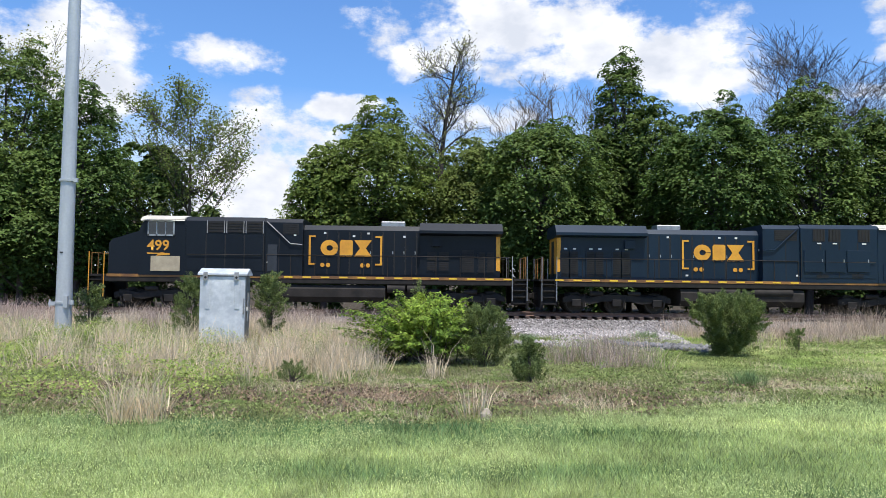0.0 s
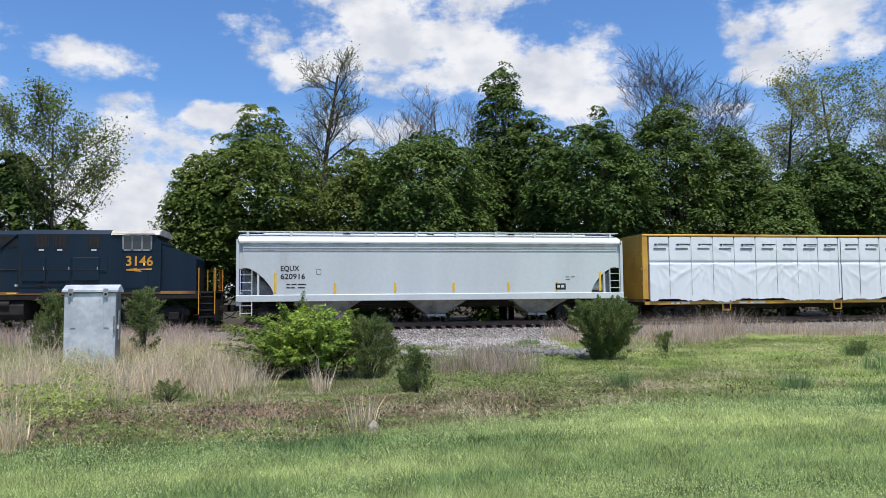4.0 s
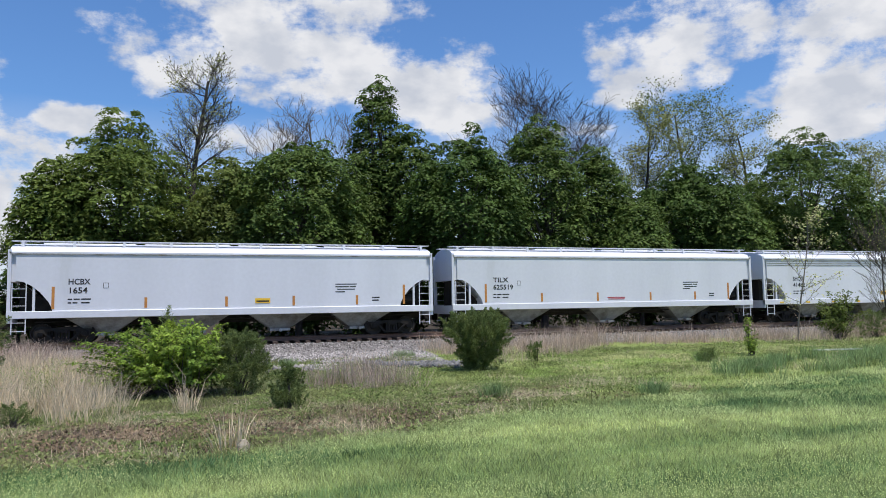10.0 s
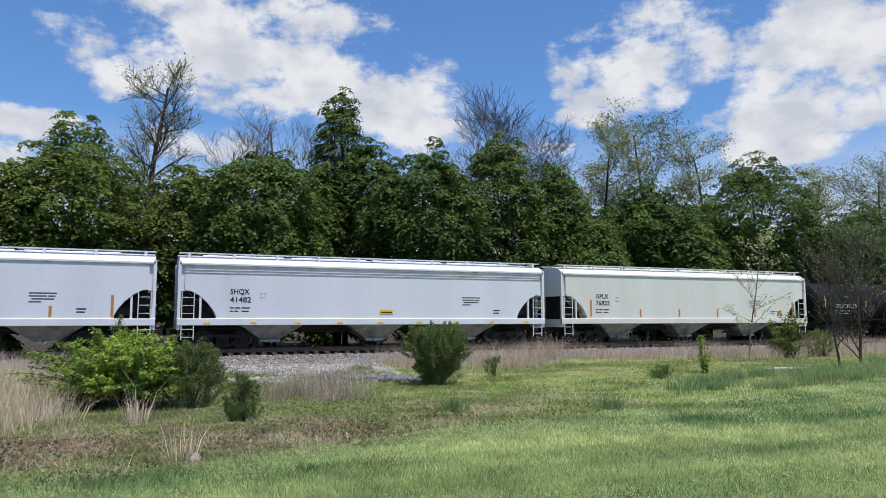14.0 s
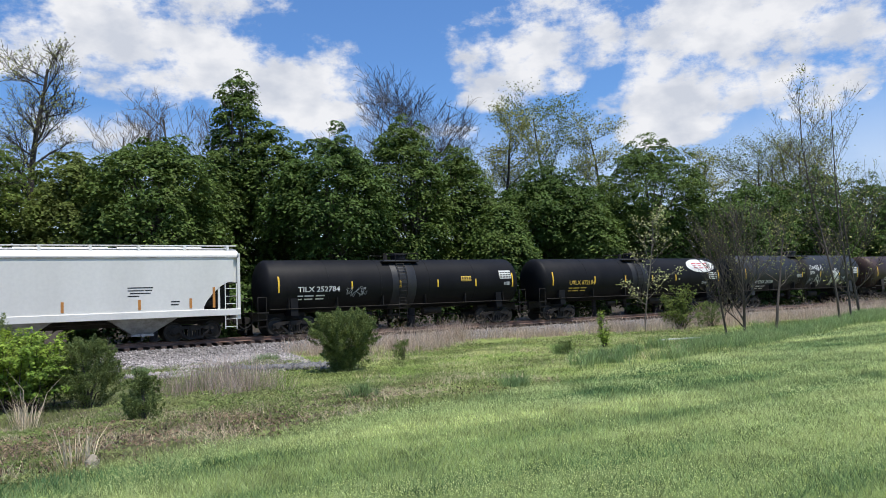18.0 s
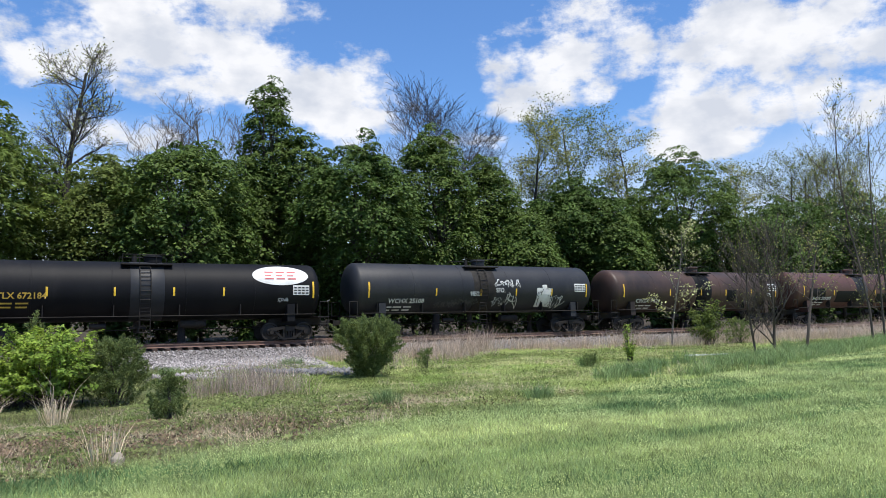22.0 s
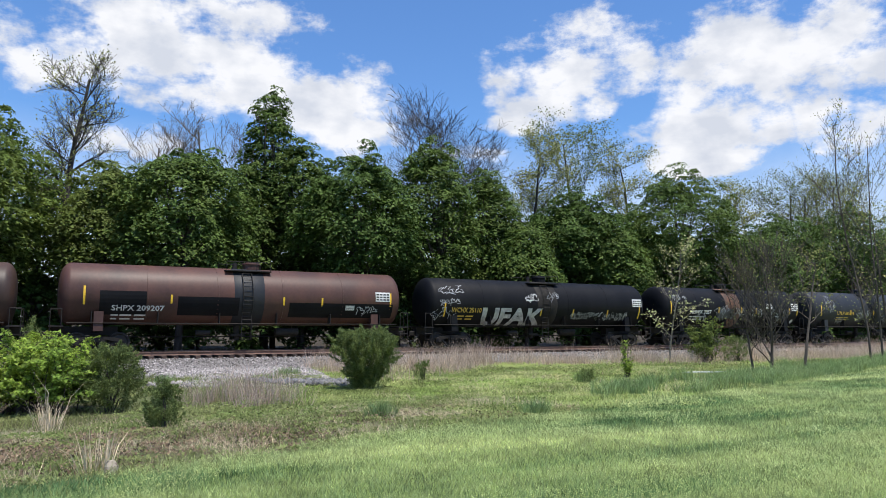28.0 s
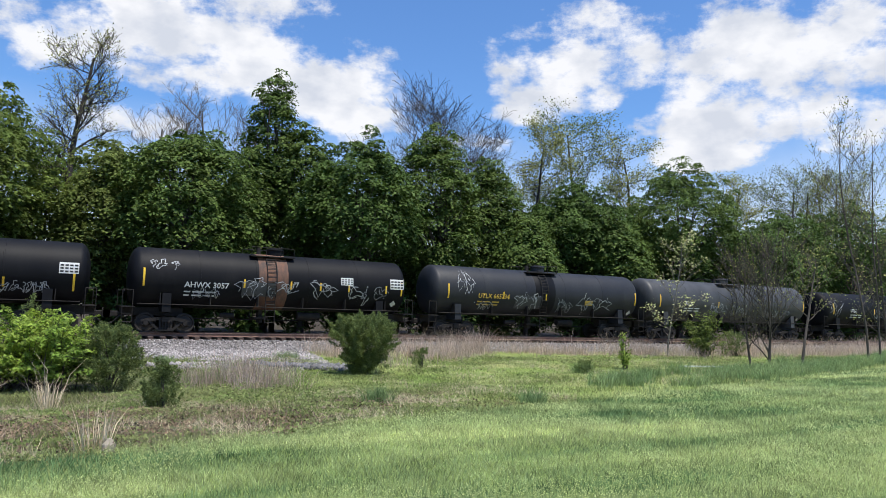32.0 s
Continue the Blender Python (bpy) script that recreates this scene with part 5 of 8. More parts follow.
    # steps and end rails
    for e, x in ((1, 0.0), (-1, L)):
        a, b = sorted((x + e * 0.05, x + e * 0.8))
        for s in (-1, 1):
            well = part("step_well", Geo().box(a - 0.02, s * 1.2 - 0.02, 0.4, b + 0.02, s * 1.2 + 0.02, 1.72), STEEL_DARK, car)
            for z in (0.45, 0.78, 1.1, 1.42):
                part("step_tread", Geo().box(a, s * 1.45 - 0.22 if s > 0 else s * 1.45, z, b, s * 1.45 if s > 0 else s * 1.45 + 0.22, z + 0.05), UNDERFRAME, well)
            for c0, c1 in ((a - 0.02, a + 0.03), (b - 0.03, b + 0.02)):
                part("step_side", Geo().box(c0, s * 1.45 - 0.25 if s > 0 else s * 1.45, 0.4, c1, s * 1.45 if s > 0 else s * 1.45 + 0.25, 1.72), STEEL_DARK, well)
            for xx in (a, b):
                part("grab_rail", Geo().rod((xx, s * 1.45, 0.6), (xx, s * 1.45, 2.85), 0.024, n=6), YELLOW if e > 0 else SILVER, car)
        part("end_platform", Geo().box(a, -1.45, 1.62, b + 0.15, 1.45, 1.72), STEEL_DARK, car)
        part("pilot", Geo().box(x + e * 0.05 - 0.06, -1.35, 0.25, x + e * 0.05 + 0.06, 1.35, 1.3), STEEL_DARK, car)
        rl = Geo()
        for y in (-1.3, -0.6, 0.6, 1.3):
            rl.rod((x + e * 0.12, y, 1.7), (x + e * 0.12, y, 2.8), 0.02, n=6)
        rl.rod((x + e * 0.12, -1.3, 2.8), (x + e * 0.12, 1.3, 2.8), 0.02, n=6)
        part("end_railing", rl, STRIPE, car)
        coupler(car, x, -e)
    # fuel tank and reservoirs
    part("fuel_tank", Geo().prism([(-1.3, 1.3), (-1.42, 1.1), (-1.42, 0.7), (-1.15, 0.42), (1.15, 0.42), (1.42, 0.7), (1.42, 1.1), (1.3, 1.3)], 0, 8.6, 14.9), UNDERFRAME, car)
    for s in (-1, 1):
        for r0, r1 in ((9.2, 11.3), (11.9, 14.0)) if turn else ((15.0, 15.9), (16.0, 16.9)):
            part("air_reservoir", Geo().rod((r0, s * 1.3, 1.14), (r1, s * 1.3, 1.14), 0.21, n=16), UNDERFRAME, car, smooth=True)
    for c in (4.0, L - 3.9):
        tr = part("truck", Geo().box(-2.6, -0.9, 0.6, 2.6, 0.9, 0.95, 0.05), STEEL_DARK, car, "grimy three-axle truck", at=pose(c, 0, 0))
        for s in (-1, 1):
            g = Geo()
            g.prism([(-2.75, 0.55), (-2.75, 0.8), (-2.3, 0.95), (-1.5, 0.78), (-0.6, 0.95), (0.6, 0.95), (1.5, 0.78), (2.3, 0.95), (2.75, 0.8), (2.75, 0.55), (2.2, 0.62), (1.3, 0.48), (0.7, 0.62), (-0.7, 0.62), (-1.3, 0.48), (-2.2, 0.62)], 1, s * 1.12 - 0.08, s * 1.12 + 0.08)
            for a in (-2.05, 0, 2.05):
                g.box(a - 0.22, s * 1.14 - 0.12, 0.34, a + 0.22, s * 1.14 + 0.12, 0.75, 0.05)
                g.rod((a - 0.45, s * 1.17, 0.95), (a - 0.35, s * 1.17, 0.35), 0.05, n=6)
            part("side_frame", g, STEEL_DARK, tr)
        for a in (-1.2, 0.7):
            part("brake_cylinder", Geo().rod((a, f * 1.15, 1.02), (a + 0.65, f * 1.15, 1.02), 0.12, n=10), UNDERFRAME, tr)
        for a in (-2.05, 0, 2.05):
            wheelset(a, 0.53, tr)
    return car


def railway_emblem(car, x, z, y, flip):
    """The railway's big side emblem as plain yellow shapes between brackets, over a row of dots."""
    sgn = -1 if flip else 1

    def shape(name, pts, parent):
        ring = [(x + sgn * 0.83 * a, z + 0.83 * b) for a, b in pts]
        return part(name, Geo().prism(ring, 1, y - 0.006, y + 0.006), YELLOW, parent)

    em = shape("side_emblem", [(0, 0.2), (0.42, 0.2), (0.42, 0.3), (0.12, 0.3), (0.12, 1.9), (0.42, 1.9), (0.42, 2.0), (0, 2.0)], car)
    tagged(em, "yellow block emblem between brackets")
    shape("bracket", [(4.5, 0.2), (4.08, 0.2), (4.08, 0.3), (4.38, 0.3), (4.38, 1.9), (4.08, 1.9), (4.08, 2.0), (4.5, 2.0)], em)
    # a ring, a slanted block and an hourglass
    turns = [radians(v) for v in range(3, 358, 22)] + [radians(357)]
    arc = [(1.26 + 0.54 * math.cos(t), 1.24 + 0.5 * math.sin(t)) for t in turns]
    arc += [(1.28 + 0.2 * math.cos(t), 1.24 + 0.17 * math.sin(t)) for t in reversed(turns)]
    shape("emblem_ring", arc, em)
    shape("emblem_block", [(1.9, 0.74), (2.62, 0.74), (2.7, 0.86), (2.7, 1.64), (2.62, 1.74), (1.98, 1.74), (1.9, 1.62)], em)
    shape("emblem_hourglass", [(2.78, 0.74), (3.86, 0.74), (3.5, 1.24), (3.86, 1.74), (2.78, 1.74), (3.14, 1.24)], em)
    for a in (0.85, 1.2, 3.3, 3.65):
        xx = x + sgn * 0.83 * a
        part("emblem_dot", Geo().rod((xx, y - 0.006, z + 0.16), (xx, y + 0.006, z + 0.16), 0.11, n=16), YELLOW, em)


def build_train():
    a = locomotive("diesel_locomotive", "dark navy diesel locomotive with yellow lettering and a pale cab roof", -17.3, 22.1, 0, NAVY, NAVY, "499")
    railway_emblem(a, 10.95, 2.15, -1.03, False)
    lettering(a, "499", 2.95, 2.95, 0.5, YELLOW, -1.512, 1.1, "cab_number")
    part("number_underline", Geo().prism([(2.95, 2.75), (3.5, 2.75), (3.4, 2.66), (4.1, 2.72), (4.1, 2.78), (3.6, 2.84), (3.65, 2.8), (2.95, 2.82)], 1, -1.516, -1.504), YELLOW, a)
    b = locomotive("diesel_locomotive", "blue-grey diesel locomotive with yellow lettering, coupled behind the first", 5.45, 22.0, 180, BLUE, BLUE, "3146")
    railway_emblem(b, 14.7, 2.15, 1.03, True)
    t = lettering(b, "3146", 0, 0, 0.46, YELLOW, 0, 1.25, "cab_number")
    t.matrix_basis = pose(4.15, 1.512, 2.95, 0, 0, 180)
    part("number_underline", Geo().prism([(2.95, 2.75), (3.5, 2.75), (3.4, 2.66), (4.1, 2.72), (4.1, 2.78), (3.6, 2.84), (3.65, 2.8), (2.95, 2.82)], 1, 1.504, 1.516), YELLOW, b)
    covered_hopper("covered_hopper_car", "pale grey covered hopper car with yellow reflective strips", 28.4, 19.95, GREY_CAR, "EQUX", "620916", 3, (1.8, 4.7, 7.7, 10.7, 13.6, 16.2, 18.6), REFLECT, lined=True)
    centerbeam_car(49.55, 22.85)
    covered_hopper("covered_hopper_car", "white covered hopper car with amber strips and black stencils", 73.8, 19.75, WHITE_CAR, "HCBX", "1654", 4, (1.75, 5.6, 9.2, 12.4, 15.6, 18.1), AMBER, placards=((10.6, 1.72),))
    c = covered_hopper("covered_hopper_car", "white covered hopper car with black stencils, slightly streaked", 94.65, 20.1, WHITE_CAR, "TILX", "625519", 3, (1.9, 5.3, 8.9, 12.5, 15.7, 18.2), AMBER)
    bars(c, "red_stencil", [[(0, 1.2)], [(0.05, 1.1)]], 9.6, 1.74, -1.538, RED_INK, tall=0.05, step=0.09)
    covered_hopper("covered_hopper_car", "white covered hopper car with ribbed upper side", 115.7, 19.95, WHITE_CAR, "SHQX", "41482", 3, (), AMBER, lined=True, placards=((10.0, 1.72),), sill_marks=9)
    covered_hopper("covered_hopper_car", "cream white covered hopper car with rust marks on its roof", 136.8, 19.65, WARM_CAR, "GPLX", "76825", 3, (2.0, 5.6, 8.6, 11.7, 14.9, 17.2, 18.3), AMBER)
    st = (0.05, 0.3, 0.48, 0.63, 0.79, 0.955)
    W = WHITE_INK
    tank_car("tank_car", "black tank car with yellow strips and white stencils", 157.6, 16.3, BLACK_TANK, ("TILX 252784", 0.115, 2.22, 0.26, 2.35), W, strips=st, band=SLATE_TANK, decals=[("panel", 0.9, 2.7, 0.85, 0.5, W), ("panel", 0.73, 2.6, 0.7, 0.3, YELLOW_INK), ("scrawl", 0.28, 2.0, 1.3, 0.4, SPRAY), ("panel", 0.92, 2.3, 0.4, 0.2, W)], seed=1, r=1.43, zc=2.55)
    tank_car("tank_car", "black tank car with yellow stencils and a white oval emblem", 175.5, 17.2, BLACK_TANK, ("UTLX 672184", 0.13, 2.2, 0.26, 2.2), YELLOW_INK, strips=(0.05, 0.255, 0.415, 0.565, 0.7, 0.965), band=SLATE_TANK, decals=[("oval", 0.87, 3.35, 2.9, 1.0, W), ("panel", 0.905, 2.35, 0.85, 0.5, W), ("scrawl", 0.86, 2.0, 0.5, 0.2, SPRAY)], seed=2, r=1.43, zc=2.55)
    tank_car("tank_car", "slate-black tank car with white spray paint on its side", 194.4, 16.5, SLATE_TANK, ("WCHX 25108", 0.125, 1.9, 0.24, 2.2), W, strips=st, band=STEEL_DARK, decals=[("panel", 0.9, 2.55, 0.85, 0.5, W), ("scrawl", 0.545, 2.85, 1.7, 0.42, WHITE_INK), ("tag:SFO.", 0.545, 2.5, 0.65, 0.26, WHITE_INK), ("tag:HEC.", 0.44, 2.3, 0.62, 0.24, WHITE_INK), ("scrawl", 0.58, 1.65, 1.0, 0.8, WHITE_INK), ("patch", 0.725, 1.62, 1.15, 1.15, W), ("patch", 0.75, 2.77, 0.35, 0.2, W), ("scrawl", 0.73, 1.62, 1.1, 1.1, INK), ("scrawl", 0.79, 1.65, 1.0, 0.6, WHITE_INK), ("scrawl", 0.535, 1.75, 1.2, 0.5, SPRAY), ("scrawl", 0.3, 1.65, 1.4, 0.3, GREY_TANK), ("scrawl", 0.36, 1.8, 1.8, 0.3, GREY_TANK), ("scrawl", 0.44, 2.3, 0.6, 0.3, SPRAY)], seed=3)
    tank_car("tank_car", "brown weathered tank car with a black centre", 212.5, 16.6, BROWN_TANK, ("CRGX 7421", 0.12, 1.84, 0.23, 2.1), W, strips=st, band=BLACK_TANK, decals=[("panel", 0.91, 2.65, 0.85, 0.5, W), ("patch", 0.64, 1.9, 0.9, 0.8, BLACK_TANK), ("panel", 0.9, 2.2, 0.5, 0.25, W)], seed=4, r=1.44, zc=2.62)
    tank_car("tank_car", "rust-brown tank car with black patched lower side", 230.7, 17.0, RUST_TANK, ("SHPX 209207", 0.13, 1.95, 0.24, 2.3), W, strips=(0.06, 0.28, 0.6, 0.72, 0.95), band=SLATE_TANK, decals=[("patch", 0.1, 1.75, 2.0, 1.1, BLACK_TANK), ("patch", 0.3, 1.75, 2.9, 0.9, BLACK_TANK), ("panel", 0.9, 2.6, 0.85, 0.5, W), ("patch", 0.62, 1.7, 5.8, 0.75, BLACK_TANK), ("panel", 0.8, 2.1, 0.5, 0.25, W), ("scrawl", 0.84, 1.9, 1.2, 0.4, SPRAY)], seed=5)
    tank_car("tank_car", "black tank car covered in white spray paint", 249.3, 16.5, BLACK_TANK, ("WCHX 25110", 0.09, 2.08, 0.27, 2.0), YELLOW_INK, strips=(0.06, 0.3, 0.47, 0.62, 0.79, 0.955), band=STEEL_DARK, decals=[("scrawl", 0.05, 3.0, 1.5, 0.7, SPRAY), ("panel", 0.92, 2.6, 0.8, 0.5, W), ("tag:UFAK", 0.215, 1.38, 4.5, 0.95, SILVER_SPRAY), ("scrawl", 0.4, 2.75, 0.9, 0.5, WHITE_INK), ("scrawl", 0.62, 1.75, 4.6, 0.4, SPRAY), ("scrawl", 0.5, 2.9, 0.8, 0.5, SPRAY), ("scrawl", 0.02, 1.7, 1.5, 0.6, SPRAY), ("scrawl", 0.04, 2.5, 1.3, 0.35, SPRAY)], seed=6, strip_z=1.92, r=1.45, zc=2.66)
    tank_car("tank_car", "black tank car with a rusty centre band and spray paint", 267.4, 14.4, BLACK_TANK, ("AHWX 3057", 0.17, 2.22, 0.26, 2.1), W, strips=(0.04, 0.365, 0.53, 0.64, 0.75, 0.9, 0.965), band=RUST, decals=[("panel", 0.92, 2.55, 0.8, 0.55, W), ("panel", 0.72, 2.65, 0.7, 0.4, W), ("scrawl", 0.05, 3.0, 1.4, 0.5, SPRAY), ("patch", 0.36, 1.9, 1.7, 0.7, GREY_TANK), ("scrawl", 0.34, 1.9, 2.3, 0.9, SPRAY), ("scrawl", 0.5, 2.1, 0.9, 0.6, SPRAY), ("scrawl", 0.61, 2.0, 1.3, 0.8, SPRAY), ("scrawl", 0.75, 1.8, 2.2, 0.8, SPRAY), ("scrawl", 0.2, 1.75, 1.3, 0.4, SPRAY), ("diamond", 0.94, 1.75, 0.35, 0.35, W)], seed=7, r=1.45, zc=2.66, middle=0.47)
    tank_car("tank_car", "slate-black tank car with grey spray-painted faces", 283.35, 15.7, SLATE_TANK, ("UTLX 665734", 0.19, 2.3, 0.26, 2.2), YELLOW_INK, strips=(0.06, 0.3, 0.5, 0.965), band=BLACK_TANK, decals=[("scrawl", 0.1, 2.2, 1.2, 1.6, SPRAY), ("patch", 0.36, 1.75, 2.0, 0.8, GREY_TANK), ("scrawl", 0.36, 1.8, 2.2, 0.9, SPRAY), ("scrawl", 0.56, 1.7, 1.2, 0.7, SPRAY), ("scrawl", 0.67, 1.8, 2.6, 0.9, SPRAY), ("panel", 0.7, 2.1, 0.6, 0.3, YELLOW_INK), ("scrawl", 0.2, 1.7, 1.0, 0.4, SPRAY), ("diamond", 0.95, 1.7, 0.35, 0.35, W)], seed=8)
    tank_car("tank_car", "dusty grey tank car with spray paint near its base", 299.8, 16.7, GREY_TANK, ("TILX", 0.2, 2.4, 0.26, 0.8), W, strips=(0.06, 0.4, 0.965), decals=[("scrawl", 0.35, 1.8, 4.0, 0.8, SPRAY), ("scrawl", 0.7, 1.7, 3.0, 0.6, SPRAY), ("diamond", 0.95, 1.6, 0.35, 0.35, W)], seed=9)
    tank_car("tank_car", "black tank car with white spray paint at its end", 318.8, 16.0, BLACK_TANK, ("UTLX", 0.2, 2.4, 0.26, 0.8), W, strips=(0.06, 0.4, 0.965), decals=[("scrawl", 0.03, 2.3, 1.6, 1.0, SPRAY), ("scrawl", 0.4, 2.0, 3.0, 0.6, SPRAY)], seed=1, r=1.43, zc=2.550)


build_train()


# ---- trees ----
def branch_mesh(name, segs, material, sides=5):
    """Tapered limbs: segs is an array of rows p(3), q(3), r0, r1."""
    s = np.asarray(segs, float)
    p, q, r0, r1 = s[:, :3], s[:, 3:6], s[:, 6], s[:, 7]
    w = q - p
    w /= np.linalg.norm(w, axis=1, keepdims=True) + 1e-9
    ref = np.where(np.abs(w[:, 2:3]) > 0.9, np.array([[1.0, 0, 0]]), np.array([[0, 0, 1.0]]))
    u = np.cross(w, ref)
    u /= np.linalg.norm(u, axis=1, keepdims=True) + 1e-9
    v = np.cross(w, u)
    ang = 2 * np.pi * np.arange(sides) / sides
    ring = np.cos(ang)[None, :, None] * u[:, None] + np.sin(ang)[None, :, None] * v[:, None]
    a, b = p[:, None] + ring * r0[:, None, None], q[:, None] + ring * r1[:, None, None]
    verts = np.concatenate([a, b], 1)  # (n, 2*sides, 3)
    n = len(s)
    k = np.arange(sides)
    face = np.stack([k, (k + 1) % sides, sides + (k + 1) % sides, sides + k], -1)
    faces = (face[None] + 2 * sides * np.arange(n)[:, None, None]).reshape(-1, 4)
    me = bpy.data.meshes.new(name)
    me.vertices.add(n * 2 * sides)
    me.vertices.foreach_set("co", verts.astype(np.float32).ravel())
    me.loops.add(len(faces) * 4)
    me.loops.foreach_set("vertex_index", faces.astype(np.int32).ravel())
    me.polygons.add(len(faces))
    me.polygons.foreach_set("loop_start", np.arange(0, len(faces) * 4, 4, dtype=np.int32))
    me.polygons.foreach_set("use_smooth", np.ones(len(faces), dtype=bool))
    me.update(calc_edges=True)
    me.materials.append(material)
    return me


def tube_mesh(name, segs, material, sides=8):
    """One unbroken tapered stem through segments that follow one another."""
    pts = np.concatenate([segs[:1, :3], segs[:, 3:6]])
    rad = np.concatenate([segs[:1, 6], segs[:, 7]])
    ang = 2 * np.pi * np.arange(sides) / sides
    way = np.gradient(pts, axis=0)
    way /= np.linalg.norm(way, axis=1, keepdims=True)
    u = np.cross(way, np.array([0.0, 1.0, 0.0]))
    u /= np.linalg.norm(u, axis=1, keepdims=True)
    v = np.cross(way, u)
    ring = pts[:, None] + rad[:, None, None] * (np.cos(ang)[None, :, None] * u[:, None] + np.sin(ang)[None, :, None] * v[:, None])
    n = len(pts)
    faces = [(i * sides + k, i * sides + (k + 1) % sides, (i + 1) * sides + (k + 1) % sides, (i + 1) * sides + k) for i in range(n - 1) for k in range(sides)]
    return Geo().add(ring.reshape(-1, 3).tolist(), faces).mesh(name, material, True)


def grow(rng, height, spread, trunk_r, first=0.25, kids=(12, 6, 4), upward=0.6, twig=0.012, bendy=0.12, leader=0.85, oval=0.7):
    """Limbs of one tree, from the ground up. Returns segments and the ends of the finest twigs."""
    segs, tips = [], []
    levels = len(kids)

    def limb(p, d, length, r, level):
        n = 8 if level == 0 else 4 if level < 3 else 2
        step = length / n
        pts = [p]
        for i in range(n):
            d = d + rng.normal(0, bendy * (0.4 if level == 0 else 1.0), 3) + np.array([0, 0, (0.1 if level else 0.15) * upward])
            d = d / math.sqrt(d[0] * d[0] + d[1] * d[1] + d[2] * d[2])
            pts.append(pts[-1] + d * step)
        rr = [max(twig, r * (1 - 0.75 * i / n)) for i in range(n + 1)]
        for i in range(n):
            segs.append((*pts[i], *pts[i + 1], rr[i], rr[i + 1], level))
        if level >= levels:
            tips.append(pts[-1])
            tips.append(pts[-2])
            return
        for k in range(kids[level]):
            lo = first if level == 0 else 0.2
            f = lo + (0.99 - lo) * (k + rng.uniform(0.1, 0.9)) / kids[level]
            i = min(n - 1, int(f * n))
            q = pts[i] + (pts[i + 1] - pts[i]) * (f * n - i)
            a = rng.uniform(0, 6.283)
            out = np.array([math.cos(a), math.sin(a), 0])
            nd = d * (0.7 if level else 0.0) + out * rng.uniform(0.55, 1.0) + np.array([0, 0, upward * rng.uniform(0.4, 1.1) * (1.0 if level == 0 else 0.5)])
            nd = nd / np.linalg.norm(nd)
            if level == 0:
                g = (f - first) / (1 - first)
                ln = spread * rng.uniform(0.75, 1.15) * (1 - oval * abs(g - 0.35) ** 1.3 * 1.3)
            else:
                ln = length * rng.uniform(0.38, 0.6)
            limb(q, nd, ln, max(twig, rr[i] * 0.5), level + 1)
        if level:
            limb(pts[-1], d, length * 0.45, rr[-1], level + 1)

    limb(np.zeros(3), np.array([0, 0, 1.0]), height * leader, trunk_r, 0)
    return np.array(segs), tips


def leaf_tris(rng, centres, normals, size, droop=0.3, slim=1.0):
    """Leaves of one triangle each."""
    n = len(centres)
    nrm = normals / (np.linalg.norm(normals, axis=1, keepdims=True) + 1e-9)
    a = rng.normal(0, 1, (n, 3))
    t = a - nrm * (a * nrm).sum(1, keepdims=True)
    t /= np.linalg.norm(t, axis=1, keepdims=True) + 1e-9
    t[:, 2] -= droop * 0.5
    b = np.cross(nrm, t)
    s = np.asarray(size).reshape(-1, 1) * rng.uniform(0.55, 1.35, (n, 1))
    wide = rng.uniform(0.35, 0.6, (n, 1)) * slim
    v = np.stack([centres - t * s * 0.45 + b * s * wide, centres + t * s * 0.65, centres - t * s * 0.35 - b * s * wide], 1)
    return v.reshape(-1, 3), n


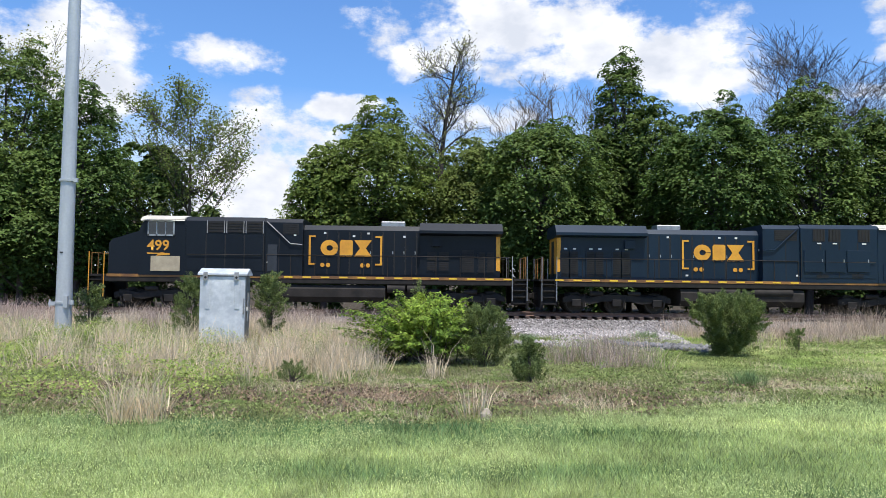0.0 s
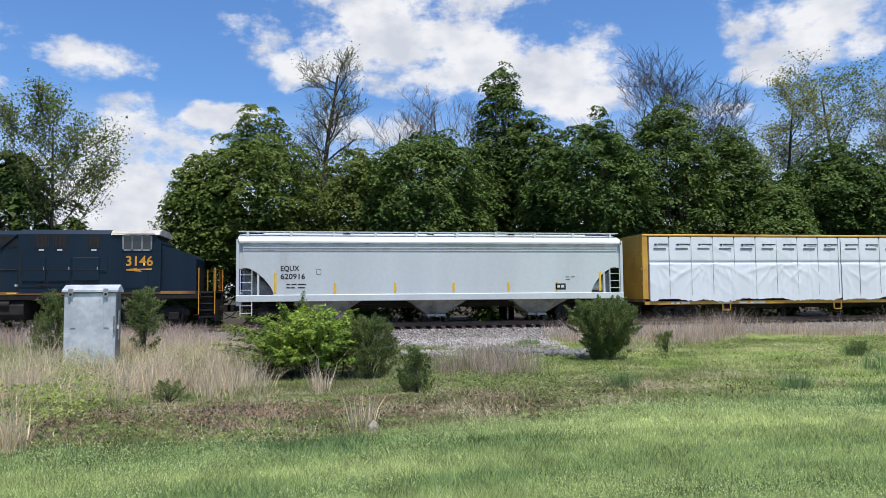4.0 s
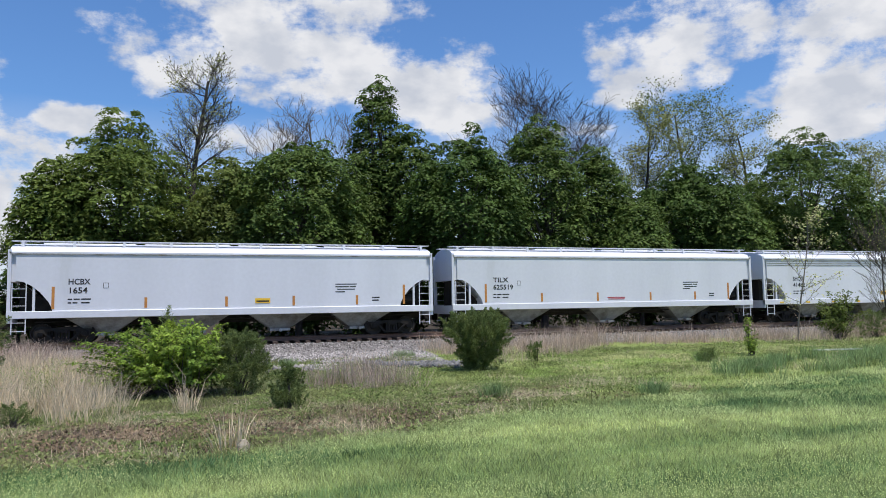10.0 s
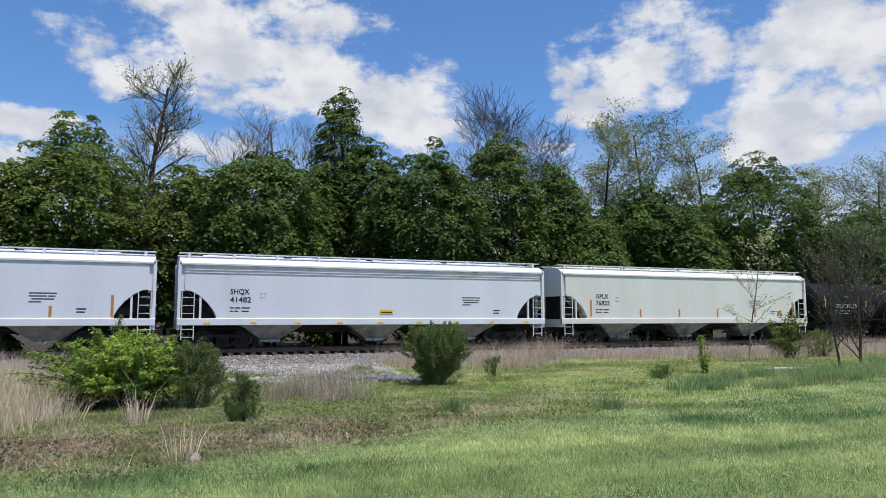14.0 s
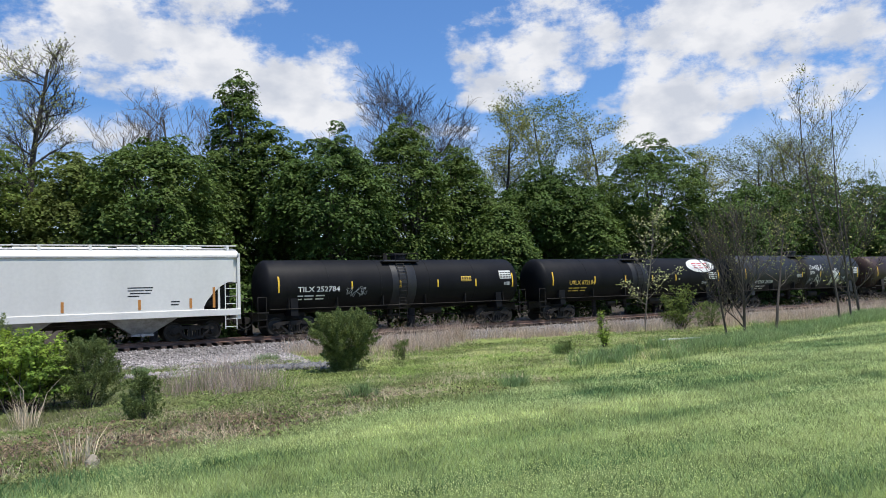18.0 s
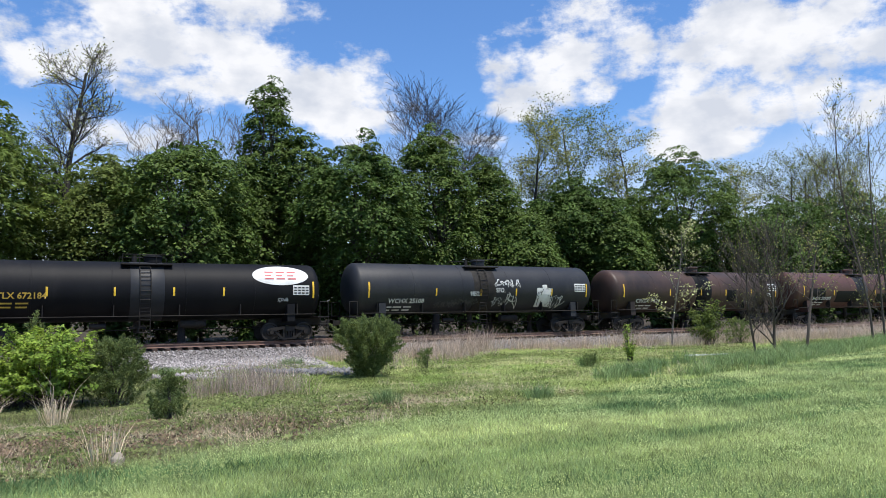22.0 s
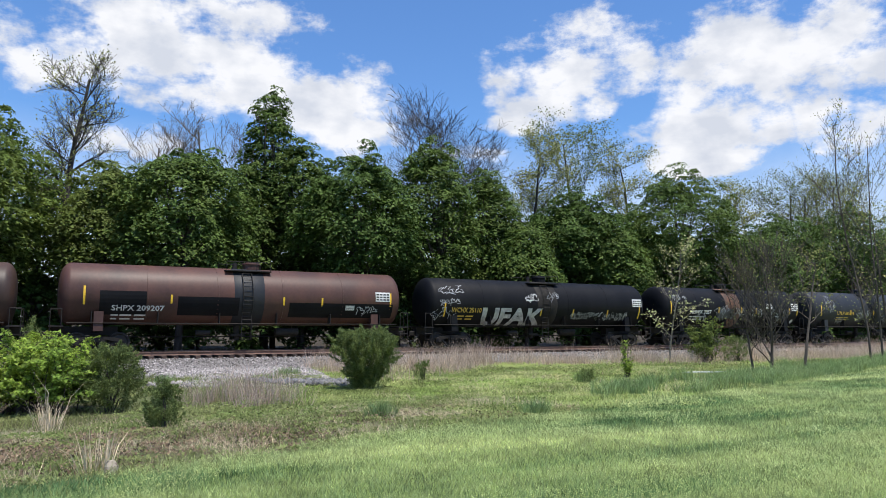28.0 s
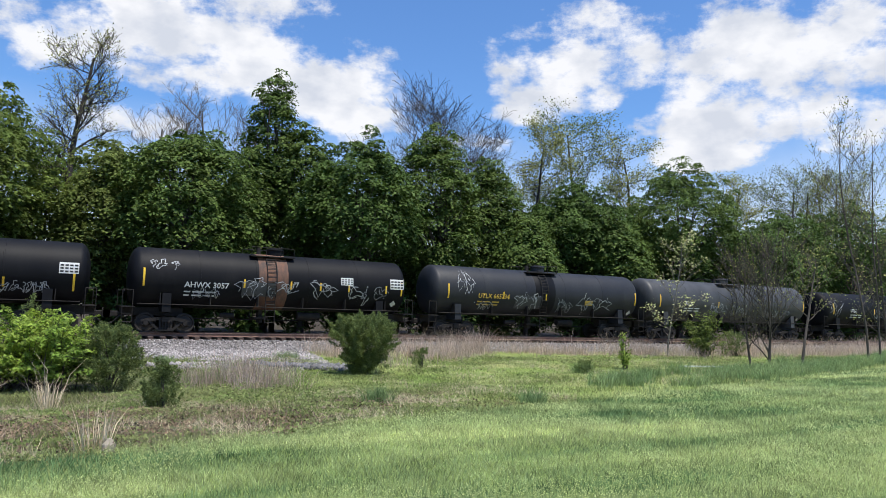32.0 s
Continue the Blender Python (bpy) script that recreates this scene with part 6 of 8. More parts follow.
def crown_points(rng, half_w, z0, z1, clumps, per, clump_r, shape=1.0, hollow=0.5, depth=0.9):
    """Drooping sprays of leaves, like shallow domes, over an uneven crown; shape > 1 gives a pointed top."""
    zc, hz = (z0 + z1) / 2, (z1 - z0) / 2
    d = rng.normal(0, 1, (clumps, 3))
    d /= np.linalg.norm(d, axis=1, keepdims=True)
    tops = max(6, clumps // 40)
    d[:tops] = np.stack([rng.normal(0, 0.16, tops), rng.normal(0, 0.16, tops), np.ones(tops)], 1)
    d /= np.linalg.norm(d, axis=1, keepdims=True)
    rad = rng.uniform(hollow, 1.0, (clumps, 1)) ** 0.6
    th = np.arctan2(d[:, 1], d[:, 0])
    lump = 1 + 0.13 * np.sin(3.1 * th + rng.uniform(0, 6)) + 0.1 * np.sin(5.3 * d[:, 2] + rng.uniform(0, 6)) + 0.09 * np.sin(7 * th + 6 * d[:, 2] + rng.uniform(0, 6))
    lump = np.minimum(lump, 1.12)
    c = d * rad * lump[:, None]
    az = np.minimum(np.abs(d[:, 2]), 0.99)
    full = (1 - az ** 2.35) ** (1 / 2.35) / np.sqrt(1 - az ** 2)  # fuller shoulders than an ellipsoid's
    full = 1 + (full - 1) * np.clip(1.6 - 0.6 * shape, 0, 1)
    taper = full * np.where(c[:, 2] > 0, 1 - (np.minimum(np.abs(c[:, 2]), 1.0) ** 2.0) * (0.16 * shape), 1 - 0.58 * np.minimum(np.abs(c[:, 2]), 1.0) ** 1.3)
    c = np.stack([c[:, 0] * half_w * 0.92 * taper, c[:, 1] * half_w * depth * taper, zc + c[:, 2] * hz * 0.97], 1)
    out = d[:, :2] / (np.linalg.norm(d[:, :2], axis=1, keepdims=True) + 1e-6)
    r = clump_r * rng.uniform(0.5, 1.3, clumps) * (1.0 - 0.35 * np.clip(d[:, 2], 0, 1) * (rad[:, 0] > 0.85))
    k = np.repeat(np.arange(clumps), per)
    n = len(k)
    u, a = np.sqrt(rng.uniform(0, 1, n)), rng.uniform(0, 6.2832, n)
    u = u * (1 + 0.22 * np.sin(5 * a + 7.0 * k))  # ragged rims
    ox, oy = u * np.cos(a) * 1.1, u * np.sin(a) * 1.1
    fall = ox * out[k, 0] + oy * out[k, 1]
    oz = 0.42 * (1 - u * u) - 0.22 * fall - 0.24 * u * u * np.clip(fall, 0, 1) + rng.normal(0, 0.07, n)
    low = rng.uniform(0, 1, n) < 0.2  # inner leaves under the dome
    oz = np.where(low, oz - rng.uniform(0.15, 0.8, n), oz)
    o = np.stack([ox, oy, oz], 1)
    pts = c[k] + o * r[k][:, None]
    nrm = np.stack([ox * 0.55 + 0.25 * out[k, 0], oy * 0.55 + 0.25 * out[k, 1], 0.9 + 0 * ox], 1) + rng.normal(0, 0.33, (n, 3))
    return pts, nrm, c


def leafy_tree(name, label, x, y, top, width, leaf_mat, seed, z0=1.2, clumps=95, per=165, size=0.195, clump_r=1.0, shape=1.0, bark=None, base_z=-0.72, hollow=0.5):
    rng = np.random.RandomState(seed)
    tree = thing(name, label, "tree", pose(x, y, base_z), "wood behind the track")
    h = top - base_z
    pts, nrm, c = crown_points(rng, width / 2, z0, h, clumps, per, clump_r, shape, hollow)
    # trunk and limbs reach into the clumps
    segs = []
    r = 0.016 * h + 0.05
    p = np.zeros(3)
    lean = rng.normal(0, 0.02, 2)
    nodes = [np.array([lean[0] * k * h / 6, lean[1] * k * h / 6, k * h * 0.85 / 6]) for k in range(7)]
    for i in range(6):
        segs.append((*nodes[i], *nodes[i + 1], r * (1 - 0.14 * i), r * (1 - 0.14 * (i + 1))))
    for q in c[rng.permutation(len(c))[:26]]:
        zb = np.clip(q[2] * 0.55, 0.8, h * 0.75)
        i = min(5, int(zb / (h * 0.85 / 6)))
        s = nodes[i] + (nodes[i + 1] - nodes[i]) * (zb / (h * 0.85 / 6) - i)
        m = (s + q) / 2 + rng.normal(0, 0.2, 3) + np.array([0, 0, 0.15])
        segs.append((*s, *m, r * 0.35, r * 0.22))
        segs.append((*m, *q, r * 0.22, 0.02))
    part("trunk", branch_mesh("trunk", segs, bark or BARK, 7), None, tree)
    v, n = leaf_tris(rng, pts, nrm, size)
    part("crown", fast_mesh("crown", v, n, 3, leaf_mat), None, tree)
    return tree


def branchy_tree(name, label, x, y, top, spread, seed, bark, leaf_mat=None, leaves=0, leaf_size=0.2, kids=(12, 6, 4), first=0.3, upward=0.6, trunk_r=None, base_z=-0.72, twig=0.014, leader=0.85, group="wood behind the track", cloud=0.5, bendy=0.12, oval=0.7, lean=0.0):
    rng = np.random.RandomState(seed)
    tree = thing(name, label, "tree", pose(x, y, base_z), group)
    h = top - base_z
    segs, tips = grow(rng, h, spread, trunk_r or 0.010 * h + 0.05, first, kids, upward, twig, bendy, leader, oval)
    main, segs = segs[:, 8] == 0, segs[:, :8]
    k = h / max(segs[:, 2].max(), segs[:, 5].max())
    segs[:, [2, 5]] *= k
    segs[:, 0] += lean * segs[:, 2]
    segs[:, 3] += lean * segs[:, 5]
    part("trunk", tube_mesh("trunk", segs[main], bark), None, tree)
    part("branchwork", branch_mesh("branchwork", segs[~main], bark, 3), None, tree, kind="stuff")
    if leaves:
        tp = np.array(tips) * np.array([1, 1, k])
        tp[:, 0] += lean * tp[:, 2]
        pts = tp[rng.randint(0, len(tp), leaves)] + rng.normal(0, cloud, (leaves, 3)) * np.array([1, 1, 0.7])
        v, n = leaf_tris(rng, pts, rng.normal(0, 0.6, (leaves, 3)) + np.array([0, -0.3, 0.8]), leaf_size)
        part("crown", fast_mesh("crown", v, n, 3, leaf_mat), None, tree)
    return tree


def make_wood():
    green = "full green maple in fresh leaf standing behind the railway"
    dark = "dark green tree in full leaf at the wood's edge"
    # x, y, top, width
    maples = [(-3.9, 49, 13.9, 8.8), (-7.2, 48, 10.2, 5.6), (6.8, 46.5, 12.1, 9.2), (18.5, 46.5, 13.6, 9.2), (25.0, 48, 15.0, 7.2), (31.0, 50, 13.9, 6.0), (40.3, 50, 13.5, 9.4), (52.6, 50, 16.8, 12.0)]
    for i, (x, y, top, w) in enumerate(maples):
        leafy_tree("maple_tree", green, x, y, top, w, LEAF_FRESH if i < 2 else LEAF_MAPLE if i not in (3, 6) else LEAF_DARK, 100 + i, z0=2.0, clumps=int(200 + w * 48), per=80, size=0.175, clump_r=0.78, hollow=0.3 if i < 2 else 0.5)
    tall = [(13.7, 53, 18.7, 4.8, 6.0, 0.8), (15.9, 51, 15.2, 4.6, 4.0, 1.2), (12.3, 52, 13.0, 5.0, 2.0, 1.2)]
    for i, (x, y, top, w, z0, sh) in enumerate(tall):
        leafy_tree("tall_tree", "tall narrow tree in dense green leaf", x, y, top, w, LEAF_MAPLE, 120 + i, z0=z0, clumps=300, per=80, clump_r=0.68, shape=sh, size=0.175)
    mass = [(-29.4, 50, 17.6, 10.5), (-23.6, 48, 14.2, 8.0), (-36.5, 50, 17.0, 11.0), (-45.0, 51, 16.0, 12.0), (-26.0, 46, 9.5, 7.0)]
    for i, (x, y, top, w) in enumerate(mass):
        leafy_tree("dark_tree", dark, x, y, top, w, LEAF_DARK if i % 2 else LEAF_MAPLE, 130 + i, z0=1.6, clumps=int(180 + w * 40), per=80, size=0.175, clump_r=0.8)
    low = [(2.6, 50, 11.2, 7.0), (32.1, 46, 8.6, 5.4), (42.1, 47, 9.6, 6.4), (67.4, 50, 12.8, 12.5), (79.1, 50, 15.4, 10.5), (91.0, 51, 15.0, 12.0), (104.0, 52, 16.0, 13.0), (60.0, 47, 10.5, 7.5)]
    for i, (x, y, top, w) in enumerate(low):
        leafy_tree("young_tree", "lower green tree with lighter spring leaves" if i == 0 else green, x, y, top, w, LEAF_YOUNG if i == 0 else LEAF_DARK if x > 55 else LEAF_MAPLE, 140 + i, z0=1.8, clumps=int(160 + w * 36), per=80, size=0.185, clump_r=0.8)
    leafy_tree("small_conifer", "small dark tree top rising behind the locomotive", -16.2, 52, 7.2, 3.6, LEAF_DARK, 160, clumps=60, per=70, clump_r=0.6, shape=2.2, size=0.2)
    # airy, bare and budding trees
    branchy_tree("airy_tree", "airy tree with thin pale spring leaves", -18.1, 54, 16.6, 5.6, 201, BARK, LEAF_YOUNG, 15000, 0.15, (16, 7, 5), 0.22, 0.75, cloud=0.34, trunk_r=0.2)
    branchy_tree("airy_tree", "airy tree with thin pale spring leaves", -33.0, 60, 22.0, 6.0, 202, BARK_PALE, LEAF_OLIVE, 4500, 0.17, (15, 6, 4), 0.3, 0.8)
    branchy_tree("tall_bare_tree", "tall dark-trunked tree with thin budding twigs", 0.7, 55, 20.6, 3.0, 203, BARK_DARK, LEAF_OLIVE, 4500, 0.12, (26, 9, 7), 0.34, 0.55, cloud=0.25, trunk_r=0.34, bendy=0.2, twig=0.012, oval=0.3, leader=0.85)
    for i, (x, top, sp) in enumerate(((7.2, 20.5, 4.0), (9.8, 21.5, 4.0), (13.0, 23.2, 5.0), (16.0, 21.5, 4.0))):
        branchy_tree("bare_tree", "pale leafless tree behind the maples", x, 72, top, sp, 210 + i, BARK_FAR, kids=(14, 7, 6), first=0.4, upward=0.7, leader=0.75, twig=0.013, bendy=0.16)
    branchy_tree("spreading_bare_tree", "large leafless tree with spreading dark limbs", 35.4, 62, 25.6, 8.2, 221, BARK_DARK, kids=(12, 8, 6, 3), first=0.5, upward=0.78, leader=0.8, twig=0.014, trunk_r=0.5, bendy=0.22, oval=0.3)
    branchy_tree("spreading_bare_tree", "leafless tree with thin pale limbs", 29.6, 64, 23.6, 5.0, 222, BARK_FAR, kids=(10, 8, 6), first=0.45, upward=0.6, leader=0.74, twig=0.012, trunk_r=0.22, oval=0.3)
    semi = [(41.8, 60, 21.1, 2.7), (50.0, 61, 24.2, 3.8), (58.7, 63, 22.5, 2.8), (71.3, 60, 19.4, 2.5), (90.4, 66, 24.2, 5.4), (102.9, 66, 26.2, 4.8), (97.8, 70, 25.7, 5.6), (107.4, 70, 29.6, 6.0)]
    for i, (x, y, top, sp) in enumerate(semi):
        branchy_tree("budding_tree", "slender tree with sparse olive spring leaves", x, y, top, sp * 1.45, 230 + i, BARK_DARK, LEAF_OLIVE if i % 3 != 1 else LEAF_YOUNG, 12000 if i < 3 else 7500, 0.16, (18, 7, 4), 0.28, 0.5, cloud=0.42, twig=0.012, oval=0.5)
    # understory along the far side of the track, and a second row that closes the wood
    rng = np.random.RandomState(9)
    shrubs = []
    for k in range(3):
        t = leafy_tree("understory_shrub", "dark understory shrub beyond the track", -60 - 4 * k, 46, 4.4 + 0.8 * k, 5.6, LEAF_DARK, 300 + k, z0=0.1, clumps=46, per=100, size=0.26, clump_r=0.9)
        shrubs.append(t)
    for i, x in enumerate(np.arange(-50, 112, 3.3)):
        gap = -19 < x < -9.5  # only low growth in the opening of the wood
        copy_thing(shrubs[0 if gap else i % 3], pose(x + rng.uniform(-0.8, 0.8), 50.6 + rng.uniform(-0.8, 1.6), -0.75, 0, 0, rng.uniform(0, 360)))
    back = []
    for k in range(2):
        back.append(leafy_tree("woodland_tree", "dark woodland tree in the second row", -72 - 8 * k, 60, 12.0 + k, 9.5, LEAF_DARK, 320 + k, z0=0.4, clumps=85, per=75, size=0.4, clump_r=1.2))
    for i, x in enumerate(np.arange(-66, 150, 4.4)):
        if -21 < x < -3:
            continue
        copy_thing(back[i % 2], pose(x + rng.uniform(-1.5, 1.5), 57.5 + rng.uniform(-1.5, 6), -0.75, 0, 0, rng.uniform(0, 360)))
    for i, x in enumerate(np.arange(114, 200, 9.0)):
        copy_thing(back[i % 2], pose(x, 49 + rng.uniform(-1, 3), -0.75, 0, 0, rng.uniform(0, 360)))


make_wood()


# ---- plants and things on the near side ----
def on_ground(x, y):
    return float(ground_z(np.float64(x), np.float64(y)))


def blades(rng, pts, height, width, lean=0.35, bend=0.3):
    """Bent grass blades: a quad and a tip each, as two kites; returns vertices for quads."""
    n = len(pts)
    a = rng.uniform(0, 6.283, n)
    side = np.stack([np.cos(a), np.sin(a), 0 * a], 1)
    h = height * rng.uniform(0.55, 1.25, (n, 1))
    dirn = np.stack([rng.normal(0, lean, n), rng.normal(0, lean, n), np.ones(n)], 1)
    dirn /= np.linalg.norm(dirn, axis=1, keepdims=True)
    w = width * rng.uniform(0.6, 1.3, (n, 1))
    mid = pts + dirn * h * 0.55
    tip = pts + dirn * h + np.stack([rng.normal(0, bend, n), rng.normal(0, bend, n), -0.1 + 0 * a], 1) * h * 0.5
    v = np.stack([pts - side * w, pts + side * w, mid + side * w * 0.7, tip, mid - side * w * 0.7], 1)
    return v


def tufts(rng, centres, per, height, width, spread=0.07, fan=0.3, bend=0.35):
    """Blades that fan out from a common foot; height is one value a tuft."""
    n = len(centres)
    k = np.repeat(np.arange(n), per)
    o = rng.normal(0, 1, (len(k), 2))
    foot = centres[k].copy()
    foot[:, :2] += o * spread
    h = (np.asarray(height)[k] * rng.uniform(0.45, 1.15, len(k)))[:, None]
    out = np.concatenate([o * fan + rng.normal(0, 0.08, o.shape), np.ones((len(k), 1))], 1)
    out /= np.linalg.norm(out, axis=1, keepdims=True)
    a = rng.uniform(0, 6.283, len(k))
    side = np.stack([np.cos(a), np.sin(a), 0 * a], 1) * (width * rng.uniform(0.6, 1.3, (len(k), 1)))
    mid = foot + out * h * 0.6
    tip = foot + out * h + np.concatenate([o * bend + rng.normal(0, 0.15, o.shape), -0.12 + 0 * a[:, None]], 1) * h * 0.4
    return np.stack([foot - side, foot + side, mid + side * 0.7, tip, mid - side * 0.7], 1)


def slivers(rng, pts, height, width, lean=0.5):
    """Short blades of one triangle each."""
    n = len(pts)
    a = rng.uniform(0, 6.283, n)
    w = (np.asarray(width) * rng.uniform(0.6, 1.3, n))[:, None]
    side = np.stack([np.cos(a), np.sin(a), 0 * a], 1) * w
    h = height * rng.uniform(0.55, 1.3, (n, 1))
    tip = pts + np.stack([rng.normal(0, lean, n), rng.normal(0, lean, n), np.ones(n)], 1) * h
    return np.stack([pts - side, pts + side, tip], 1)


def sliver_mesh(name, v, material):
    return fast_mesh(name, v.reshape(-1, 3), len(v), 3, material)


def blade_mesh(name, v, material):
    """Five vertices a blade, as three triangles that share them."""
    n = len(v)
    tri = np.array([(0, 1, 2), (0, 2, 4), (4, 2, 3)])
    faces = (tri[None] + 5 * np.arange(n)[:, None, None]).reshape(-1, 3)
    me = bpy.data.meshes.new(name)
    me.vertices.add(5 * n)
    me.vertices.foreach_set("co", v.astype(np.float32).ravel())
    me.loops.add(len(faces) * 3)
    me.loops.foreach_set("vertex_index", faces.astype(np.int32).ravel())
    me.polygons.add(len(faces))
    me.polygons.foreach_set("loop_start", np.arange(0, len(faces) * 3, 3, dtype=np.int32))
    me.update(calc_edges=True)
    me.materials.append(material)
    return me


def scatter(rng, n, x0, x1, y0, y1):
    x, y = rng.uniform(x0, x1, n), rng.uniform(y0, y1, n)
    return np.stack([x, y, ground_z(x, y)], 1)


def patchy(p, s, seed):
    """Cheap smooth noise in 0..1 over the ground."""
    r = np.random.RandomState(seed)
    out = np.zeros(len(p))
    for k in range(5):
        a, ph, f = r.uniform(0, 6.28), r.uniform(0, 6.28), s * r.uniform(0.6, 2.4)
        out += np.sin(f * (p[:, 0] * math.cos(a) + p[:, 1] * math.sin(a)) + ph)
    return 0.5 + out / 7.0


def make_lawn():
    rng = np.random.RandomState(21)
    # denser near the camera: sample the angle and the distance
    def fan(n, near, far, az0, az1, power):
        d = near + (far - near) * rng.uniform(0, 1, n) ** power
        a = np.radians(rng.uniform(az0, az1, n))
        x, y = d * np.sin(a), d * np.cos(a)
        return np.stack([x, y, ground_z(x, y)], 1)

    p = np.concatenate([fan(680000, 4.8, 34, -36, 66, 1.15), fan(40000, 0.5, 9, 66, 324, 0.6), fan(12000, 0.5, 4.8, -36, 66, 0.6)])
    edge = mown_edge(p[:, 0])
    p = p[p[:, 1] < edge + rng.normal(0.4, 0.4, len(p))]
    far = np.linalg.norm(p[:, :2], axis=1)
    tall = 0.05 + 0.035 * np.clip(patchy(p, 0.8, 51), 0, 1)
    v = slivers(rng, p, tall[:, None], 0.0035 * np.clip(far / 7, 0.8, 3.5))
    tagged(new("mown_grass", sliver_mesh("mown_grass", v, GRASS)), "short mown grass of the sloping lawn", "grass", kind="stuff")
    # pale clover leaves and seed heads in drifts that run along the slope
    q = fan(700000, 4.8, 30, -36, 66, 1.1)
    q = q[q[:, 1] < mown_edge(q[:, 0]) + 0.3]
    sq = q * np.array([0.45, 1.6, 1.0])
    q = q[patchy(q, 1.6, 5) + patchy(sq, 0.55, 8) + rng.normal(0, 0.12, len(q)) > 0.98]
    far = np.linalg.norm(q[:, :2], axis=1)
    q[:, 2] += rng.uniform(0.045, 0.085, len(q))
    lv, n = leaf_tris(rng, q, rng.normal(0, 0.4, (len(q), 3)) + np.array([0, -0.35, 1.0]), 0.0096 * np.clip(far / 9, 0.9, 1.7))
    tagged(new("clover_leaves", fast_mesh("clover_leaves", lv, n, 3, CLOVER)), "pale clover leaves and seed heads scattered in the lawn", "clover", kind="stuff")


def make_rough():
    """Everything between the mown edge and the track."""
    rng = np.random.RandomState(31)

    def zone(n, x0, x1, y0, y1, keep):
        p = scatter(rng, n, x0, x1, y0, y1)
        return p[keep(p)]

    def beyond(p, a=0.0):
        return p[:, 1] > mown_edge(p[:, 0]) + a

    def leafage(name, label, category, p, lift, size, material):
        p = p.copy()
        p[:, 2] += lift
        lv, n = leaf_tris(rng, p, rng.normal(0, 0.45, (len(p), 3)) + np.array([0, -0.35, 0.9]), size)
        tagged(new(name, fast_mesh(name, lv, n, 3, material)), label, category, kind="stuff")

    def near_bank(p):
        """1 on the brown bank that runs along the mown edge, fading out beyond it."""
        d = p[:, 1] - mown_edge(p[:, 0])
        return np.clip(1.3 - np.abs(d - 2.4) / 2.4, 0, 1) * np.clip((8.0 - p[:, 0]) / 2.0, 0, 1)

    # low leafy weeds in clumps, thin on the brown bank
    w = zone(330000, -22, 10, 8.3, 28, lambda p: beyond(p, 0.1) & (patchy(p, 1.1, 2) + 0.5 * patchy(p, 3.0, 4) - 0.04 * near_bank(p) + rng.normal(0, 0.14, len(p)) > 0.66))
    leafage("low_weeds", "low tangled leafy green weeds", "weeds", w, rng.uniform(0.01, 0.05, len(w)) + 0.16 * np.clip(patchy(w, 2.4, 41) - 0.35, 0, 1), 0.034, WEED)
    gw = zone(300000, -20, 50, 8.3, 30, lambda p: beyond(p, 0.1) & (patchy(p, 1.4, 42) + rng.normal(0, 0.1, len(p)) > 0.47) & ((p[:, 0] < 9) | (rng.uniform(0, 1, len(p)) < 0.9 * (patchy(p, 0.9, 71) > 0.5))))
    tagged(new("weed_grass", sliver_mesh("weed_grass", slivers(rng, gw, (0.07 + 0.16 * np.clip(patchy(gw, 2.2, 48), 0, 1))[:, None], 0.006, 0.5), WEED)), "wild grass blades among the weeds", "grass", kind="stuff")
    # a patch of broad-leaved green weeds before the dry grass
    bw = zone(16000, 1.2, 6.0, 12.5, 18.3, lambda p: np.hypot((p[:, 0] - 3.6) / 1.7, (p[:, 1] - 16.0) / 2.2) < 1 + 0.5 * (patchy(p, 2.0, 43) - 0.5) + rng.normal(0, 0.12, len(p)))
    leafage("broad_weeds", "fresh broad-leaved green weeds", "weeds", bw, rng.uniform(0.0, 1.0, len(bw)) * 0.3 * np.clip(patchy(bw, 3.0, 49), 0.1, 1), 0.05, WEED)
    cw = zone(60000, 10.5, 34, 18.5, 29, lambda p: beyond(p, 2.5) & (0.6 * patchy(p, 0.8, 72) + 0.5 * patchy(p, 2.5, 73) + 0.03 * (p[:, 1] - 24) + rng.normal(0, 0.08, len(p)) > 0.66))
    leafage("ground_cover", "dark leafy ground cover in the swale", "weeds", cw, rng.uniform(0.0, 1.0, len(cw)) * 0.28 * np.clip(patchy(cw, 2.2, 74), 0.1, 1), 0.055, WEED)
    # long uncut grass just past the mown edge, thickest where the saplings stand
    lg = zone(9000, 11.2, 40, 11.5, 24, lambda p: (p[:, 1] > mown_edge(p[:, 0]) + 0.35 + rng.normal(0, 0.15, len(p))) & (p[:, 1] < mown_edge(p[:, 0]) + 1.4 + 2.2 * patchy(p, 0.9, 75) * np.clip((p[:, 0] - 10) / 5, 0.4, 1.4)) & (0.7 * patchy(p, 1.3, 76) + 0.5 * patchy(p, 3.4, 77) + 0.12 * np.clip((p[:, 0] - 16) / 6, 0, 1) > 0.56))
    lh = 0.22 + 0.34 * np.clip(patchy(lg, 1.8, 78), 0, 1)
    tagged(new("long_grass", blade_mesh("long_grass", tufts(rng, lg, 16, lh, 0.006, 0.09, 0.3, 0.6), TUFT)), "long blue-green uncut grass past the mown edge", "grass", kind="stuff")
    # bright moss-like turf in the swale
    g = zone(330000, 4, 60, 11, 30, lambda p: beyond(p, 0.3) & (p[:, 0] > 6.5 + rng.normal(0, 1.2, len(p)) - 0.25 * (p[:, 1] - 14)) & (patchy(p, 1.2, 3) + rng.normal(0, 0.15, len(p)) > 0.34))
    fg = np.linalg.norm(g[:, :2], axis=1)
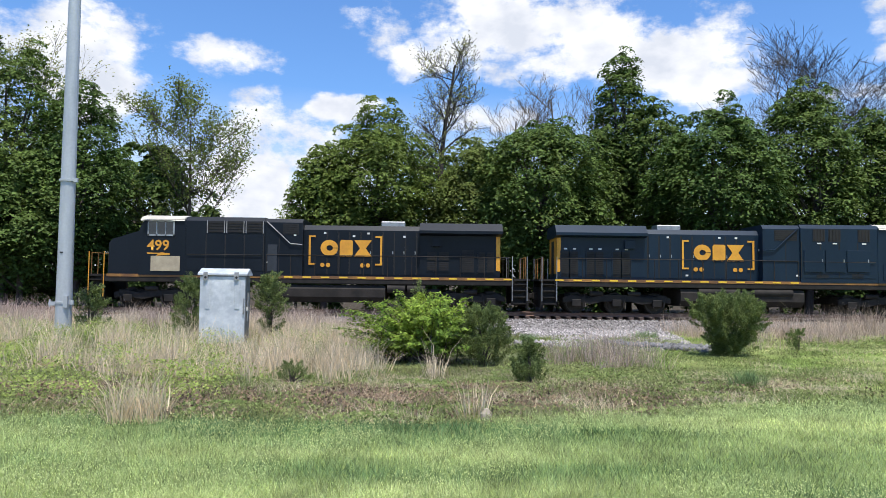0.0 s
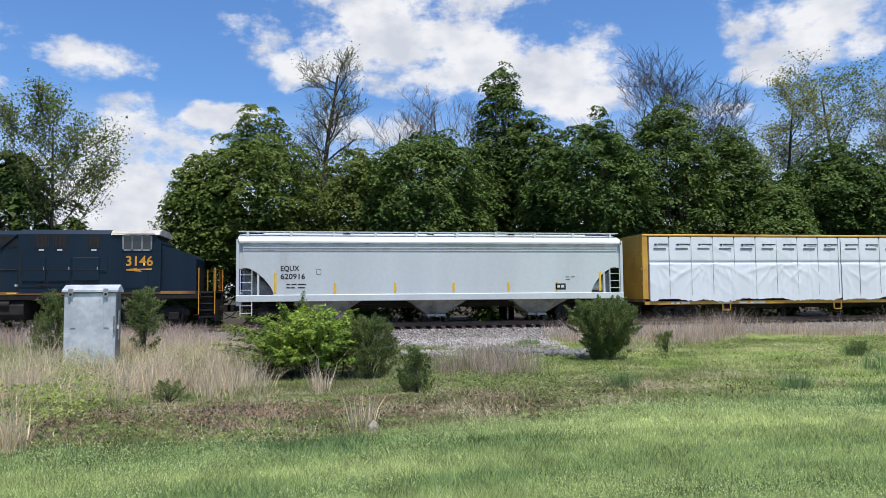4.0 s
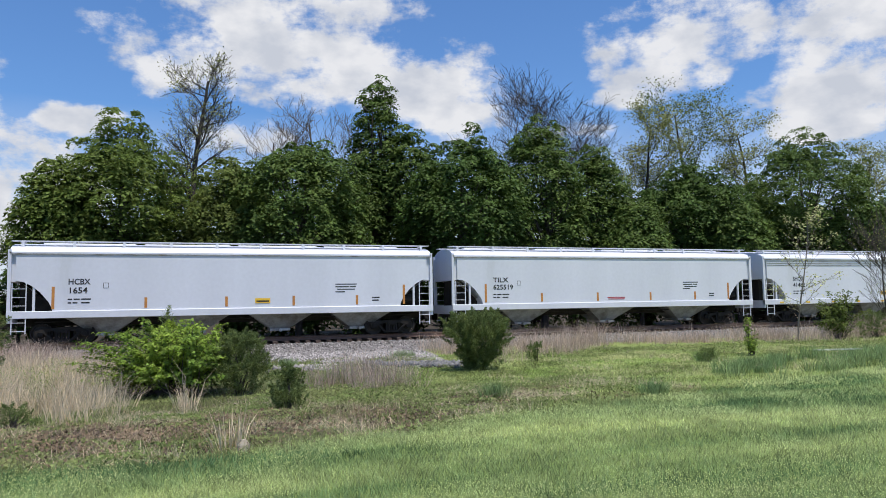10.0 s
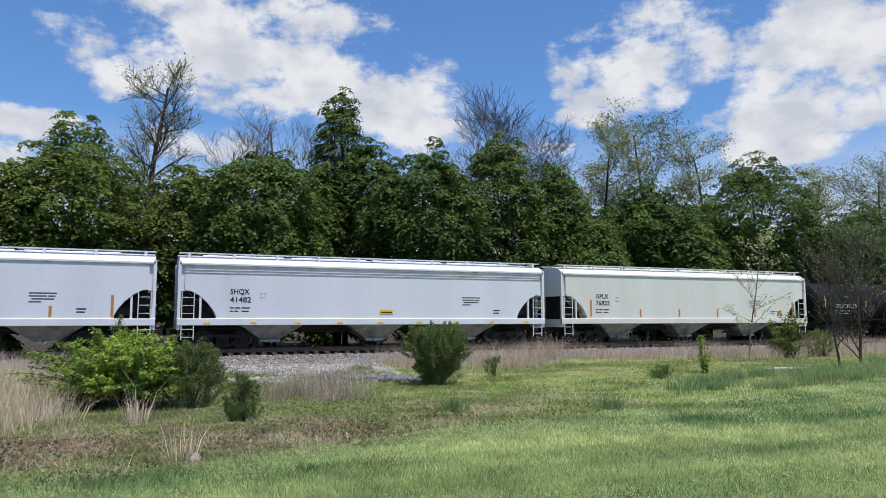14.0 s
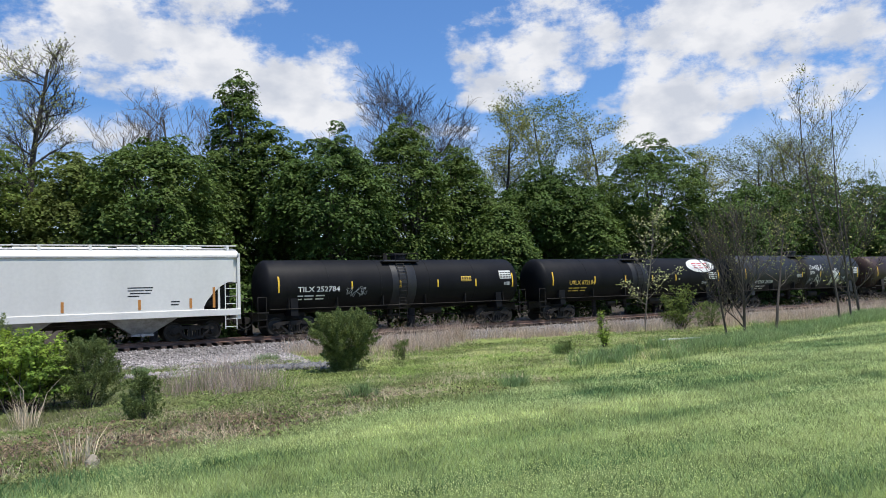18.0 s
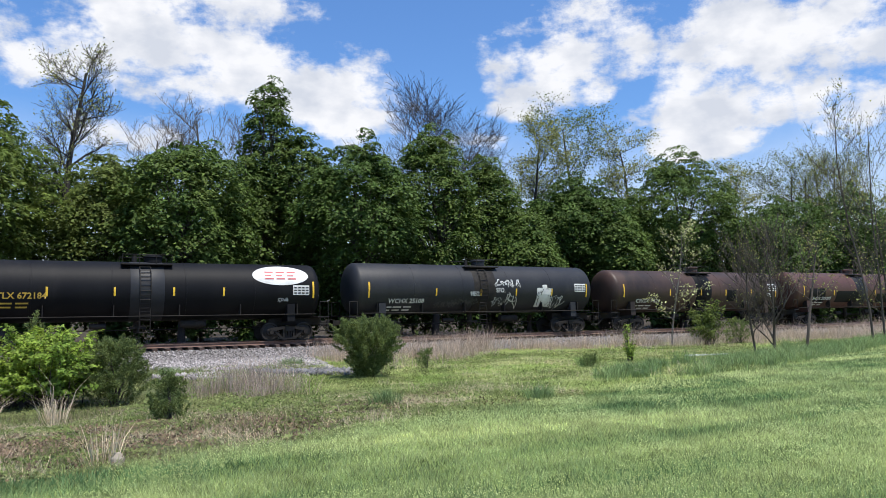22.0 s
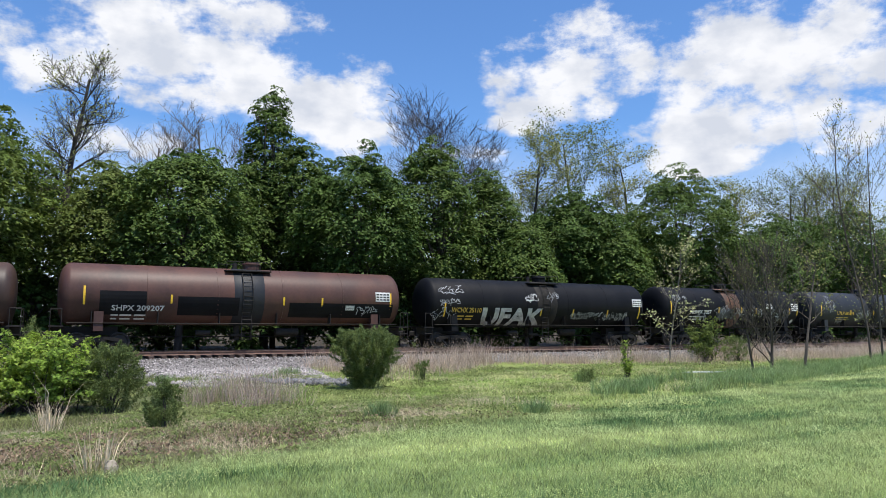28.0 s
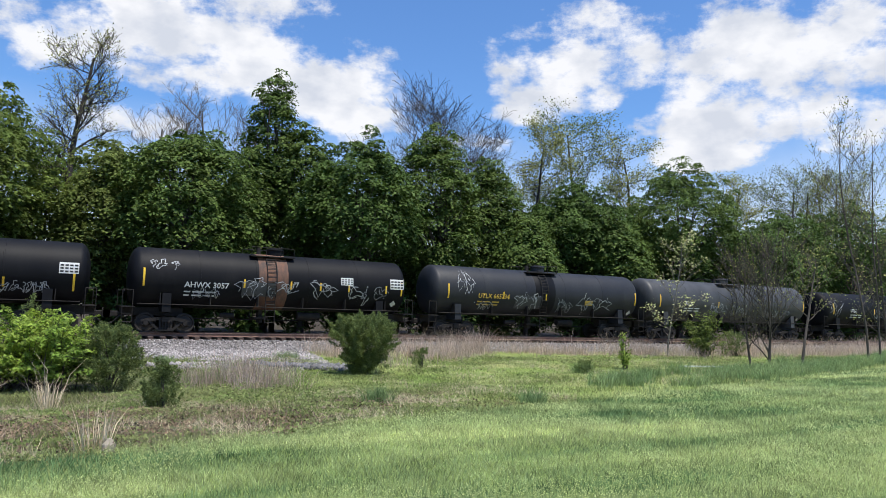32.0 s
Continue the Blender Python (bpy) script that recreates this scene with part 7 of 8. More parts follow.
    tagged(new("swale_turf", sliver_mesh("swale_turf", slivers(rng, g, (0.05 + 0.09 * np.clip(patchy(g, 1.7, 44) - 0.3, 0, 1))[:, None], 0.006 * np.clip(fg / 16, 0.8, 2), 0.7), TURF)), "bright yellow-green turf in the swale", "grass", kind="stuff")
    ps = zone(16000, 5.5, 30, 11.5, 27, lambda p: beyond(p, 0.6) & (patchy(p, 1.3, 45) > 0.68))
    tagged(new("pale_dry_tufts", sliver_mesh("pale_dry_tufts", slivers(rng, ps, 0.18, 0.007, 0.45), DRY)), "pale dry grass in the swale turf", "dry grass", kind="stuff")
    # dead leaves and brown litter on the bank by the mown edge
    q = zone(420000, -16, 9, 8.4, 15, lambda p: beyond(p, 0.15) & (near_bank(p) * np.clip((3.4 - p[:, 0]) / 3 + 0.45, 0.45, 1) + 0.9 * (patchy(p, 1.5, 7) - 0.5) + 1.1 * (patchy(p, 4.5, 47) - 0.5) + 0.9 * (patchy(p, 10.0, 63) - 0.5) + rng.normal(0, 0.3, len(p)) > 1.1))
    leafage("leaf_litter", "dark brown dead leaf litter on the bank", "leaf litter", q, rng.uniform(0.0, 1.0, len(q)) ** 2 * 0.13, 0.034, LITTER)
    tw = zone(60000, -20, 9, 8.5, 17, lambda p: beyond(p, 0.25) & (patchy(p, 1.8, 7) + 0.5 * patchy(p, 4.5, 61) > 0.82))
    tagged(new("dead_stems", sliver_mesh("dead_stems", slivers(rng, tw, 0.15, 0.0035, 0.8), DRY)), "dry brown stems among the weeds", "dead stems", kind="stuff")
    # tall straw grass in clumps round the pole and the cabinet
    s = zone(5200, -24, 0.2, 11.0, 27, lambda p: (p[:, 1] > 15.4 - 2.0 * patchy(p, 0.5, 12) - 1.6 * np.exp(-((p[:, 0] + 4.4) / 2.6) ** 2)) & (patchy(p, 1.3, 11) + 0.5 * patchy(p, 3.5, 13) + 0.2 * np.exp(-((p[:, 0] + 3.2) / 2.6) ** 2) - 0.12 * np.clip((-6.5 - p[:, 0]) / 2, 0, 1) + rng.normal(0, 0.08, len(p)) > 0.86) & ~((p[:, 0] > -1.2) & (p[:, 1] > 17)))
    tall = 0.45 + 0.7 * np.clip(patchy(s, 1.6, 20), 0, 1) * np.clip((s[:, 1] - 10) / 6, 0.4, 1)
    tagged(new("straw_grass", blade_mesh("straw_grass", tufts(rng, s, 21, tall, 0.005, 0.09, 0.22, 0.4), DRY)), "tall pale straw-coloured dry grass in clumps", "dry grass", kind="stuff")
    # yellow-green tangle among the straw
    tg = zone(160000, -24, -3.0, 9.2, 26, lambda p: beyond(p, 0.8) & (patchy(p, 0.9, 14) + 0.4 * patchy(p, 2.8, 15) + 0.14 * np.clip((-6.0 - p[:, 0]) / 2, 0, 1) + rng.normal(0, 0.08, len(p)) > 0.7))
    leafage("green_tangle", "yellow-green tangle of weeds and vines", "weeds", tg, rng.uniform(0.0, 1.0, len(tg)) ** 0.7 * 0.75 * np.clip(patchy(tg, 1.5, 46), 0.1, 0.8), 0.038, TANGLE)
    # a thin stand of pinkish dry grass before the spilled stone
    a = zone(260, 2.2, 6.4, 17.8, 21.5, lambda p: (np.abs(p[:, 0] - 4.3 - 0.12 * (p[:, 1] - 19)) < 1.35 + rng.normal(0, 0.35, len(p))) & (patchy(p, 2.2, 15) > 0.4))
    v = tufts(rng, a, 13, 0.55 + 0.6 * np.clip(patchy(a, 1.3, 19), 0, 1), 0.0045, 0.07, 0.2, 0.3)
    tagged(new("pink_dry_grass", blade_mesh("pink_dry_grass", v, DRY_PINK)), "thin stand of pinkish dry grass", "dry grass", kind="stuff")
    # and along the track
    line = lambda x: np.interp(x, [10.5, 14.3, 17, 19.5, 22.5, 28, 40, 60], [24.2, 26.8, 28.6, 30.4, 30.6, 28.4, 27.6, 27.6])
    b = zone(5200, 10.6, 62, 23.5, 34.2, lambda p: (p[:, 1] > line(p[:, 0]) + rng.normal(0, 0.5, len(p))) & (patchy(p, 1.3, 16) + 0.5 * patchy(p, 3.5, 18) + rng.normal(0, 0.1, len(p)) > 0.75))
    c = zone(2600, -24, 1.0, 26, 34.5, lambda p: patchy(p, 1.1, 17) + rng.normal(0, 0.1, len(p)) > 0.52)
    hh = np.concatenate([b, c])
    hgt = 0.4 + 1.25 * np.clip(patchy(hh, 1.1, 19) - 0.1, 0, 1) * np.where(hh[:, 0] > 10, 1.15, 0.8) + rng.normal(0, 0.1, len(hh))
    v = tufts(rng, hh, 15, np.clip(hgt, 0.25, 1.7), 0.006, 0.13, 0.25, 0.4)
    tagged(new("trackside_dry_grass", blade_mesh("trackside_dry_grass", v, DRY_PINK)), "pinkish-brown dry grass along the track", "dry grass", kind="stuff")


def grass_tuft(name, label, x, y, h, w, n, material, seed):
    rng = np.random.RandomState(seed)
    m = max(4, n // 14)
    p = np.stack([rng.normal(0, w * 0.22, m), rng.normal(0, w * 0.22, m), np.zeros(m) - 0.02], 1)
    v = tufts(rng, p, 14, np.full(m, h * 1.1), 0.006, 0.04, 0.2, 0.4)
    ob = new(name, blade_mesh(name, v, material))
    ob.matrix_basis = pose(x, y, on_ground(x, y))
    return tagged(ob, label, "grass tuft")


def needle_tris(rng, pts, dirs, length, width):
    """Slim needles that point along dirs."""
    n = len(pts)
    d = dirs / (np.linalg.norm(dirs, axis=1, keepdims=True) + 1e-9)
    side = np.cross(d, rng.normal(0, 1, (n, 3)))
    side /= np.linalg.norm(side, axis=1, keepdims=True) + 1e-9
    ln = length * rng.uniform(0.6, 1.35, (n, 1))
    w = width * rng.uniform(0.7, 1.3, (n, 1))
    return np.stack([pts - side * w, pts + side * w, pts + d * ln], 1).reshape(-1, 3), n


def cedar(name, label, x, y, w, h, seed, plumes=110, per=190, form="round", foliage=None, lift=0.0, plume=0.42, category="shrub"):
    """A cedar: feathery plumes that rise and fan out from many stems. form: round, broad (wider above) or cone."""
    rng = np.random.RandomState(seed)
    ob = thing(name, label, category, pose(x, y, on_ground(x, y)))
    f = rng.uniform(0, 1, plumes) ** 0.8
    a = rng.uniform(0, 6.2832, plumes)
    if form == "broad":
        wid = np.interp(f, [0, 0.25, 0.6, 0.85, 1.0], [0.42, 0.58, 0.9, 1.0, 0.72])
    elif form == "cone":
        wid = np.interp(f, [0, 0.12, 1.0], [0.75, 1.0, 0.05])
    else:
        wid = np.interp(f, [0, 0.3, 0.7, 1.0], [0.7, 1.0, 0.85, 0.3])
    rad = np.sqrt(rng.uniform(0.1, 1, plumes)) * wid * w / 2 * (1 + 0.16 * np.sin(3 * a + seed + 4 * f)) * rng.uniform(0.8, 1.1, plumes)
    L = plume * rng.uniform(0.55, 1.25, plumes)
    out = np.stack([np.cos(a), np.sin(a)], 1)
    ax = np.concatenate([out * (0.95 if form != "cone" else 0.8) * rng.uniform(0.2, 1.4, (plumes, 1)) + rng.normal(0, 0.3, (plumes, 2)), rng.uniform(0.45, 1.2, (plumes, 1))], 1)
    ax /= np.linalg.norm(ax, axis=1, keepdims=True)
    root = np.stack([out[:, 0] * rad, out[:, 1] * rad * 0.85, lift + f * (h - lift - 0.6 * L) + 0.02], 1)
    k = np.repeat(np.arange(plumes), per)
    t = rng.uniform(0, 1, len(k))
    spread = (0.14 + 0.05 * np.sin(9.0 * k)) * plume / 0.42 * (1.05 - t) ** 0.7
    off = rng.normal(0, 1, (len(k), 3)) * spread[:, None] * 0.55
    pts = root[k] + ax[k] * (L[k] * t)[:, None] + off
    pts[:, 2] = np.maximum(pts[:, 2], 0.02)
    v, n = needle_tris(rng, pts, ax[k] * 0.9 + off * 2.5 + rng.normal(0, 0.75, off.shape), 0.052 * plume / 0.36, 0.011 * plume / 0.36)
    segs = []
    for i in rng.permutation(plumes)[:14]:
        b = np.array([rng.normal(0, 0.05 * w), rng.normal(0, 0.05 * w), -0.03])
        m = b * 0.5 + root[i] * 0.5 + np.array([0, 0, 0.08 * h])
        segs += [(*b, *m, 0.012 + 0.012 * w, 0.012), (*m, *root[i], 0.012, 0.005)]
    part("stem", branch_mesh("stem", segs, BARK, 5), None, ob)
    part("foliage", fast_mesh("foliage", v, n, 3, foliage or LEAF_CEDAR), None, ob)
    return ob


def leafy_shrub(name, label, x, y, w, h, leaf_mat, seed, branches=120, per=120, size=0.06, category="shrub", deep=0.8, sag=0.25, bare=0.3, jitter=0.1):
    """Arching branches from one foot, each hung with leaves along its outer part."""
    rng = np.random.RandomState(seed)
    ob = thing(name, label, category, pose(x, y, on_ground(x, y)))
    segs, pts, nrm = [], [], []
    for i in range(branches):
        a = rng.uniform(0, 6.2832)
        q = math.sqrt(rng.uniform(0.02, 1.0))
        reach = q * w / 2 * (1 + 0.2 * math.sin(3 * a + seed) + 0.12 * math.sin(7 * a + 2 * seed)) * rng.uniform(0.85, 1.12)
        top = h * (1.0 - 0.4 * q ** 3) * rng.uniform(0.3, 1.06)
        foot = np.array([rng.normal(0, 0.1 * w), rng.normal(0, 0.08 * w), -0.03])
        end = np.array([math.cos(a) * reach, math.sin(a) * reach * deep, top])
        mid = foot * 0.45 + end * 0.55
        mid[2] = top * (0.8 + sag * q)
        ts = np.linspace(0, 1, 6)[:, None]
        line = (1 - ts) ** 2 * foot + 2 * ts * (1 - ts) * mid + ts ** 2 * end
        for j in range(5):
            segs.append((*line[j], *line[j + 1], 0.014 * (1 - 0.16 * j), 0.014 * (1 - 0.16 * (j + 1))))
        t = bare + (1 - bare) * rng.uniform(0, 1, per)[:, None]
        p = (1 - t) ** 2 * foot + 2 * t * (1 - t) * mid + t ** 2 * end
        off = rng.normal(0, 1, (per, 3)) * np.array([1, 1, 0.5]) * jitter * (1.25 - 0.8 * t)
        off[:, 2] -= np.abs(off[:, 0]) * 0.35
        pts.append(p + off)
        nrm.append(off * 3 + np.array([0.3 * math.cos(a), 0.3 * math.sin(a), 0.85]) + rng.normal(0, 0.3, (per, 3)))
    pts, nrm = np.concatenate(pts), np.concatenate(nrm)
    pts[:, 2] = np.maximum(pts[:, 2], 0.03)
    v, n = leaf_tris(rng, pts, nrm, size)
    part("stem", branch_mesh("stem", segs, BARK, 4), None, ob)
    part("foliage", fast_mesh("foliage", v, n, 3, leaf_mat), None, ob)
    return ob


def make_pole():
    x, y = -10.6, 21.0
    z = on_ground(x, y)
    ob = thing("light_pole", "tall tapered galvanised steel pole with a bolted hand-hole cover", "pole", pose(x, y, z))
    n = 24
    g = Geo().lathe([(0, 0.225), (0.02, 0.225), (4.6, 0.2), (11.5, 0.155)], 2, n=n)
    part("shaft", g, GALV, ob, smooth=True)
    for zz in (4.62, 1.1):
        b = Geo().lathe([(zz, 0.2 + 0.012), (zz + 0.005, 0.24), (zz + 0.07, 0.24), (zz + 0.075, 0.2 + 0.012)], 2, n=n)
        part("clamp_band", b, GALV, ob, "steel clamp band", smooth=True)
        part("clamp_bolt", Geo().box(0.2, -0.12, zz - 0.02, 0.32, -0.06, zz + 0.1), GALV, ob)
    part("bracket", Geo().box(-0.36, -0.16, 1.05, -0.18, -0.08, 1.16).rod((-0.34, -0.12, 1.0), (-0.34, -0.12, 1.22), 0.02, n=8), GALV, ob, "small bolted bracket")
    part("hand_hole_cover", Geo().box(0.1, -0.24, 1.0, 0.21, -0.14, 1.32), GALV, ob, "hand-hole cover")
    part("tag", Geo().box(-0.05, -0.226, 2.55, 0.03, -0.216, 2.59), INK, ob, "small dark tag")


def make_cabinet():
    x, y = -6.0, 21.05
    z = on_ground(x, y)
    ob = thing("signal_cabinet", "silver aluminium trackside signal cabinet with a pitched lid", "cabinet", pose(x, y, z, 0, 0, 4))
    w, d, h = 1.28, 0.7, 2.05
    part("plinth", Geo().box(-w / 2 + 0.05, -d / 2 + 0.05, -0.15, w / 2 - 0.05, d / 2 - 0.05, 0.12), BALLAST_BED, ob)
    part("body", Geo().box(-w / 2, -d / 2, 0.1, w / 2, d / 2, h, 0.02), CABINET_SIDE, ob)
    part("front_door", Geo().box(-w / 2 + 0.01, -d / 2 - 0.03, 0.13, w / 2 - 0.01, -d / 2 - 0.002, h - 0.04, 0.008), CABINET, ob, "bright aluminium front door smeared with white")
    for a, b in ((-w / 2 + 0.16, -w / 2 + 0.3), (w / 2 - 0.3, w / 2 - 0.16)):
        part("door_rib", Geo().box(a, -d / 2 - 0.045, 1.1, b, -d / 2 - 0.03, 1.85, 0.006), CABINET, ob)
    lid = Geo().prism([(-d / 2 - 0.07, h), (-d / 2 - 0.07, h + 0.05), (0.0, h + 0.2), (d / 2 + 0.07, h + 0.05), (d / 2 + 0.07, h)], 0, -w / 2 - 0.05, w / 2 + 0.05)
    part("lid", lid, CABINET, ob, "pitched overhanging lid")
    for a in (-w / 2 + 0.17, w / 2 - 0.25):
        hg = part("lid_hasp", Geo().box(a - 0.06, -d / 2 - 0.09, h - 0.13, a + 0.06, -d / 2 - 0.06, h + 0.09), HOPPER_GREY, ob, "grey steel lifting hasp")
        part("hasp_hole", Geo().rod((a, -d / 2 - 0.096, h - 0.06), (a, -d / 2 - 0.088, h - 0.06), 0.035, n=10), BLACKISH, hg)
    part("door_handle", Geo().box(w / 2 - 0.06, -d / 2 - 0.07, 0.95, w / 2 - 0.02, -d / 2 - 0.03, 1.4).rod((w / 2 + 0.03, -0.15, 0.75), (w / 2 + 0.03, -0.15, 1.55), 0.025, n=8), SILVER, ob)
    part("padlock", Geo().box(w / 2, -0.2, 1.05, w / 2 + 0.05, -0.12, 1.15), WHITE_INK, ob)


def make_near_side():
    make_pole()
    make_cabinet()
    leafy_shrub("leafy_shrub", "broad bright green leafy shrub beside the stone", -0.35, 19.6, 3.7, 2.0, LEAF_BUSH, 401, 270, 125, 0.062)
    cedar("young_cedar", "young grey-green cedar growing out of the shrub", 1.35, 19.2, 1.45, 1.6, 402, 150, 190, plume=0.34)
    cedar("young_cedar", "slim cedar top standing above the leafy shrub", -0.4, 20.6, 0.5, 2.35, 403, 34, 90, "cone", plume=0.34)
    cedar("round_cedar", "dense dark cedar bush, broad above and narrow below", 9.1, 22.1, 2.05, 1.95, 404, 340, 210, "broad", plume=0.36)
    cedar("wispy_cedar", "dark wispy cedar leaning against the cabinet", -7.3, 22.6, 1.5, 2.0, 405, 80, 150)
    cedar("wispy_cedar", "narrow green cedar behind the cabinet", -5.0, 22.4, 0.6, 2.2, 406, 60, 130)
    cedar("small_cedar", "small green cedar at the foot of the pole", -11.2, 24.0, 0.8, 1.6, 407, 40, 130)
    cedar("seedling_cedar", "small dark cedar seedling among dry stems", -2.6, 13.6, 0.45, 0.42, 408, 30, 110, plume=0.2)
    cedar("seedling_pine", "small upright grey-green pine seedling", 1.8, 13.5, 0.5, 0.82, 409, 50, 170, "cone", plume=0.3)
    cedar("seedling_cedar", "small dark cedar seedling by the dry grass", 12.3, 24.3, 0.6, 0.75, 410, 30, 110, plume=0.3)
    cedar("seedling_cedar", "tiny round cedar seedling in the grass", 17.6, 21.4, 0.6, 0.5, 411, 26, 110, plume=0.25)
    leafy_shrub("leafy_sapling", "slim bright green sapling in full leaf", 20.7, 22.6, 0.7, 1.75, LEAF_BUSH, 412, 22, 34, 0.075, "sapling", sag=0.0, jitter=0.06)
    leafy_shrub("leafy_shrub", "thin-leaved spring shrub beside the track", 33.0, 29.6, 2.8, 2.7, LEAF_YOUNG, 413, 60, 60, 0.1, jitter=0.16)
    cedar("dark_cedar", "dark low cedar beside the track", 35.4, 29.4, 1.6, 1.5, 414, 60, 120)
    # thin saplings on the lawn's far corner
    near = "saplings by the track"
    branchy_tree("white_budding_sapling", "slender pale-barked sapling with white-green buds", 30.5, 29.9, 6.3, 1.7, 501, BARK_PALE, BUDS, 800, 0.1, kids=(16, 5), first=0.2, upward=0.6, trunk_r=0.05, base_z=-0.71, twig=0.008, group=near, cloud=0.18)
    branchy_tree("bare_sapling", "many-stemmed bare sapling with reddish buds", 23.1, 17.7, 5.0, 2.3, 502, BARK, LEAF_OLIVE, 900, 0.05, kids=(18, 7, 4), first=0.06, upward=0.95, trunk_r=0.06, base_z=-0.31, twig=0.006, group=near, cloud=0.1, leader=0.6)
    branchy_tree("bare_sapling", "bare sapling stem with thin side twigs", 22.6, 18.1, 3.9, 1.6, 506, BARK, kids=(10, 4, 2), first=0.1, upward=1.0, trunk_r=0.045, base_z=-0.31, twig=0.006, group=near)
    branchy_tree("leaning_sapling", "leaning dark sapling with few twigs", 25.2, 17.9, 4.8, 1.4, 503, BARK, LEAF_OLIVE, 500, 0.07, kids=(9, 4, 2), first=0.35, upward=0.7, lean=0.22, trunk_r=0.06, base_z=-0.24, twig=0.007, group=near, cloud=0.2)
    branchy_tree("budding_sapling", "taller sapling with fresh spring buds on bare twigs", 30.6, 18.6, 12.0, 2.4, 504, BARK, LEAF_OLIVE, 500, 0.08, kids=(17, 5, 3), first=0.15, upward=1.1, trunk_r=0.05, base_z=-0.15, twig=0.005, group=near, cloud=0.15)
    branchy_tree("budding_sapling", "taller sapling with fresh spring buds on bare twigs", 32.8, 19.4, 11.0, 2.4, 505, BARK, LEAF_OLIVE, 600, 0.08, kids=(17, 5, 3), first=0.12, upward=1.0, trunk_r=0.05, base_z=-0.12, twig=0.005, group=near, cloud=0.2)
    branchy_tree("budding_sapling", "taller sapling with fresh spring buds on bare twigs", 38.0, 22.0, 9.0, 2.4, 507, BARK, LEAF_OLIVE, 700, 0.09, kids=(15, 5, 3), first=0.1, upward=1.0, trunk_r=0.07, base_z=-0.3, twig=0.006, group=near, cloud=0.2)
    # tufts, stones and litter
    grass_tuft("straw_tuft", "upright straw-coloured grass tuft at the mown edge", -3.45, 8.3, 0.6, 0.4, 130, DRY, 601)
    grass_tuft("straw_tuft", "upright straw-coloured grass tuft at the mown edge", -3.15, 8.35, 0.62, 0.3, 110, DRY, 602)
    grass_tuft("straw_tuft", "spiky dry grass tuft beside a pale stone", 0.52, 9.0, 0.5, 0.22, 44, DRY, 603)
    for i, (x, y, h, w) in enumerate(((12.4, 14.2, 0.4, 0.9), (17.7, 21.6, 0.45, 0.7), (3.6, 27.2, 0.35, 0.9), (8.6, 29.0, 0.35, 1.2), (13.2, 15.0, 0.32, 0.6), (13.9, 15.3, 0.4, 0.5), (14.6, 15.4, 0.36, 0.7), (15.3, 15.9, 0.42, 0.5), (16.1, 16.3, 0.36, 0.6), (12.8, 13.6, 0.25, 0.4), (7.9, 10.95, 0.3, 0.5), (17.5, 16.5, 0.5, 1.0), (25.0, 18.4, 0.55, 1.4), (5.3, 12.2, 0.35, 0.5))):
        grass_tuft("green_tuft", "taller dark green grass tuft at the lawn's edge", x, y, h, w, 420, TUFT, 610 + i)
    g = Geo()
    rnd = random.Random(3)
    g.lathe([(0, 0.06), (0.05, 0.08), (0.11, 0.07), (0.17, 0.03)], 2, n=9)
    g.v = [(a + rnd.uniform(-0.015, 0.015), b + rnd.uniform(-0.015, 0.015), c) for a, b, c in g.v]
    st = new("pale_stone", g.mesh("pale_stone", PALE_STONE))
    st.matrix_basis = pose(0.66, 8.88, on_ground(0.66, 8.88) - 0.02)
    tagged(st, "pale upright stone in dry grass", "stone")
    pl = new("white_plank", Geo().box(-0.9, -0.04, 0, 0.9, 0.04, 0.05, 0.008).mesh("white_plank", WHITE_INK))
    pl.matrix_basis = pose(21.3, 19.2, on_ground(21.3, 19.2) + 0.16, 0, 0, -12)
    tagged(pl, "weathered white plank lying in tall grass", "plank")


make_lawn()
make_rough()
make_near_side()


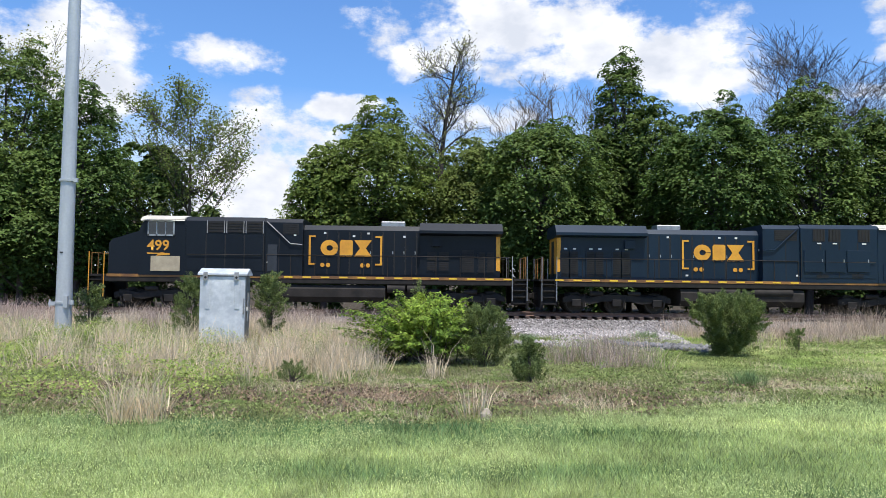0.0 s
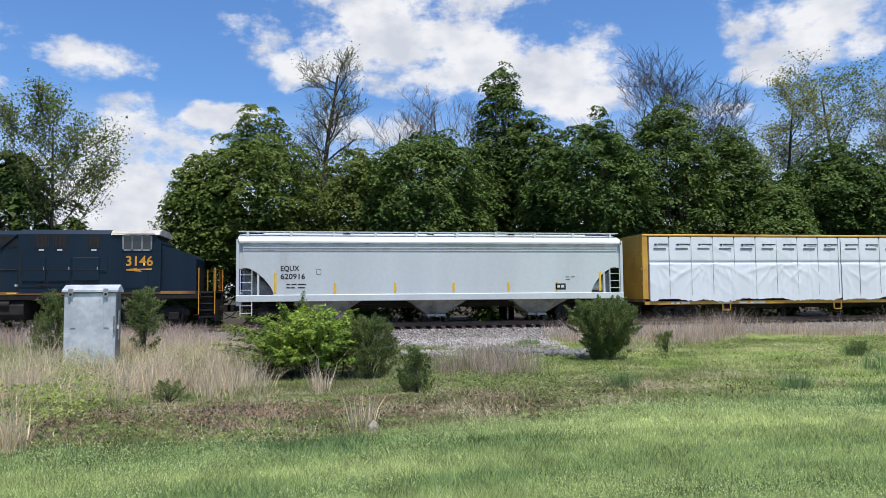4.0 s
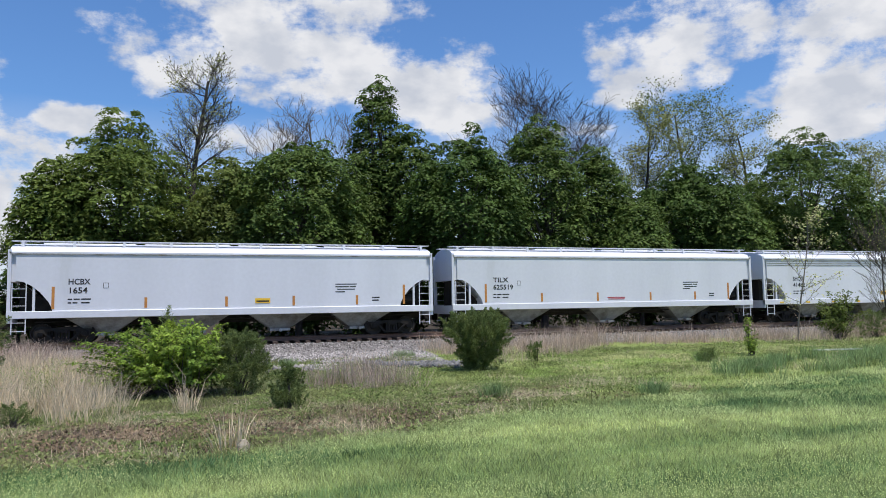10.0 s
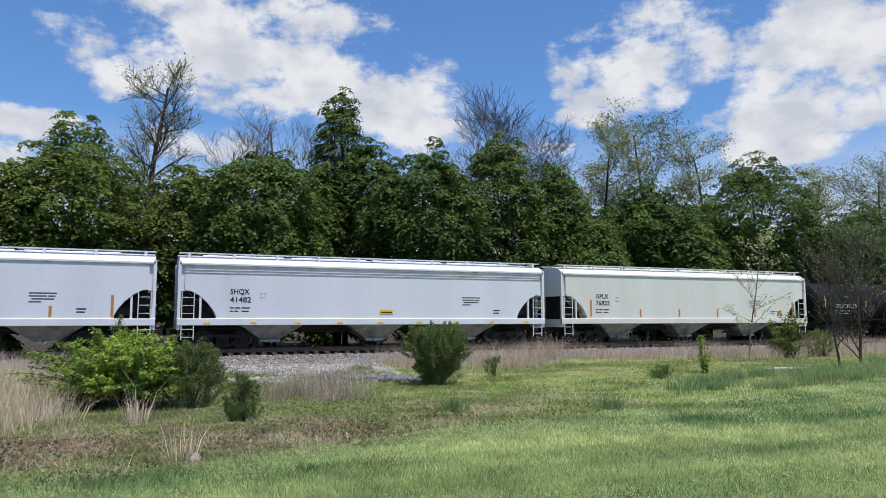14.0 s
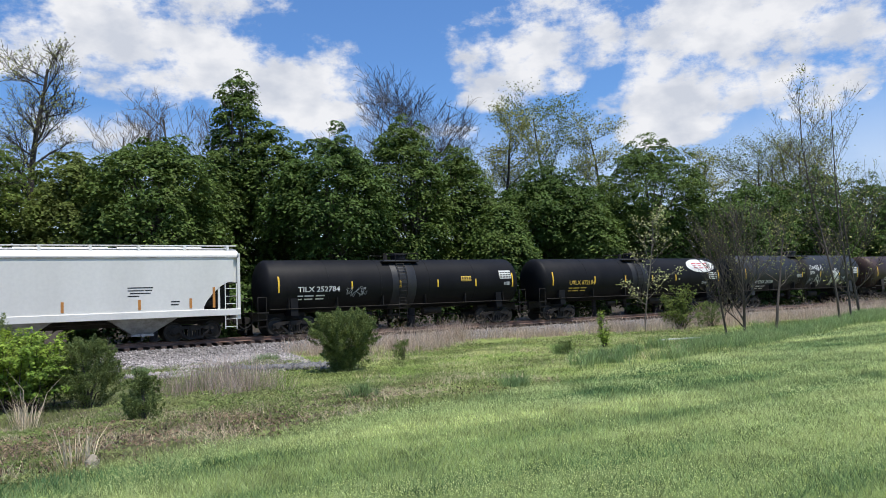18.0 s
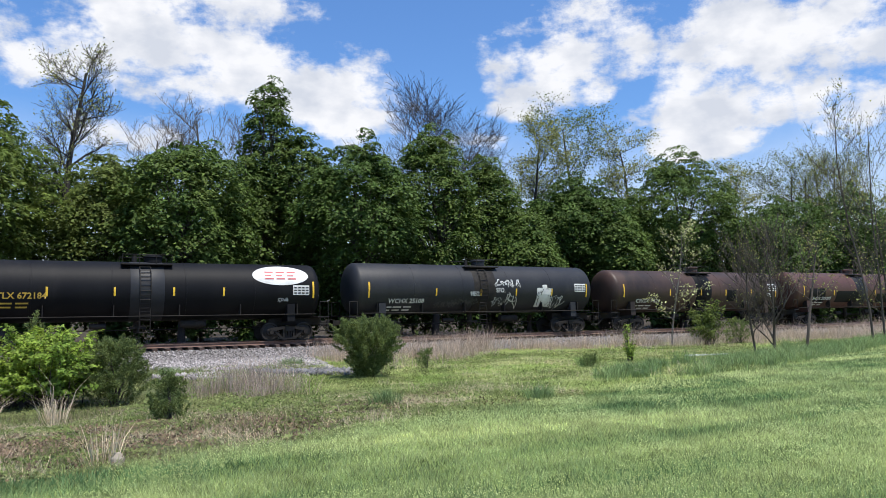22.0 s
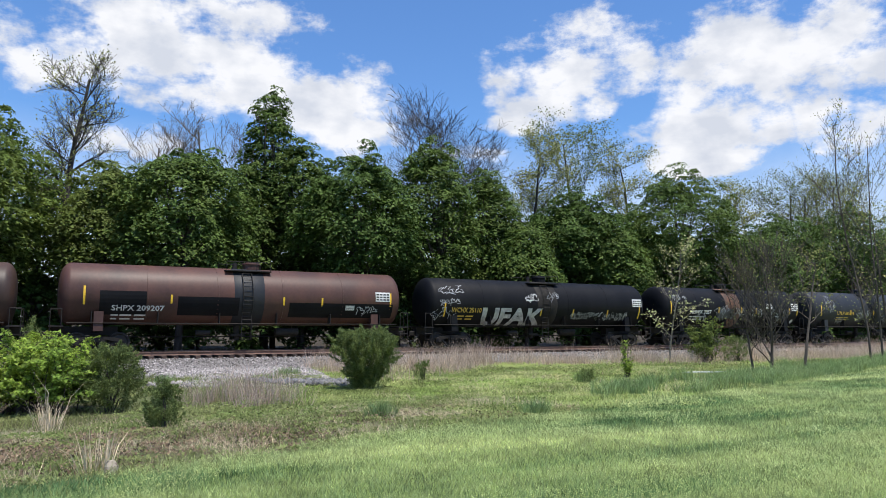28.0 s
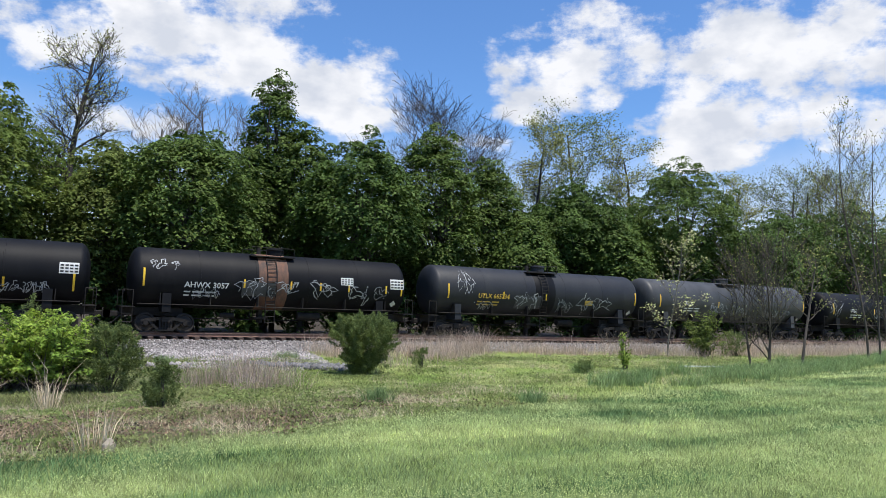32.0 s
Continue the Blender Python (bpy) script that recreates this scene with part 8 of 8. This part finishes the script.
def make_stone():
    rng = np.random.RandomState(77)
    n = 26000
    x = rng.uniform(-16, 60, n)
    y = TRACK_Y - 4.1 + rng.uniform(0, 1, n) ** 1.1 * 2.75
    keep = (x < 30) | (rng.uniform(0, 1, n) < 0.4)
    x, y = x[keep], y[keep]
    stones("ballast_stones", np.stack([x, y, bed_z(y) + 0.015], 1), 0.06, BALLAST, "loose grey crushed stone on the track's shoulder", rng)
    n = 20000
    x = rng.uniform(2.2, 11.5, n)
    y = rng.uniform(22.0, 34.2, n)
    keep = (patchy(np.stack([x, y], 1), 0.9, 33) + rng.normal(0, 0.1, n) > 0.3) & (x > 2.4 + 0.1 * (34 - y)) & (x < 9.2 + 0.2 * (y - 25)) & (y > 25.4 - 0.5 * (x - 3))
    x, y = x[keep], y[keep]
    stones("spilled_ballast", np.stack([x, y, ground_z(x, y) + 0.01], 1), 0.085, BALLAST, "spilled grey stone below the track", rng)
    n = 300
    x = rng.uniform(6.2, 9.4, n)
    y = 25.6 - 0.55 * (x - 6.2) + rng.normal(0.3, 0.45, n)
    stones("dark_rocks", np.stack([x, y, ground_z(x, y) + 0.06], 1), 0.17, DARK_ROCK, "broken dark rock along the foot of the stone", rng)
    n = 40
    x, y = rng.uniform(2.6, 4.4, n), rng.uniform(24.6, 26.0, n)
    stones("pale_rocks", np.stack([x, y, ground_z(x, y) + 0.05], 1), 0.15, BALLAST, "larger pale rocks at the edge of the stone", rng)


make_stone()


def motions():
    """The train rolls by at a nearly even pace, gaining a little; the wheelsets turn with it."""
    times = [0, 2, 4, 6, 8, 10, 12, 14, 16, 18, 20, 22, 24, 26, 28, 30, 32]
    for ob, x0, turn in CARS:
        base = ob.matrix_basis.translation.x
        walk(ob, [(t, pose(base - shift(t), TRACK_Y, 0, 0, 0, turn)) for t in times])
    # short steps keep each turn well under a quarter
    steps = [k / 15 for k in range(481)]
    for ob, x, r in WHEELS:
        back = -1 if ob.parent.parent.matrix_basis.to_euler().z > 1 or ob.parent.parent.rotation_quaternion.z > 0.5 else 1
        walk(ob, [(t, Matrix.Translation((x, 0, r)) @ Matrix.Rotation(-back * shift(t) / r, 4, "Y")) for t in steps])


motions()
